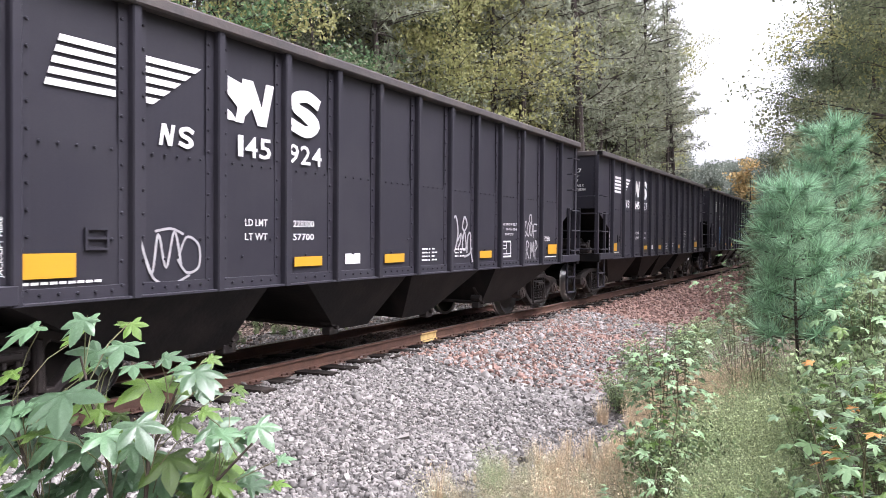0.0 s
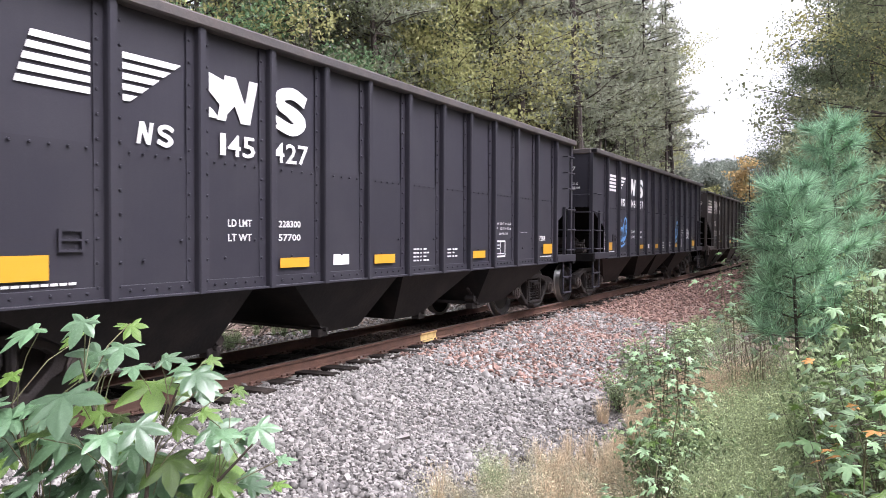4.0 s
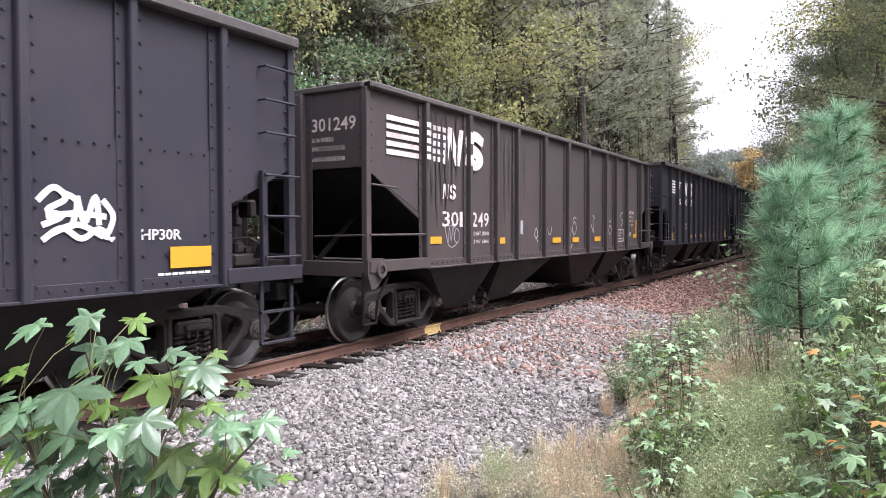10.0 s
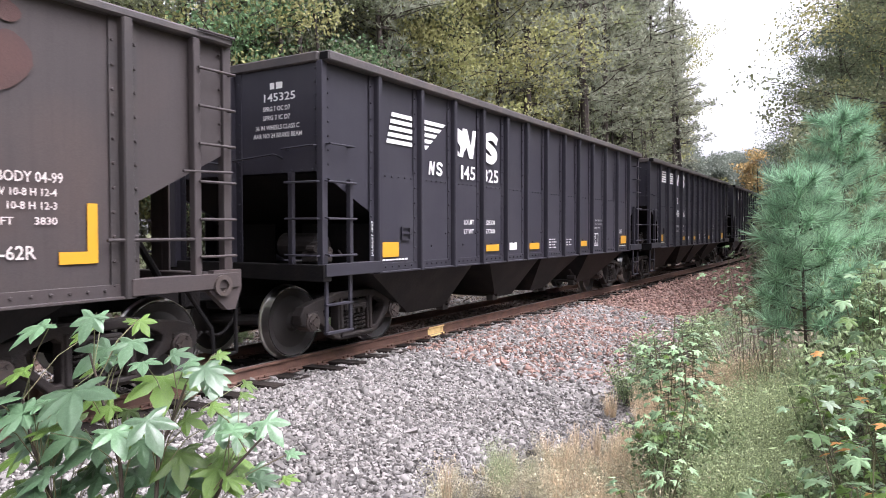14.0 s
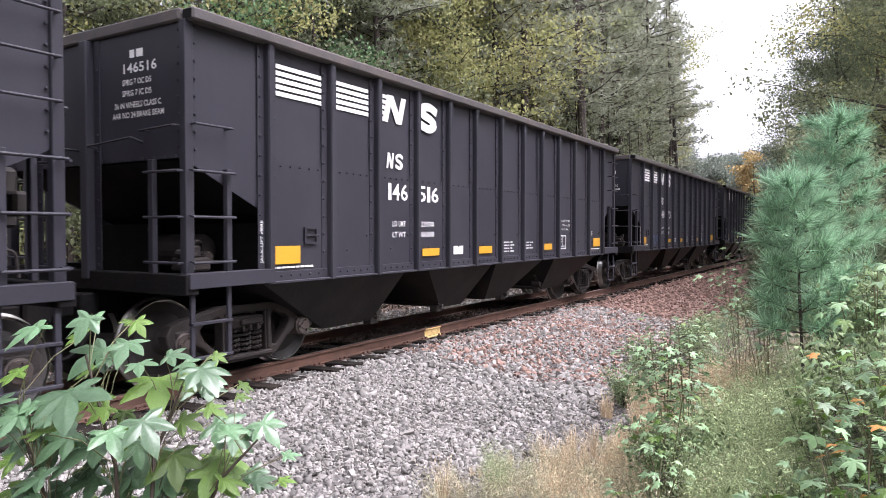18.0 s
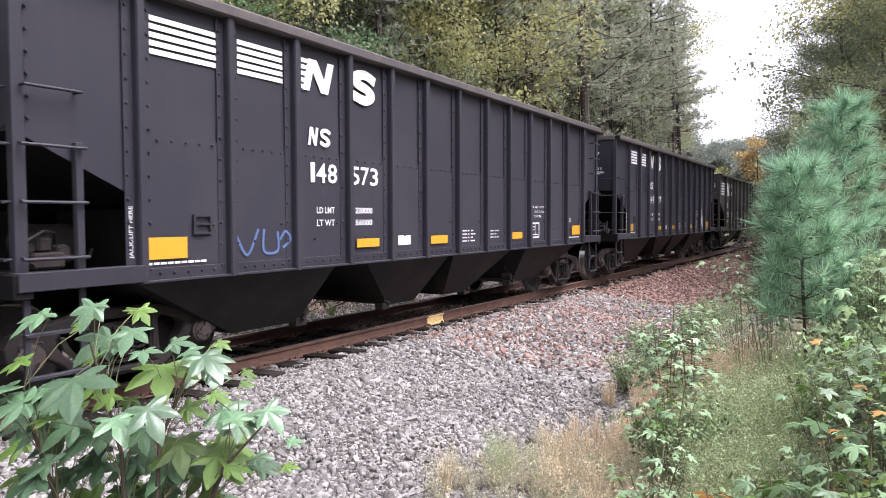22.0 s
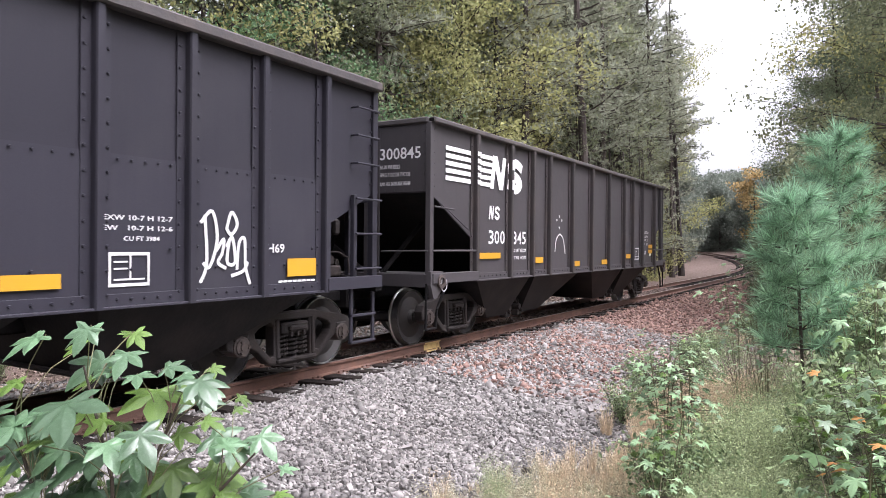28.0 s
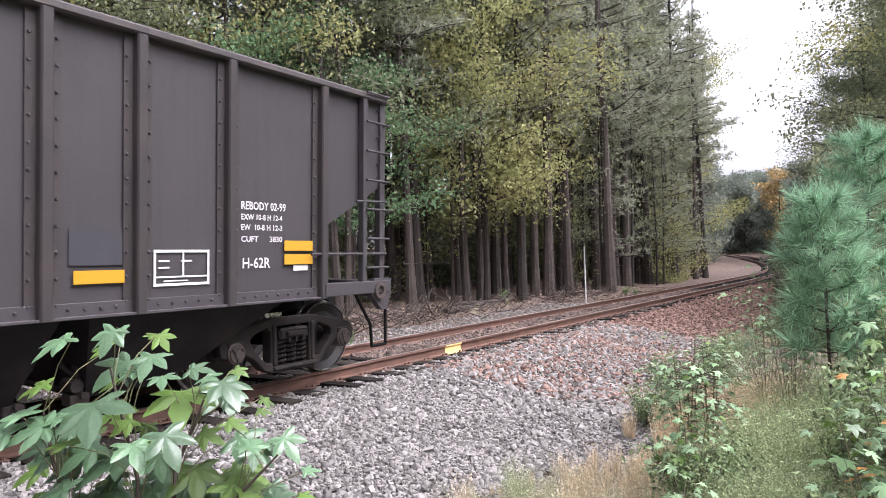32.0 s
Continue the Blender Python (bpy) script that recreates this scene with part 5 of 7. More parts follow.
spray(car, LOOPS, 2.0, 1.38, 0.45, 0.34, 0.012, PALESPRAY, "faint sprayed scribble")
spray(car, LOOPS, 7.05, 1.2, 0.5, 0.5, 0.016, PALESPRAY, "faint sprayed scribble")
spray(CARS[8][2], [[(0.0, 0.0), (0.1, 0.55), (0.45, 0.85), (0.8, 0.6), (1.0, -0.1)]], 4.93, 1.55, 0.58, 0.44, 0.034, WHITE, "white sprayed arc")
for dx, dz in ((5.02, 2.22), (5.30, 2.22), (5.16, 2.06), (5.16, 2.30)):
    mark(CARS[8][2], "spray_mark", [blob(dx, dz, 0.022, 0.032, 1)], WHITE, "small white sprayed dot", thick=0.0015)

ring = [(0.5 + 0.5 * math.cos(k * 0.5236), 0.5 + 0.5 * math.sin(k * 0.5236)) for k in range(13)]
spray(CARS[8][2], [ring], 0.20, 0.98, 0.17, 0.20, 0.022, PALESPRAY, "pale chalked ring", y=-1.60)
# ---- plants: leaves and needles in bulk ----
nrng = np.random.default_rng(11)


def leaf_cloud(centres, size, stretch=1.6, droop=0.3, rg=nrng, level=0.0):
    """Small four-cornered leaves, bent along the middle, one at each centre. Returns vertices and faces."""
    n = len(centres)
    c = np.asarray(centres, float)
    d = rg.normal(size=(n, 3))
    d[:, 2] -= droop
    d /= np.linalg.norm(d, axis=1)[:, None]
    e = np.cross(d, rg.normal(size=(n, 3)) + np.array([0, 0, level * 1.5]))
    e /= np.linalg.norm(e, axis=1)[:, None] + 1e-9
    up = np.cross(d, e)
    s = (size * rg.uniform(0.6, 1.25, n))[:, None]
    a, b = d * s * stretch * 0.5, e * s * 0.5
    v = np.stack([c - a, c + b + up * s * 0.15, c + a, c - b + up * s * 0.15], 1).reshape(-1, 3)
    f = np.arange(n * 4).reshape(n, 4)
    return v, f


def needle_tufts(centres, dirs, count, length, width, spread=0.9, rg=nrng):
    """Tufts of thin blades that spread round a direction."""
    c = np.repeat(np.asarray(centres, float), count, 0)
    d = np.repeat(np.asarray(dirs, float), count, 0)
    n = len(c)
    d = d + rg.normal(size=(n, 3)) * spread
    d /= np.linalg.norm(d, axis=1)[:, None]
    e = np.cross(d, rg.normal(size=(n, 3)))
    e /= np.linalg.norm(e, axis=1)[:, None] + 1e-9
    L = (length * rg.uniform(0.6, 1.2, n))[:, None]
    v = np.stack([c - e * width, c + e * width, c + d * L], 1).reshape(-1, 3)
    f = np.arange(n * 3).reshape(n, 3)
    return v, f


def cloud_part(name, v, f, mat, parent, label=""):
    ob = raw(name, v.tolist(), f.tolist(), mat, parent)
    if label:
        ob["label"] = label
    return ob


def trunk_bm(rg, h, r, lean=0.02, sides=8, steps=9):
    """A tapered trunk that wavers a little. Returns the mesh and its centre line."""
    bm = bmesh.new()
    p = Vector((0, 0, -0.3))
    d = Vector((rg.uniform(-lean, lean), rg.uniform(-lean, lean), 1))
    line, prev = [p.copy()], None
    for k in range(steps + 1):
        rad = r * (1 - 0.85 * k / steps) * (1.35 if k == 0 else 1)
        ring = [bm.verts.new(p + Vector((rad * math.cos(6.2832 * i / sides), rad * math.sin(6.2832 * i / sides), 0)) * rg.uniform(0.92, 1.08)) for i in range(sides)]
        if prev:
            for i in range(sides):
                j = (i + 1) % sides
                bm.faces.new((prev[i], prev[j], ring[j], ring[i]))
        prev = ring
        line.append(p.copy())
        d += Vector((rg.uniform(-lean, lean), rg.uniform(-lean, lean), 0))
        p = p + d * (h / steps)
    return bm, line


def limb(bm, rg, start, way, length, r, pieces=4):
    """A crooked limb; returns the points along it."""
    pts = [Vector(start)]
    d = Vector(way).normalized()
    for k in range(pieces):
        d = (d + Vector((rg.uniform(-0.3, 0.3), rg.uniform(-0.3, 0.3), rg.uniform(-0.12, 0.22)))).normalized()
        pts.append(pts[-1] + d * length / pieces)
        bar(bm, pts[-2], pts[-1], r * (1 - k / pieces) + 0.006, 5, r * (1 - (k + 1) / pieces) + 0.006)
    return pts


def hardwood(seed, h, r, spread, low, leaves, size, mat, label, name="tree", clump=0.45, limbs=20):
    """A broad-leaved tree: trunk with limbs, crown of small leaves in uneven clumps with gaps."""
    rg = random.Random(seed)
    ng = np.random.default_rng(seed)
    t = tagged(new(name), label, "tree", "trees of the wood")
    bm, line = trunk_bm(rg, h, r, 0.035)
    spots = []
    for k in range(limbs):
        f = low + (1 - low) * (k + rg.random()) / limbs
        i = min(len(line) - 1, max(1, int(f * (len(line) - 1))))
        a = rg.uniform(0, 6.2832)
        reach = spread * (1.15 - 0.75 * abs(f - (low + 0.35 * (1 - low)))) * rg.uniform(0.5, 1.15)
        pts = limb(bm, rg, line[i], (math.cos(a), math.sin(a), rg.uniform(0.15, 0.75)), reach, r * 0.28 * (1.1 - f))
        spots += pts[2:]
        for q in pts[1:]:
            b = a + rg.uniform(-1.2, 1.2)
            pp = limb(bm, rg, q, (math.cos(b), math.sin(b), rg.uniform(-0.2, 0.5)), reach * 0.4, r * 0.09, 2)
            spots += pp[1:]
    part("trunk", bm, BARK, t)
    per = max(6, leaves // len(spots))
    c = np.repeat(np.array([tuple(s) for s in spots]), per, 0)
    c = c + np.clip(ng.normal(size=c.shape), -1.5, 1.5) * np.array([clump, clump, clump * 0.6])
    v, f = leaf_cloud(c, size, rg=ng)
    cloud_part("crown", v, f, mat, t)
    return t


def pine(seed, h, r, low, mat, label, reach=2.6, tufts=8, blades=9, length=0.28, width=0.028):
    """A tall pine: long bare trunk, tiers of level branches with needle tufts."""
    rg = random.Random(seed)
    ng = np.random.default_rng(seed)
    t = tagged(new("pine_tree"), label, "pine tree", "trees of the wood")
    bm, line = trunk_bm(rg, h, r, 0.012, 9, 10)
    cs, ds = [], []
    n = int(h * 3.4)
    for k in range(n):
        f = low + (1 - low) * (k + rg.random()) / n
        x = f * (len(line) - 2)
        i = int(x)
        p = line[i].lerp(line[min(i + 1, len(line) - 1)], x - i)
        a = rg.uniform(0, 6.2832)
        L = reach * (1.08 - 0.85 * (f - low) / (1 - low)) * rg.uniform(0.45, 1.15)
        pts = limb(bm, rg, p, (math.cos(a), math.sin(a), rg.uniform(-0.15, 0.2)), L, 0.035, 4)
        for q0, q1 in zip(pts[1:], pts[2:]):
            for j in range(tufts // 2):
                q = q0.lerp(q1, rg.random()) + Vector((rg.gauss(0, 0.22), rg.gauss(0, 0.22), rg.gauss(0.04, 0.10)))
                cs.append(tuple(q))
                ds.append((math.cos(a) * 0.5, math.sin(a) * 0.5, 0.5))
    for j in range(14):
        cs.append(tuple(line[-1] - Vector((rg.gauss(0, 0.12), rg.gauss(0, 0.12), rg.uniform(-0.1, 1.2)))))
        ds.append((rg.gauss(0, 0.4), rg.gauss(0, 0.4), 0.6))
    # dead stubs below the crown
    for k in range(9):
        i = rg.randrange(2, max(3, int(low * len(line)) + 1))
        a = rg.uniform(0, 6.2832)
        limb(bm, rg, line[i], (math.cos(a), math.sin(a), rg.uniform(-0.2, 0.2)), rg.uniform(0.5, 1.6), 0.018, 3)
    part("trunk", bm, BARK, t)
    v, f = needle_tufts(cs, ds, blades, length, width, 0.8, ng)
    cloud_part("crown", v, f, mat, t)
    return t


G = {"HD": hardwood(21, 17, 0.17, 3.0, 0.42, 15000, 0.078, LEAF_DARK, "tall dark-green hardwood at the edge of the wood"),
     "HM": hardwood(22, 15, 0.15, 3.0, 0.38, 15000, 0.078, LEAF_MID, "tall green hardwood at the edge of the wood"),
     "HY": hardwood(23, 15, 0.14, 3.2, 0.32, 11000, 0.09, LEAF_YELLOW, "hardwood turning yellow-green in early autumn"),
     "HT": hardwood(24, 16, 0.13, 2.2, 0.52, 3000, 0.13, LEAF_MID, "thin leggy hardwood inside the wood"),
     "HG": hardwood(38, 14, 0.13, 2.8, 0.30, 11000, 0.092, LEAF_GREEN, "fresh green hardwood at the edge of the wood"),
     "PA": pine(31, 21, 0.21, 0.42, NEEDLE, "tall loblolly pine with a bare dark trunk"),
     "PB": pine(32, 19, 0.17, 0.50, NEEDLE, "tall slender pine with a bare dark trunk"),
     "PC": pine(33, 17, 0.20, 0.22, NEEDLE, "pine with level branches low on its trunk", reach=3.4),
     "FG": hardwood(25, 15, 0.16, 4.6, 0.10, 14000, 0.30, LEAF_GREY, "grey-green tree with distance haze in its leaf colour", clump=0.9),
     "FP": pine(34, 20, 0.2, 0.15, LEAF_GREY, "grey-green pine with distance haze in its needle colour", reach=4.0, blades=6, length=0.65, width=0.10),
     "HR": hardwood(41, 15, 0.16, 3.0, 0.16, 26000, 0.062, LEAF_DARK, "dense olive-green hardwood at the edge of the clearing", clump=0.36, limbs=30),
     "TP": hardwood(39, 14, 0.085, 1.7, 0.35, 1300, 0.10, LEAF_MID, "slender dark understory tree with sparse leaves", limbs=16),
     "TY": hardwood(40, 11, 0.07, 2.0, 0.20, 2200, 0.085, LEAF_YELLOW, "slender understory tree with sparse yellowing leaves", limbs=18),
     "OR": hardwood(26, 9, 0.10, 1.7, 0.25, 3500, 0.2, LEAF_ORANGE, "small tree in orange autumn leaf", clump=0.4),
     "SM": hardwood(27, 5.0, 0.05, 1.5, 0.10, 4500, 0.10, LEAF_MID, "leafy green sapling under the trees", name="sapling", clump=0.35, limbs=16),
     "SY": hardwood(28, 6.0, 0.05, 2.2, 0.10, 4600, 0.09, LEAF_YELLOW, "yellow-green sapling beside the track", name="sapling", clump=0.5, limbs=12),
     "SD": hardwood(29, 3.0, 0.03, 1.1, 0.05, 3000, 0.085, LEAF_DARK, "dark shrub at the foot of the wood", name="shrub", clump=0.32, limbs=14)}
USED = set()


def plant(key, x, y, scale=1.0, turn=None, rg=random.Random(5)):
    z = float(ground_height([x], [y])[0])
    m = Matrix.Translation((x, y, z)) @ Matrix.Rotation(rg.uniform(0, 6.28) if turn is None else turn, 4, "Z") @ Matrix.Scale(scale, 4)
    if key not in USED:
        USED.add(key)
        G[key].matrix_basis = m
        return G[key]
    o = copy_thing(G[key], m)
    return o


rng = random.Random(41)
# the wood on the far side of the track, from its edge inwards
EDGE = [(-6, 10.5), (6, 9.5), (16, 8.5), (26, 7.0), (33, 5.0), (45, 4.6), (70, 4.6), (120, 5.0)]
for row, (gap, inset, keys) in enumerate(((2.4, 0.6, "HM HM HD PB HT PB PA HY"), (1.9, 3.0, "HT PB HT PA PB PB"), (2.9, 6.0, "HT PB HT PB HT PB"), (4.6, 9.5, "HT PB HT PB"))):
    keys = keys.split()
    s = -4.0
    while s < (62 if row < 3 else 56):
        e = float(np.interp(s, *zip(*EDGE)))
        p, th = track(s, e + inset + rng.uniform(-1.0, 1.2))
        k = rng.choice(keys)
        if s > 26 and k[0] == "H":
            k = rng.choice(["PA", "PB", "PC", "PA", k])
        plant(k, p.x, p.y, rng.uniform(0.82, 1.18))
        s += gap * rng.uniform(0.7, 1.35)
# pines that stand out over the bend, with level boughs against the sky
for s, d, k, sc in ((36, 5.6, "PC", 1.05), (40, 6.6, "PA", 1.0), (44, 6.0, "PC", 0.95), (33, 7.0, "PA", 1.08), (49, 6.6, "PC", 0.92), (54, 6.0, "PC", 1.0), (46, 5.0, "PC", 1.0), (60, 6.0, "PC", 0.95), (66, 6.0, "PA", 0.9)):
    p, th = track(s, d)
    plant(k, p.x, p.y, sc)
for x, y, k, sc in ((25.5, 7.4, "HY", 1.15), (31.0, 8.2, "HY", 1.05), (17.6, 8.0, "HG", 1.0), (14.6, 9.2, "HG", 0.95), (28.0, 7.6, "HY", 1.0), (23.9, 7.2, "HY", 1.0), (24.8, 6.8, "HY", 0.85), (19.5, 9.6, "HM", 1.1)):
    plant(k, x, y, sc)
# dense growth deep in the wood
for k in range(34):
    s = -4 + 1.9 * k
    p, th = track(s, float(np.interp(s, *zip(*EDGE))) + rng.uniform(9, 14))
    plant(rng.choice(["SM", "SD", "SM"]), p.x, p.y, rng.uniform(1.0, 1.6))
# slender trees between the trunks
for k in range(74):
    s = rng.uniform(2, 56)
    p, th = track(s, float(np.interp(s, *zip(*EDGE))) + rng.uniform(0.0, 8.5))
    plant("TY" if k % 4 == 0 else "TP", p.x, p.y, rng.uniform(0.7, 1.15))
# saplings and shrubs along the edge
for s, d, k, sc in ((19, 11.0, "SM", 0.9), (15, 9.6, "SD", 0.8), (11, 10.2, "SM", 0.9), (8, 10, "SM", 1.0), (5, 10.4, "SD", 1.2), (22, 11.5, "SM", 1.0), (13, 12.5, "SY", 1.0), (17, 13, "SM", 1.2), (45, 5.4, "SY", 0.8), (49, 5.4, "SY", 0.9)):
    p, th = track(s, d)
    plant(k, p.x, p.y, sc)
# the far bend: a wall of trees, greyer by the haze in their leaf colour
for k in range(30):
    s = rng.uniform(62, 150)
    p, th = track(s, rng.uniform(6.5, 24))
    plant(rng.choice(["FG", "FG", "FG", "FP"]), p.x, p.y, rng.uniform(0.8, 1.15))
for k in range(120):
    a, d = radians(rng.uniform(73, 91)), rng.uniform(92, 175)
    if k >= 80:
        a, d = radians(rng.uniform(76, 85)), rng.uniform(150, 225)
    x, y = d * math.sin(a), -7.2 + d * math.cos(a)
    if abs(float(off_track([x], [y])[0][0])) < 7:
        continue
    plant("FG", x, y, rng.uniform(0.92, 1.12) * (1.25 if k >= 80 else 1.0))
plant("OR", 111.0, 6.4, 1.5)
# trees on the near side, beyond the weeds
for x, y, k, sc in ((23, -9.0, "HM", 0.95), (27, -8.3, "HR", 0.9), (31, -9.0, "HY", 0.95), (34, -8.0, "HR", 1.0), (38, -9.0, "HM", 1.05), (43, -8.6, "HM", 1.1), (48, -9.4, "PC", 1.0), (53, -9, "HD", 1.15), (60, -9.5, "HM", 1.2), (68, -10, "PC", 1.1), (76, -11, "HM", 1.25), (30, -13, "PA", 1.0), (20, -12.5, "HM", 0.9), (26, -15, "HD", 1.0), (40, -14, "PA", 1.0), (36, -11, "HM", 1.0), (46, -12, "HY", 1.1), (42, -5.3, "HR", 0.95), (36, -6.6, "HR", 1.0), (44, -6.2, "HR", 1.05), (52, -5.8, "HR", 1.0), (60, -5.4, "HR", 1.1), (70, -5.0, "HR", 1.1)):
    plant(k, x, y, sc)
# unseen trees added behind the camera, to hold back low light from that side
for row, y in enumerate((-27.0, -31.0)):
    for k in range(9):
        x = -20 + 5.4 * k + rng.uniform(-1, 1)
        plant(rng.choice(["FG", "FG", "FP"]), x, y - rng.uniform(0, 1.5), rng.uniform(0.85, 1.1))
        if row == 0:
            plant(rng.choice(["SM", "SD"]), x + 1.4, y - rng.uniform(-0.6, 0.5), rng.uniform(1.0, 1.3))

# ---- ballast: loose stones, past counting ----
def stones(name, n, x0, x1, y0, y1, size, mat, lift=0.0, seed=1, label=""):
    g = np.random.default_rng(seed)
    x = g.uniform(x0, x1, n)
    # the outer edge of the bed wavers, and a few stones have rolled past it
    edge = y0 + 0.22 * np.sin(1.3 * x) + 0.13 * np.sin(3.7 * x + 2) - np.where(g.random(n) < 0.08, np.abs(g.normal(0, 0.3, n)), 0.0) if y0 < -2 else np.full(n, float(y0))
    y = edge + (y1 - edge) * g.random(n)
    z = ground_height(x, y) + lift + g.uniform(-0.006, 0.022, n)
    base = np.array([(a, b, c) for a in (-1, 1) for b in (-1, 1) for c in (-1, 1)], float)
    s = size * np.exp(g.normal(0, 0.32, n))
    dims = s[:, None] * np.stack([g.uniform(0.95, 1.6, n), g.uniform(0.75, 1.1, n), g.uniform(0.55, 0.95, n)], 1) * 0.5
    v = base[None] * dims[:, None] * g.uniform(0.72, 0.98, (n, 8, 1)) + g.normal(0, 0.085, (n, 8, 3)) * s[:, None, None]
    q = g.normal(size=(n, 4)) * np.array([1.0, 0.35, 0.35, 1.0])
    q /= np.linalg.norm(q, axis=1)[:, None]
    w, a, b, c = q.T
    R = np.stack([1 - 2 * (b * b + c * c), 2 * (a * b - c * w), 2 * (a * c + b * w), 2 * (a * b + c * w), 1 - 2 * (a * a + c * c), 2 * (b * c - a * w),
                  2 * (a * c - b * w), 2 * (b * c + a * w), 1 - 2 * (a * a + b * b)], 1).reshape(n, 3, 3)
    v = np.einsum("nij,nkj->nki", R, v) + np.stack([x, y, z], 1)[:, None]
    f = np.array([(0, 1, 3, 2), (4, 6, 7, 5), (0, 4, 5, 1), (2, 3, 7, 6), (0, 2, 6, 4), (1, 5, 7, 3)])
    faces = (f[None] + 8 * np.arange(n)[:, None, None]).reshape(-1, 4)
    ob = raw(name, v.reshape(-1, 3).tolist(), faces.tolist(), mat)
    ob.data.polygons.foreach_set("use_smooth", np.repeat(g.random(n) < 0.55, 6))
    return tagged(ob, label, "ballast", kind="stuff")


stones("ballast_stones", 46000, 1.2, 7.5, -5.4, -1.12, 0.030, STONE, 0.0, 1, "grey crushed-stone ballast on the shoulder of the track")
stones("ballast_stones", 15000, -8.0, 1.7, -5.2, -1.12, 0.045, STONE, 0.0, 6, "grey crushed-stone ballast back along the shoulder")
stones("ballast_stones", 21000, 7.5, 16.0, -5.2, -1.12, 0.042, STONE, 0.0, 5, "grey crushed-stone ballast further along the shoulder")
stones("ballast_stones", 7000, 1.0, 22.0, -0.68, 0.68, 0.055, SHADESTONE, -0.02, 2, "crushed-stone ballast between the rails, darkened for the shade under the train")
stones("ballast_stones", 3200, 8.5, 14.0, -4.6, -1.15, 0.042, REDSTONE, 0.012, 23, "scattered red-dusted stones on the shoulder of the track")
stones("ballast_stones", 15000, 12.5, 40.0, -4.6, -1.15, 0.05, REDSTONE, 0.0, 3, "red-dusted ballast on the shoulder of the track")
stones("ballast_stones", 12000, 9.0, 32.0, -0.66, 0.66, 0.042, BROWNSTONE, 0.030, 21, "brown dusty ballast that nearly buries the ties")
stones("ballast_stones", 3500, 1.5, 24.0, -1.2, -0.8, 0.036, STONE, -0.008, 8, "grey ballast between the tie ends")
stones("ballast_stones", 12000, 3.0, 26.0, 0.85, 4.2, 0.042, STONE, 0.0, 4, "dusty ballast on the far shoulder of the track")

# fallen leaves on the far side
fallen = np.random.default_rng(14)
fx, fy = fallen.uniform(2.0, 40.0, 26000), 2.2 + np.abs(fallen.normal(0, 3.2, 26000))
v, f = leaf_cloud(np.stack([fx, fy, ground_height(fx, fy) + 0.012], 1), 0.055, 1.4, 0.0, fallen, 2.2)
tagged(raw("leaf_litter", v.tolist(), f.tolist(), LITTER), "brown fallen leaves and twigs under the trees", "leaf litter", kind="stuff")

# ---- the lobed-leaf sapling close to the camera ----
def lobed_leaf_bm(seed, fold=0.22):
    """A five-lobed leaf lying on the xy plane, tip along +y, base at the origin, with a raised middle and drooping lobe tips."""
    rg = random.Random(seed)
    bm = bmesh.new()
    lobes = [(-108, 0.66), (-53, 0.92), (0, 1.06), (53, 0.92), (108, 0.66)]
    rim = [(-158, 0.16)]
    for i, (a, r) in enumerate(lobes):
        r *= rg.uniform(0.9, 1.1)
        a += rg.uniform(-5, 5)
        rim += [(a - 22, r * 0.60), (a - 11, r * 0.78), (a - 3.5, r * 0.93), (a, r), (a + 3.5, r * 0.93), (a + 11, r * 0.78), (a + 22, r * 0.60)]
        if i < 4:
            rim.append(((a + lobes[i + 1][0]) / 2, 0.40))
    rim.append((158, 0.16))
    def put(a, r, lift):
        x, y = r * math.sin(radians(a)), r * math.cos(radians(a)) + 0.22
        z = lift - 0.27 * r * r + fold * abs(x) * 0.6
        return bm.verts.new((x, y, z))
    outer = [put(a, r, rg.uniform(-0.02, 0.02)) for a, r in rim]
    ridge = [0.0] + [v for i in range(5) for v in ([-0.02, 0.02, 0.045, 0.06, 0.045, 0.02, -0.02] + ([-0.05] if i < 4 else []))] + [0.0]
    inner = [put(a, r * 0.5, w) for (a, r), w in zip(rim, ridge)]
    c = bm.verts.new((0, 0.24, 0.03))
    base = bm.verts.new((0, 0.08, 0.0))
    n = len(rim)
    for i in range(n - 1):
        bm.faces.new((inner[i], outer[i], outer[i + 1], inner[i + 1]))
        bm.faces.new((c, inner[i], inner[i + 1]))
    bm.faces.new((base, outer[0], inner[0]))
    bm.faces.new((base, inner[0], c))
    bm.faces.new((base, c, inner[-1]))
    bm.faces.new((base, inner[-1], outer[-1]))
    bmesh.ops.recalc_face_normals(bm, faces=bm.faces[:])
    return bm


LEAF_MESHES = []
for k in range(6):
    for mat in (GUMTOP, GUMGREEN, GUMPALE, GUMORANGE):
        bm = lobed_leaf_bm(50 + k)
        me = bpy.data.meshes.new("leaf")
        bm.to_mesh(me)
        bm.free()
        for p in me.polygons:
            p.use_smooth = True
        me.materials.append(mat)
        LEAF_MESHES.append(me)


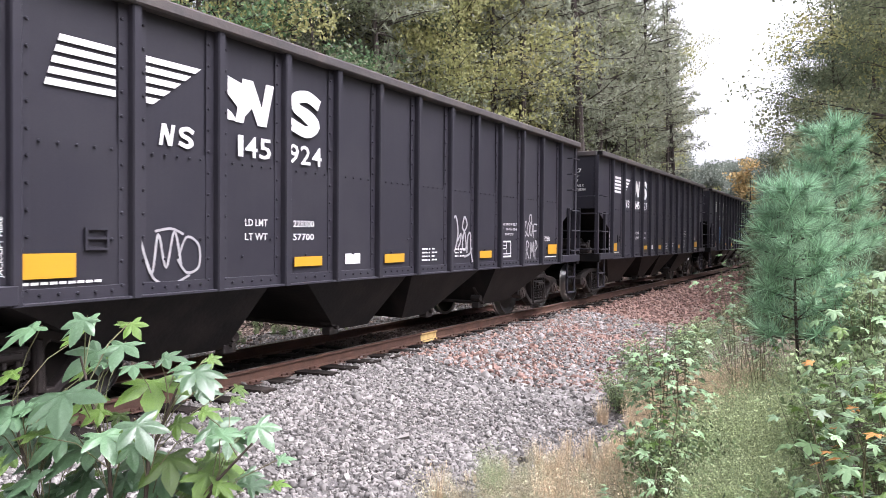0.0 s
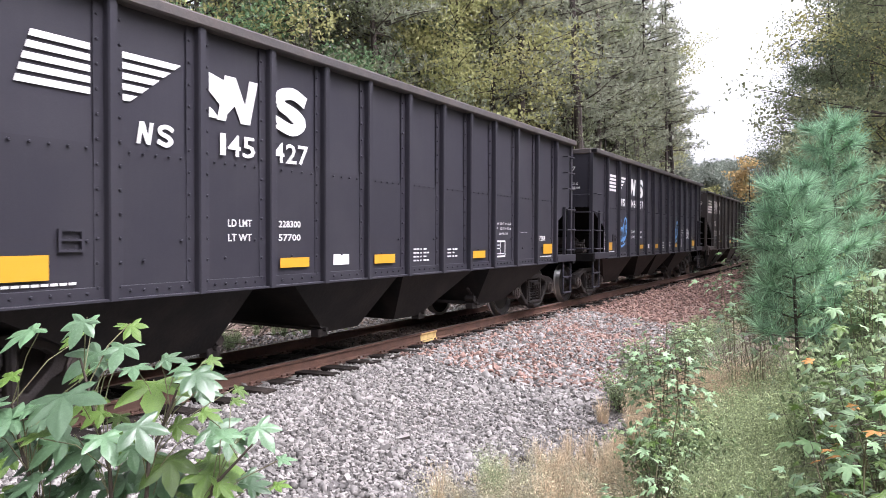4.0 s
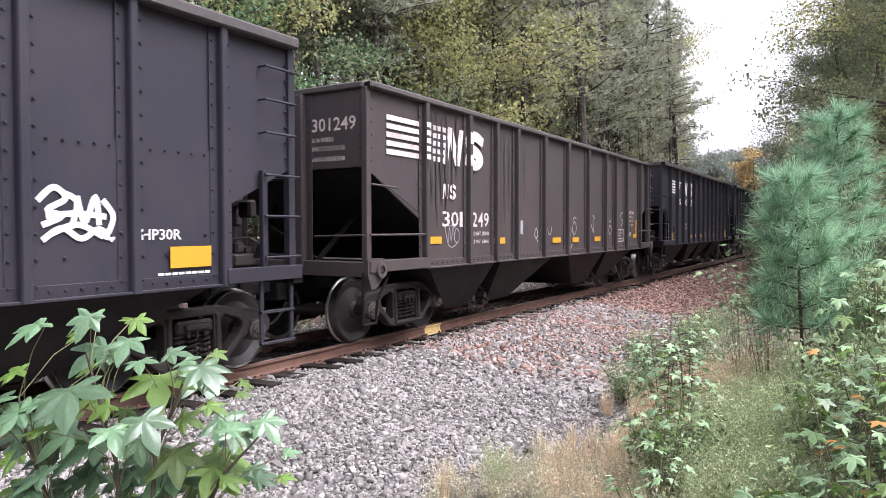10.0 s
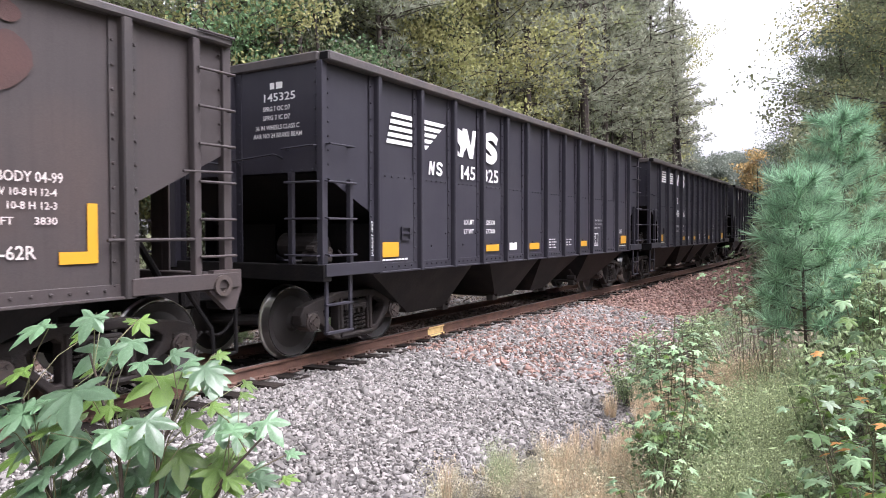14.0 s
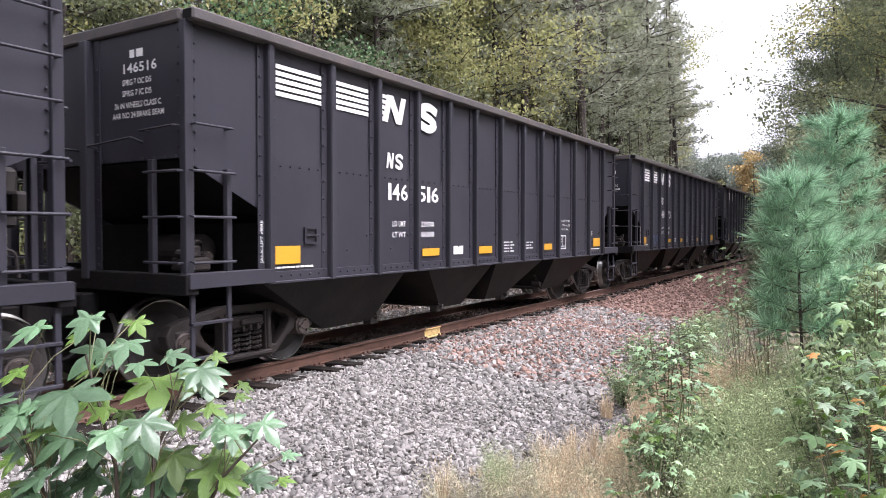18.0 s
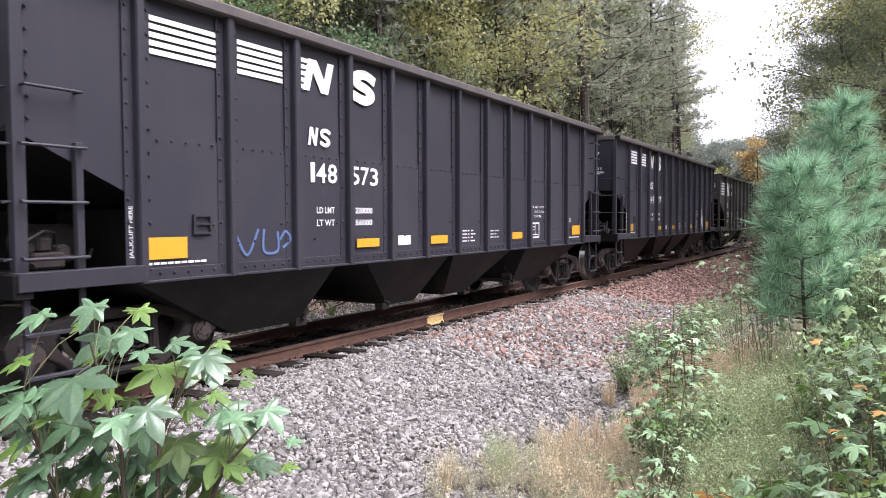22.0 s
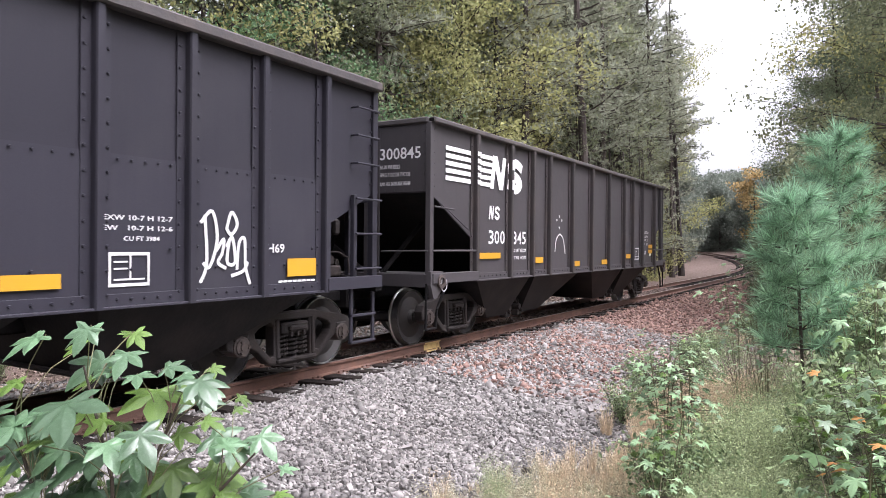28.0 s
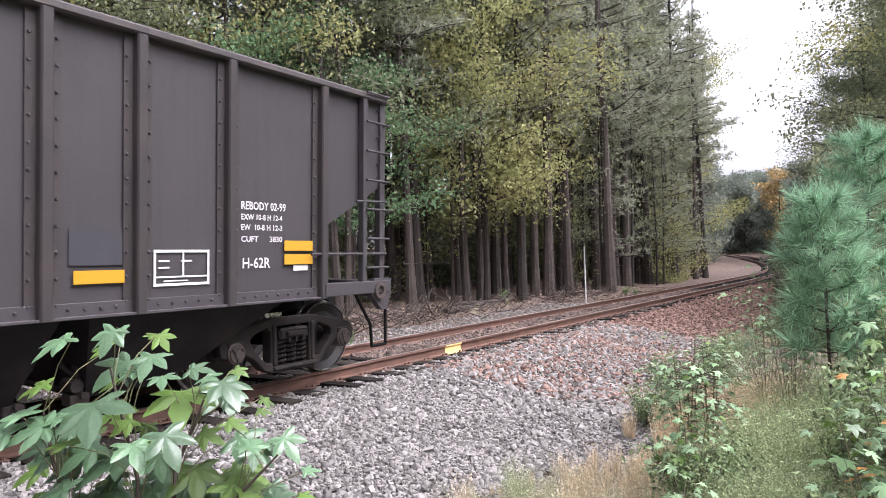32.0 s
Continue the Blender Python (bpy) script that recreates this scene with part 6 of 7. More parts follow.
def gum_sapling(x, y):
    """The young tree with lobed leaves: three stems, leaf stalks and single leaves. Offsets are across the view and up, then the leaf's size and the way it points."""
    rg = random.Random(9)
    base = Vector((x, y, float(ground_height([x], [y])[0])))
    t = tagged(new("sapling"), "young tree with star-shaped green leaves beside the ballast", "sapling")
    t.location = base
    across = Vector((0.515, -0.857, 0.0))      # to the right as seen from the track's shoulder
    away = Vector((0.857, 0.515, 0.0))
    stems = [((0.0, 0.0), (0.01, 0.9), (0.0, 1.40), (-0.06, 1.66)), ((0.0, 0.1), (0.05, 1.0), (0.09, 1.42), (0.16, 1.58)), ((-0.02, 0.1), (-0.10, 1.10), (-0.20, 1.45), (-0.22, 1.56)), ((0.02, 0.3), (0.14, 1.15), (0.24, 1.36), (0.33, 1.45))]
    bm = bmesh.new()
    for st in stems:
        pts = [across * a + Vector((0, 0, b)) for a, b in st]
        for i, (p, q) in enumerate(zip(pts, pts[1:])):
            bar(bm, p, q, 0.0085 - 0.002 * i, 6, 0.0065 - 0.002 * i)
    part("stem", bm, STEM, t).location.z = -0.045
    # the leaves that show most: across, up and size
    shown = [(-0.18, 1.69, 0.114), (-0.09, 1.7, 0.099), (-0.02, 1.71, 0.078), (-0.08, 1.62, 0.12), (-0.19, 1.6, 0.078), (0.01, 1.64, 0.094), (0.06, 1.6, 0.073), 
             (0.14, 1.62, 0.068), (0.21, 1.58, 0.104), (0.15, 1.59, 0.062), (-0.05, 1.55, 0.156), (0.09, 1.55, 0.146), (0.11, 1.48, 0.104), (0.25, 1.51, 0.062), (0.2, 1.53, 0.068)]
    shown += [(-0.18, 1.51, 0.114), (-0.14, 1.53, 0.083), (-0.23, 1.45, 0.094), (-0.18, 1.44, 0.104), (-0.07, 1.41, 0.156), (-0.02, 1.5, 0.073), (0.23, 1.44, 0.114), (0.29, 1.46, 0.068), (0.34, 1.44, 0.083),
              (0.13, 1.37, 0.125), (0.21, 1.35, 0.114), (-0.16, 1.36, 0.099), (0.04, 1.36, 0.114), (-0.18, 1.33, 0.114), (0.09, 1.32, 0.135), (0.31, 1.3, 0.073)]
    shown += [(-0.23, 1.54, 0.083), (0.05, 1.41, 0.078), (0.26, 1.33, 0.083), (-0.27, 1.5, 0.114), (-0.02, 1.31, 0.114), (-0.11, 1.48, 0.083), (-0.24, 1.5, 0.12), (-0.2, 1.47, 0.13), (-0.25, 1.41, 0.12), (-0.13, 1.43, 0.12), (-0.21, 1.37, 0.12), (0.03, 1.46, 0.10)]
    n_first = len(shown)
    behind = [(a + rg.uniform(-0.05, 0.05), b - rg.uniform(0.02, 0.07), c * rg.uniform(0.55, 0.9)) for a, b, c in shown]
    low = [(rg.uniform(-0.40, 0.24), rg.uniform(1.0, 1.34), rg.uniform(0.09, 0.13)) for _ in range(44)]
    for k, (a, up, size) in enumerate(shown + behind + low):
        depth = rg.uniform(-0.10, 0.10) if k < n_first else rg.uniform(0.02, 0.26)
        size *= 1.22
        p = across * a + away * depth + Vector((0, 0, up - 0.47 - base.z))
        broad = size > 0.12
        point = 180 - max(-100, min(100, (a - 0.02) * (350 if broad else 750))) + rg.gauss(0, 22 if broad else 34)        # the way the tip points, round from straight away
        young = rg.random() < (0.30 if k < n_first else 0.5)
        o = new("leaf", LEAF_MESHES[rg.randrange(6) * 4 + (1 if young else 0)])
        o.parent = t
        lie = Matrix.Rotation(radians(-59), 4, "Z") @ Matrix.Rotation(radians(rg.uniform(14, 33) if broad else rg.uniform(10, 34)), 4, "X") @ Matrix.Rotation(radians(rg.uniform(-12, 12)), 4, "Y") @ Matrix.Rotation(radians(-point), 4, "Z") @ Matrix.Rotation(radians(rg.uniform(-18, 6)), 4, "X")
        foot_of_leaf = p - lie.to_3x3() @ Vector((0, 0.24 * size, 0))
        o.matrix_basis = Matrix.Translation(foot_of_leaf) @ lie @ Matrix.Scale(size * 0.60, 4)
        # its stalk
        st = stems[min(range(4), key=lambda i: abs(stems[i][-1][0] - a))]
        along = [(s0[0] + (s1[0] - s0[0]) * j / 8, s0[1] + (s1[1] - s0[1]) * j / 8) for s0, s1 in zip(st, st[1:]) for j in range(9)]
        foot = min(along, key=lambda q: abs(q[1] - (up - 0.09)) + 0.8 * abs(q[0] - a))
        q = across * foot[0] + Vector((0, 0, foot[1] - 0.045))
        if (foot_of_leaf - q).length < 0.42:
            bm = bmesh.new()
            chain(bm, [q, (foot_of_leaf + q) / 2 + Vector((0, 0, 0.022)), foot_of_leaf], 0.0013, 5)
            part("stalk", bm, STALK, t)
    return t


gum_sapling(0.97, -5.68)

def gum_bush(x, y, h, spread, count, size, seed, green=0.35, label="young gum bush with star-shaped leaves among the weeds"):
    """A bushy young tree with lobed leaves on several stems."""
    rg = random.Random(seed)
    t = tagged(new("gum_bush"), label, "bush", "gum bushes among the weeds")
    t.location = (x, y, float(ground_height([x], [y])[0]))
    bm = bmesh.new()
    tips = []
    for k in range(6):
        a = 6.2832 * k / 6 + rg.uniform(-0.4, 0.4)
        top = Vector((math.cos(a) * spread * rg.uniform(0.2, 0.8), math.sin(a) * spread * rg.uniform(0.2, 0.8), h * rg.uniform(0.72, 1.0)))
        mid = Vector((top.x * 0.4, top.y * 0.4, top.z * 0.55))
        chain(bm, [Vector((0, 0, -0.05)), mid, mid.lerp(top, 0.9)], 0.0034, 5)
        tips.append((mid, top))
    part("stem", bm, STALK, t)
    bm = bmesh.new()
    for k in range(count):
        mid, top = tips[k % 6]
        q = mid.lerp(top, rg.uniform(0.1, 0.92))
        a = rg.uniform(0, 6.2832)
        r = rg.uniform(0.06, 0.16) * h / 0.9
        p = q + Vector((math.cos(a) * r, math.sin(a) * r, rg.uniform(-0.02, 0.07)))
        chain(bm, [q, (p + q) / 2 + Vector((0, 0, 0.015)), p], 0.0013, 3)
        o = new("leaf", LEAF_MESHES[rg.randrange(6) * 4 + (3 if green > 0.45 and rg.random() < 0.06 else 1 if rg.random() < green * 0.6 else 2)])
        o.parent = t
        o.matrix_basis = Matrix.Translation(p) @ Matrix.Rotation(a - 1.5708, 4, "Z") @ Matrix.Rotation(radians(rg.uniform(-40, 8)), 4, "X") @ Matrix.Rotation(radians(rg.uniform(-25, 25)), 4, "Y") @ Matrix.Scale(size * rg.uniform(0.65, 1.2) * 0.66, 4)
    tagged(part("stalk", bm, STEM, t), kind="stuff")
    return t


# ---- weeds and grass on the near side ----
def weed_clump(seed, h, spread, stems, leaves, size, mat, label, name="weed", stretch=1.8, fine=False):
    """A bushy weed: thin stems that fan out, with many small leaves along them."""
    rg = random.Random(seed)
    ng = np.random.default_rng(seed)
    t = tagged(new(name), label, "weed", "weeds beside the track")
    bm = bmesh.new()
    pts = []
    for k in range(stems):
        a = rg.uniform(0, 6.2832)
        lean = rg.uniform(0.05, 1.0) * spread / h
        hh = h * rg.uniform(0.55, 1.05)
        p0 = Vector((0.15 * spread * math.cos(a) * rg.random(), 0.15 * spread * math.sin(a) * rg.random(), -0.03))
        prev = p0
        for j in range(1, 5):
            q = p0 + Vector((math.cos(a) * lean, math.sin(a) * lean, 1)) * hh * j / 4 + Vector((rg.gauss(0, 0.02), rg.gauss(0, 0.02), -0.06 * lean * (j / 4) ** 2))
            bar(bm, prev, q, (0.0016 if fine else 0.003) * (1.2 - j / 5), 3 if fine else 4)
            if j > 1:
                for _ in range(5):
                    pts.append(tuple(prev.lerp(q, rg.random()) + Vector((rg.gauss(0, 0.05), rg.gauss(0, 0.05), rg.gauss(0, 0.04)))))
            prev = q
    part("stem", bm, mat if fine else STEM, t)
    c = np.repeat(np.array(pts), max(1, leaves // len(pts)), 0)
    c = c + ng.normal(size=c.shape) * 0.045
    if fine:
        v, f = leaf_cloud(c, size * 0.50, stretch, -0.3, ng, 0.3)
    else:
        v, f = leaf_cloud(c, size, stretch, 0.1, ng, 0.9)
    cloud_part("foliage", v, f, mat, t)
    return t


def wisp_clump(seed, h, spread, count, mat, label, width=0.003, heads=None, bend=0.5):
    """A tussock of blades."""
    ng = np.random.default_rng(seed)
    t = tagged(new("grass_tuft"), label, "grass", "weeds beside the track", kind="stuff")
    a = ng.uniform(0, 6.2832, count)
    r0 = spread * 0.35 * np.sqrt(ng.uniform(0, 1, count))
    hh = h * ng.uniform(0.45, 1.05, count)
    out = ng.uniform(0.1, 1.0, count) * spread
    dx, dy = np.cos(a), np.sin(a)
    w = width * ng.uniform(0.7, 1.3, count)
    vs = []
    for fr, wd in ((0.0, 1.0), (0.5, 0.8), (1.0, 0.15)):
        rr = r0 + out * fr ** (1 + bend)
        x, y, z = dx * rr, dy * rr, hh * fr - 0.02
        vs.append(np.stack([x - dy * w * wd, y + dx * w * wd, z], 1))
        vs.append(np.stack([x + dy * w * wd, y - dx * w * wd, z], 1))
    v = np.stack(vs, 1).reshape(-1, 3)
    i = 6 * np.arange(count)[:, None]
    f = np.concatenate([i + np.array([0, 1, 3, 2]), i + np.array([2, 3, 5, 4])], 0)
    cloud_part("tuft", v, f, mat, t)
    if heads:
        tip = np.stack([dx * (r0 + out), dy * (r0 + out), hh - 0.02], 1)[:: 3]
        c = np.repeat(tip, 7, 0) + ng.normal(size=(len(tip) * 7, 3)) * np.array([0.012, 0.012, 0.05])
        v, f = leaf_cloud(c, 0.018, 2.2, 0, ng)
        cloud_part("seed_head", v, f, heads, t)
    return t


N = {"leafy": weed_clump(61, 0.85, 0.42, 30, 2000, 0.024, WEED, "leafy green weed with small oval leaves", "weed", 2.0),
     "broad": weed_clump(62, 0.80, 0.45, 24, 1300, 0.034, WEED, "green bramble with broad leaves", "bramble", 1.6),
     "tall": weed_clump(67, 1.55, 0.5, 40, 3400, 0.026, WEED, "tall leafy green weed with small leaves", "weed", 2.2),
     "fennel": weed_clump(64, 1.0, 0.38, 60, 4800, 0.020, WEEDFINE, "feathery fine-leaved green weed", "weed", 2.4, True),
     "brown": weed_clump(65, 0.75, 0.36, 24, 800, 0.032, DRYWEED, "dry brown twiggy weed", "weed", 2.4, True),
     "straw": wisp_clump(71, 1.0, 0.24, 120, STRAW, "tuft of tall dry straw-coloured grass", 0.0044, STRAW, 0.8),
     "grass": wisp_clump(72, 0.60, 0.30, 300, WEED, "tuft of long green grass", 0.0026),
     "brush": wisp_clump(73, 0.6, 0.5, 160, DRYBRUSH, "dry grey brush", 0.003)}
NUSED = set()


def sow(key, x, y, scale=1.0, rg=random.Random(15)):
    z = float(ground_height([x], [y])[0])
    m = Matrix.Translation((x, y, z)) @ Matrix.Rotation(rg.uniform(0, 6.28), 4, "Z") @ Matrix.Scale(scale, 4)
    if key not in NUSED:
        NUSED.add(key)
        N[key].matrix_basis = m
        return N[key]
    return copy_thing(N[key], m)


rng = random.Random(77)


def view_spot(px, depth):
    """A spot on the ground that lies in this direction from the camera, at that depth; px runs from -1 to 1 across the view."""
    c, s = math.cos(radians(59)), math.sin(radians(59))
    w = px * math.tan(radians(32.5)) * depth
    return EYE[0] + s * depth + c * w, EYE[1] + c * depth - s * w


# patches by direction and distance: kind, the stretch across the view, the stretch of depth, how many, smallest and largest
for k, p0, p1, d0, d1, n, s0, s1 in (
        ("brown", -0.06, 0.22, 4.4, 5.6, 20, 0.45, 0.75), ("straw", -0.04, 0.16, 4.9, 6.0, 7, 0.30, 0.5), ("brown", 0.08, 0.38, 4.6, 6.2, 14, 0.6, 0.9), ("fennel", 0.04, 0.38, 4.5, 5.8, 6, 0.35, 0.6), ("straw", 0.20, 0.42, 4.0, 5.0, 9, 0.7, 1.0), ("brown", 0.18, 0.42, 3.6, 4.6, 10, 0.6, 0.9),
        ("straw", 0.20, 0.40, 4.6, 6.2, 24, 0.70, 1.0), ("brown", 0.12, 0.5, 4.2, 5.2, 14, 0.8, 1.1), ("grass", 0.4, 0.5, 4.2, 5.0, 2, 0.6, 0.8), ("straw", 0.34, 0.62, 5.6, 7.6, 14, 0.8, 1.1),
        ("fennel", 0.70, 0.96, 4.9, 5.5, 16, 1.65, 1.9), ("straw", 0.42, 0.62, 5.2, 7.5, 30, 1.0, 1.35), ("straw", 0.30, 0.46, 3.8, 4.6, 6, 0.8, 1.05), ("leafy", 0.46, 0.60, 4.0, 5.0, 2, 0.8, 1.1), ("brown", 0.36, 0.6, 3.8, 5.0, 9, 0.9, 1.2),
        ("straw", 0.55, 0.73, 5.4, 6.6, 20, 1.45, 1.7), ("straw", 0.46, 0.74, 6.4, 9.2, 36, 1.1, 1.45), ("brush", 0.62, 0.82, 7.4, 8.8, 7, 0.9, 1.4),
        ("fennel", 0.60, 0.86, 4.5, 5.4, 34, 1.45, 1.8), ("fennel", 0.54, 0.84, 3.5, 4.3, 13, 1.2, 1.5), ("brown", 0.50, 0.9, 3.4, 5.4, 8, 1.0, 1.3),
        ("fennel", 0.66, 1.06, 5.4, 8.0, 24, 1.25, 1.6), ("tall", 0.88, 1.06, 4.8, 6.4, 4, 0.95, 1.1), ("fennel", 0.72, 0.98, 3.7, 4.4, 14, 1.15, 1.4), 
        ("brown", 0.40, 0.66, 2.9, 3.7, 8, 0.7, 0.95), ("fennel", 0.45, 0.74, 2.9, 3.7, 7, 0.9, 1.1), ("broad", 0.70, 1.04, 2.7, 3.5, 6, 0.8, 1.1), ("tall", 0.84, 1.06, 3.6, 4.6, 7, 0.72, 0.86)):
    for i in range(n):
        x, y = view_spot(p0 + (p1 - p0) * (i + rng.random()) / n, rng.uniform(d0, d1))
        sow(k, x, y, rng.uniform(s0, s1))
# gum bushes with star-shaped leaves
for i, (px, d, h, r, n, size, green) in enumerate(((0.48, 5.0, 1.42, 0.25, 190, 0.064, 0.1), (0.53, 5.0, 1.28, 0.22, 130, 0.062, 0.1), (0.48, 4.2, 0.95, 0.24, 70, 0.070, 0.3), (0.44, 3.5, 0.66, 0.25, 50, 0.070, 0.3),
                                                    (0.96, 3.4, 1.36, 0.34, 130, 0.075, 0.5), (0.90, 3.1, 1.08, 0.30, 100, 0.072, 0.5), (1.02, 3.0, 1.28, 0.3, 100, 0.078, 0.55), (0.76, 2.8, 0.82, 0.28, 50, 0.105, 0.55), (0.92, 2.7, 0.92, 0.28, 60, 0.11, 0.5), (0.96, 5.0, 1.72, 0.3, 50, 0.115, 0.4),
                                                    (0.62, 2.8, 0.75, 0.26, 40, 0.10, 0.5), (0.655, 6.6, 1.72, 0.30, 90, 0.065, 0.05), (0.71, 6.0, 1.55, 0.30, 80, 0.062, 0.1))):
    x, y = view_spot(px, d)
    gum_bush(x, y, h, r, n, size, 300 + i, green)
# the strip that runs on beside the track
for k in range(120):
    x = rng.uniform(6.0, 30)
    y0 = -4.7 + 0.03 * (x - 6)
    y = y0 - abs(rng.gauss(0, 0.9))
    if y < -7.17 + x * 0.02 - 1.5:
        continue
    kind = rng.choice(["straw", "straw", "leafy", "fennel", "brown", "grass", "brush", "leafy"])
    sow(kind, x, y, rng.uniform(0.55, 1.0) * (1.0 if y < -5 else 0.8))
for k in range(40):
    x = rng.uniform(30, 75)
    p, th = track(x, -6.0 - abs(rng.gauss(0, 1.2)))
    sow(rng.choice(["leafy", "straw", "fennel", "brown"]), p.x, p.y, rng.uniform(0.9, 1.5))


def plumes(shoots, count, length, width, rg):
    """Long needles that burst from the ends of shoots: each shoot is a base, a way and a reach."""
    c, d = [], []
    for base, way, reach in shoots:
        for m in range(count):
            f = m / count
            c.append(tuple(base + way * reach * f))
            d.append(tuple(way * (0.35 + 0.75 * f)))
    return needle_tufts(c, d, 1, length, width, 0.62, rg)


def young_pine(x, y, h, low, spread, tiers, seed, needle=0.19, count=105):
    """A young pine with long fresh needles in plumes at the ends of upturned shoots."""
    rg = random.Random(seed)
    ng = np.random.default_rng(seed)
    t = tagged(new("young_pine"), "young pine with long blue-green needles in plumes", "pine tree", "young pines among the weeds")
    t.location = (x, y, float(ground_height([x], [y])[0]))
    bm = bmesh.new()
    top = Vector((rg.uniform(-0.05, 0.05), rg.uniform(-0.05, 0.05), h - 0.2))
    mid = Vector((0.03, 0.02, h * 0.5))
    chain(bm, [Vector((0, 0, -0.05)), mid, top], 0.013, 7)
    shoots = [(top - Vector((0, 0, 0.12)), Vector((0, 0, 1)), 0.26)]
    for k in range(tiers):
        f = low + (0.97 - low) * k / max(1, tiers - 1)
        z = f * (h - 0.2)
        p = mid * (z / mid.z) if z < mid.z else mid.lerp(top, (z - mid.z) / (top.z - mid.z))
        for j in range(5):
            a = 6.2832 * j / 5 + k * 0.75 + rg.uniform(-0.35, 0.35)
            reach = spread * (1.0 - 0.68 * (f - low) / (1 - low)) * rg.uniform(0.6, 1.1)
            e = p + Vector((math.cos(a) * reach, math.sin(a) * reach, reach * rg.uniform(0.15, 0.5)))
            bar(bm, p, e, 0.006, 5, 0.004)
            way = Vector((math.cos(a) * 0.8, math.sin(a) * 0.8, rg.uniform(0.35, 0.9))).normalized()
            shoots.append((e - way * 0.04, way, 0.16))
            shoots.append((p.lerp(e, 0.45), way, 0.16))
    part("trunk", bm, STEM, t)
    v, f = plumes(shoots, count, needle, 0.0036, ng)
    cloud_part("foliage", v, f, YOUNGPINE, t)
    return t


for px, d, h, low, r, tiers, seed in ((0.80, 5.6, 2.45, 0.47, 0.36, 8, 19), (0.90, 6.8, 3.05, 0.55, 0.42, 7, 23), (0.87, 6.2, 1.85, 0.62, 0.32, 3, 31)):
    x, y = view_spot(px, d)
    young_pine(x, y, h, low, r, tiers, seed)

# undergrowth beyond the young pines
for px, d, k, sc in ((0.98, 11, "SD", 0.42), (0.80, 14, "SD", 0.40), (0.90, 14, "SM", 0.30),
                     (0.76, 17, "SD", 0.5), (0.84, 16, "SM", 0.42), (0.93, 16, "SM", 0.6), (0.76, 23, "SD", 0.6), (0.83, 22, "SM", 0.6), (0.76, 31, "SD", 0.8), (0.82, 30, "SM", 0.8)):
    x, y = view_spot(px, d)
    plant(k, x, y, sc)

# ---- small things along the far side ----
def marker_post(x, y):
    t = tagged(new("marker_post"), "slender white metal marker post beside the track", "post")
    t.location = (x, y, float(ground_height([x], [y])[0]))
    t.rotation_euler = (0.0, radians(-2.0), 0.3)
    bm = bmesh.new()
    box(bm, -0.07, 0.07, -0.02, 0.02, -0.2, 2.3, 0.006)
    part("shaft", bm, POST, t)
    bm = bmesh.new()
    box(bm, -0.075, 0.075, -0.032, -0.021, 2.0, 2.33, 0.004)
    part("plate", bm, CAP, t, "dull grey plate at the top")


marker_post(26.2, 3.1)


def brush_pile(x, y, n, spread, seed, label="pile of dead grey-brown branches"):
    rg = random.Random(seed)
    t = tagged(new("brush_pile"), label, "brush", kind="stuff")
    t.location = (x, y, float(ground_height([x], [y])[0]))
    bm = bmesh.new()
    for k in range(n):
        a = rg.uniform(0, 6.28)
        p = Vector((rg.gauss(0, spread), rg.gauss(0, spread * 0.5), rg.uniform(0.0, 0.25)))
        limb(bm, rg, p, (math.cos(a), math.sin(a), rg.uniform(-0.1, 0.7)), rg.uniform(0.4, 1.4), rg.uniform(0.006, 0.016), 3)
    part("brushwood", bm, STEM, t)


brush_pile(14.5, 4.6, 130, 1.6, 3)
brush_pile(19.0, 4.9, 90, 1.4, 4)
brush_pile(27.5, 4.6, 120, 1.6, 5)
brush_pile(10.0, 4.8, 80, 1.8, 6)


def log(x, y, turn, length, r, seed):
    rg = random.Random(seed)
    t = tagged(new("fallen_log"), "weathered fallen log on the leaf litter", "log")
    t.location = (x, y, float(ground_height([x], [y])[0]) + r * 0.8)
    t.rotation_euler = (0, 0, radians(turn))
    bm = bmesh.new()
    pts = [Vector((length * (k / 5 - 0.5), rg.gauss(0, 0.04), rg.gauss(0, 0.02))) for k in range(6)]
    chain(bm, pts, r, 9)
    part("trunk", bm, BARK, t)


def tie_stub(x, y):
    t = tagged(new("tie_stub"), "short dark stub of an old wooden tie standing in the litter", "stub")
    t.location = (x, y, float(ground_height([x], [y])[0]))
    bm = bmesh.new()
    box(bm, -0.13, 0.13, -0.10, 0.10, -0.1, 0.24, 0.02)
    part("block", bm, TIE, t)


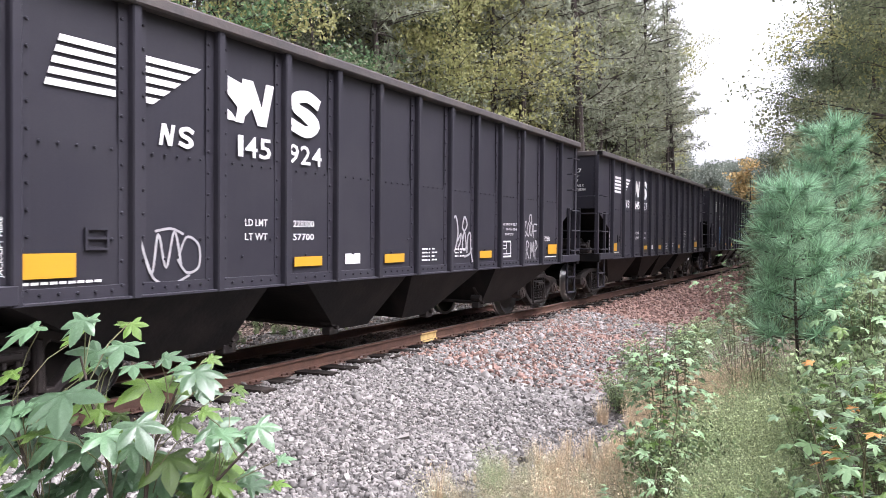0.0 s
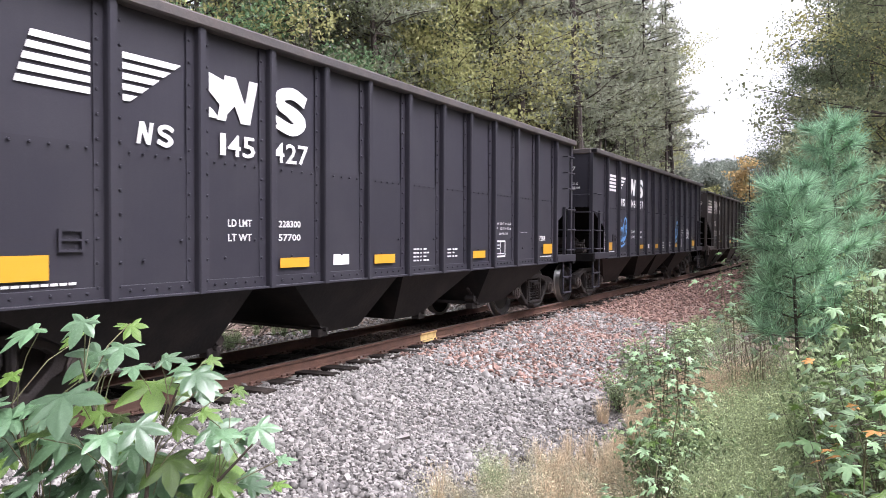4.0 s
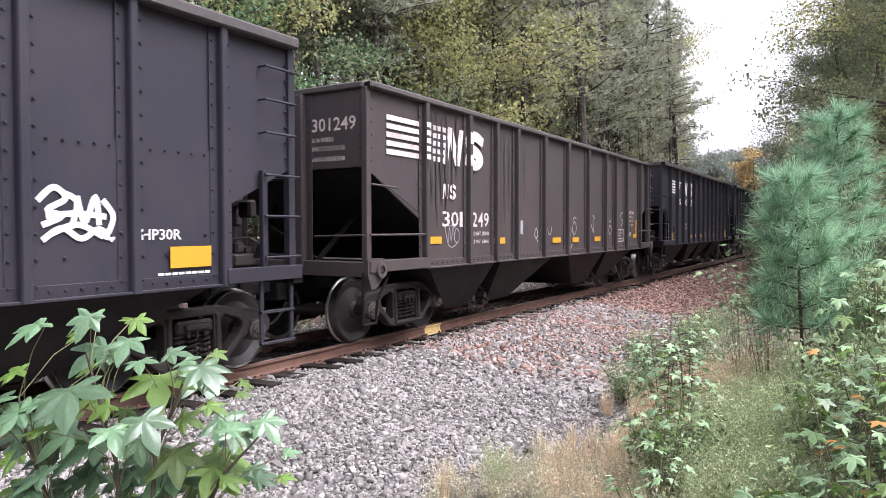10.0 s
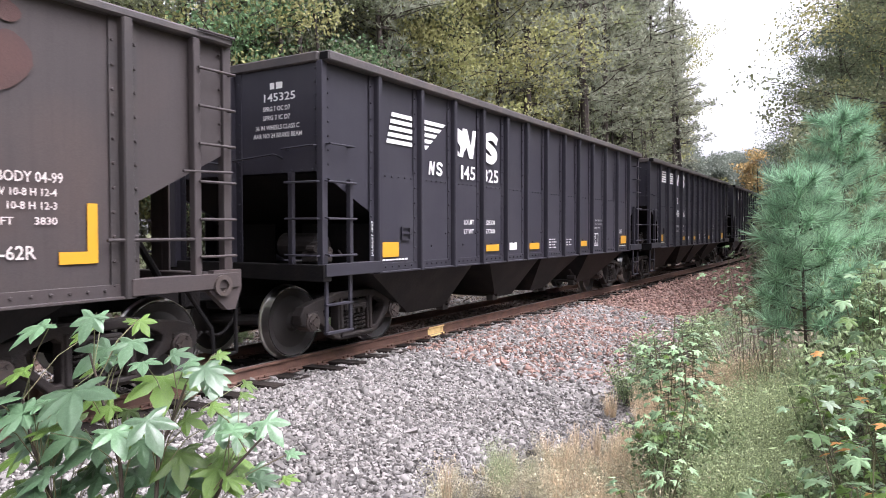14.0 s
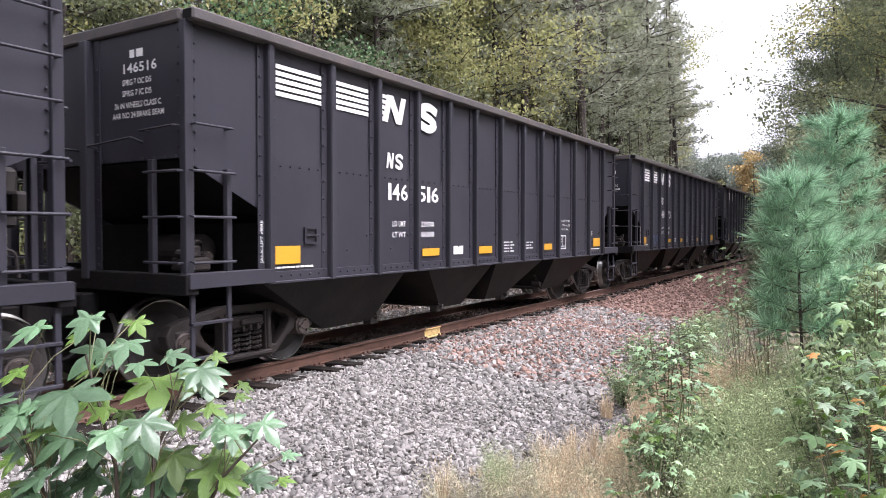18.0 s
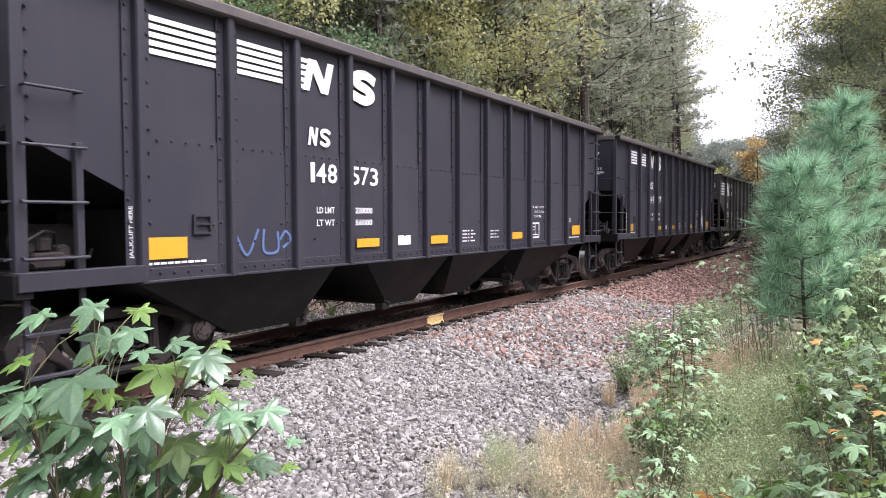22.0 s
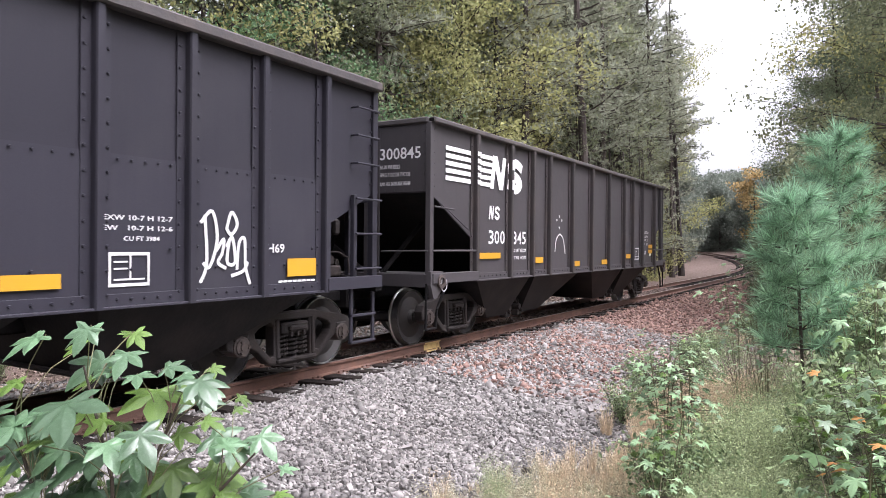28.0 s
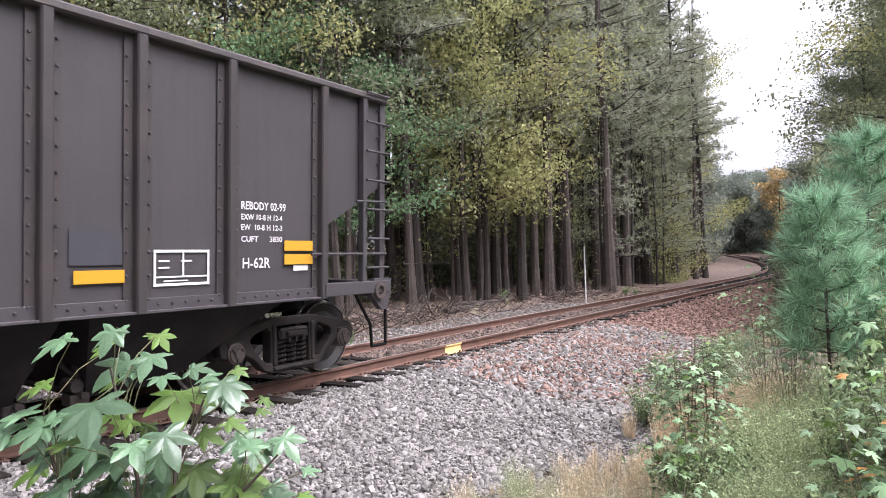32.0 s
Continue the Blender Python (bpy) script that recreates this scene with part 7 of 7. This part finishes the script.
tie_stub(8.9, 3.7)
log(21.5, 5.8, 12, 4.0, 0.10, 1)
log(24.0, 6.5, -18, 3.0, 0.08, 2)
for k in range(34):
    x = rng.uniform(4, 34)
    p, th = track(x, float(np.interp(x, [4, 20, 34], [6.0, 5.0, 3.6])) + rng.uniform(-1.2, 2.5))
    sow(rng.choice(["brush", "brown", "leafy", "straw", "brush"]), p.x, p.y, rng.uniform(0.5, 0.9))

for k in range(26):
    sow(rng.choice(["grass", "leafy", "fennel", "grass"]), rng.uniform(8.8, 13.5), rng.uniform(3.1, 5.0), rng.uniform(0.35, 0.6))
# ---- what moves: the cars along the track, and their wheels ----
SPEED_T = [0, 2, 3.5, 5.5, 8, 11, 14.5, 16.5, 19, 22, 24, 26.5, 28.5, 30.5, 32]
SPEED_V = [3.63, 3.77, 3.83, 3.89, 3.98, 4.03, 4.10, 4.09, 4.14, 4.00, 3.96, 3.80, 3.91, 3.92, 3.78]
_t = np.linspace(0, 32, 641)
_v = np.interp(_t, SPEED_T, SPEED_V)
_gone = np.concatenate([[0], np.cumsum((_v[1:] + _v[:-1]) / 2 * 0.05)])


# small surges of the train as it runs
SURGE_T = [0, 1, 2, 3, 7, 8, 9, 11, 12, 14, 17, 19, 20, 21, 22, 24, 30, 31, 32]
SURGE_D = [0, 0, 0.03, 0, 0, -0.04, 0, 0, 0.04, 0.07, 0.08, -0.05, 0, 0, 0.03, 0, 0, 0.03, 0.03]


def gone(t):
    return float(np.interp(t, _t, _gone) + np.interp(t, SURGE_T, SURGE_D))


def car_pose(u0, kind, t):
    """The car's pose: both truck centres on the line of the track."""
    s = u0 - gone(t)
    p, _ = track(s + kind["truck"])
    q, _ = track(s + kind["length"] - kind["truck"])
    d = q - p
    yaw = math.atan2(d.y, d.x)
    pitch = -math.atan2(d.z, math.hypot(d.x, d.y))
    m = Matrix.Translation(p) @ Euler((0, pitch, yaw)).to_matrix().to_4x4()
    return m @ Matrix.Translation((-kind["truck"], 0, 0))


def motions():
    for u0, kind, car, sets in CARS:
        walk(car, [(k * 0.5, car_pose(u0, kind, k * 0.5)) for k in range(65)])
        for w, dx in sets:
            walk(w, [(t, Matrix.Translation((dx, 0, 0.46)) @ Matrix.Rotation(-gone(t) / 0.458, 4, "Y")) for t in [min(32.0, k * 0.16) for k in range(201)]])


motions()
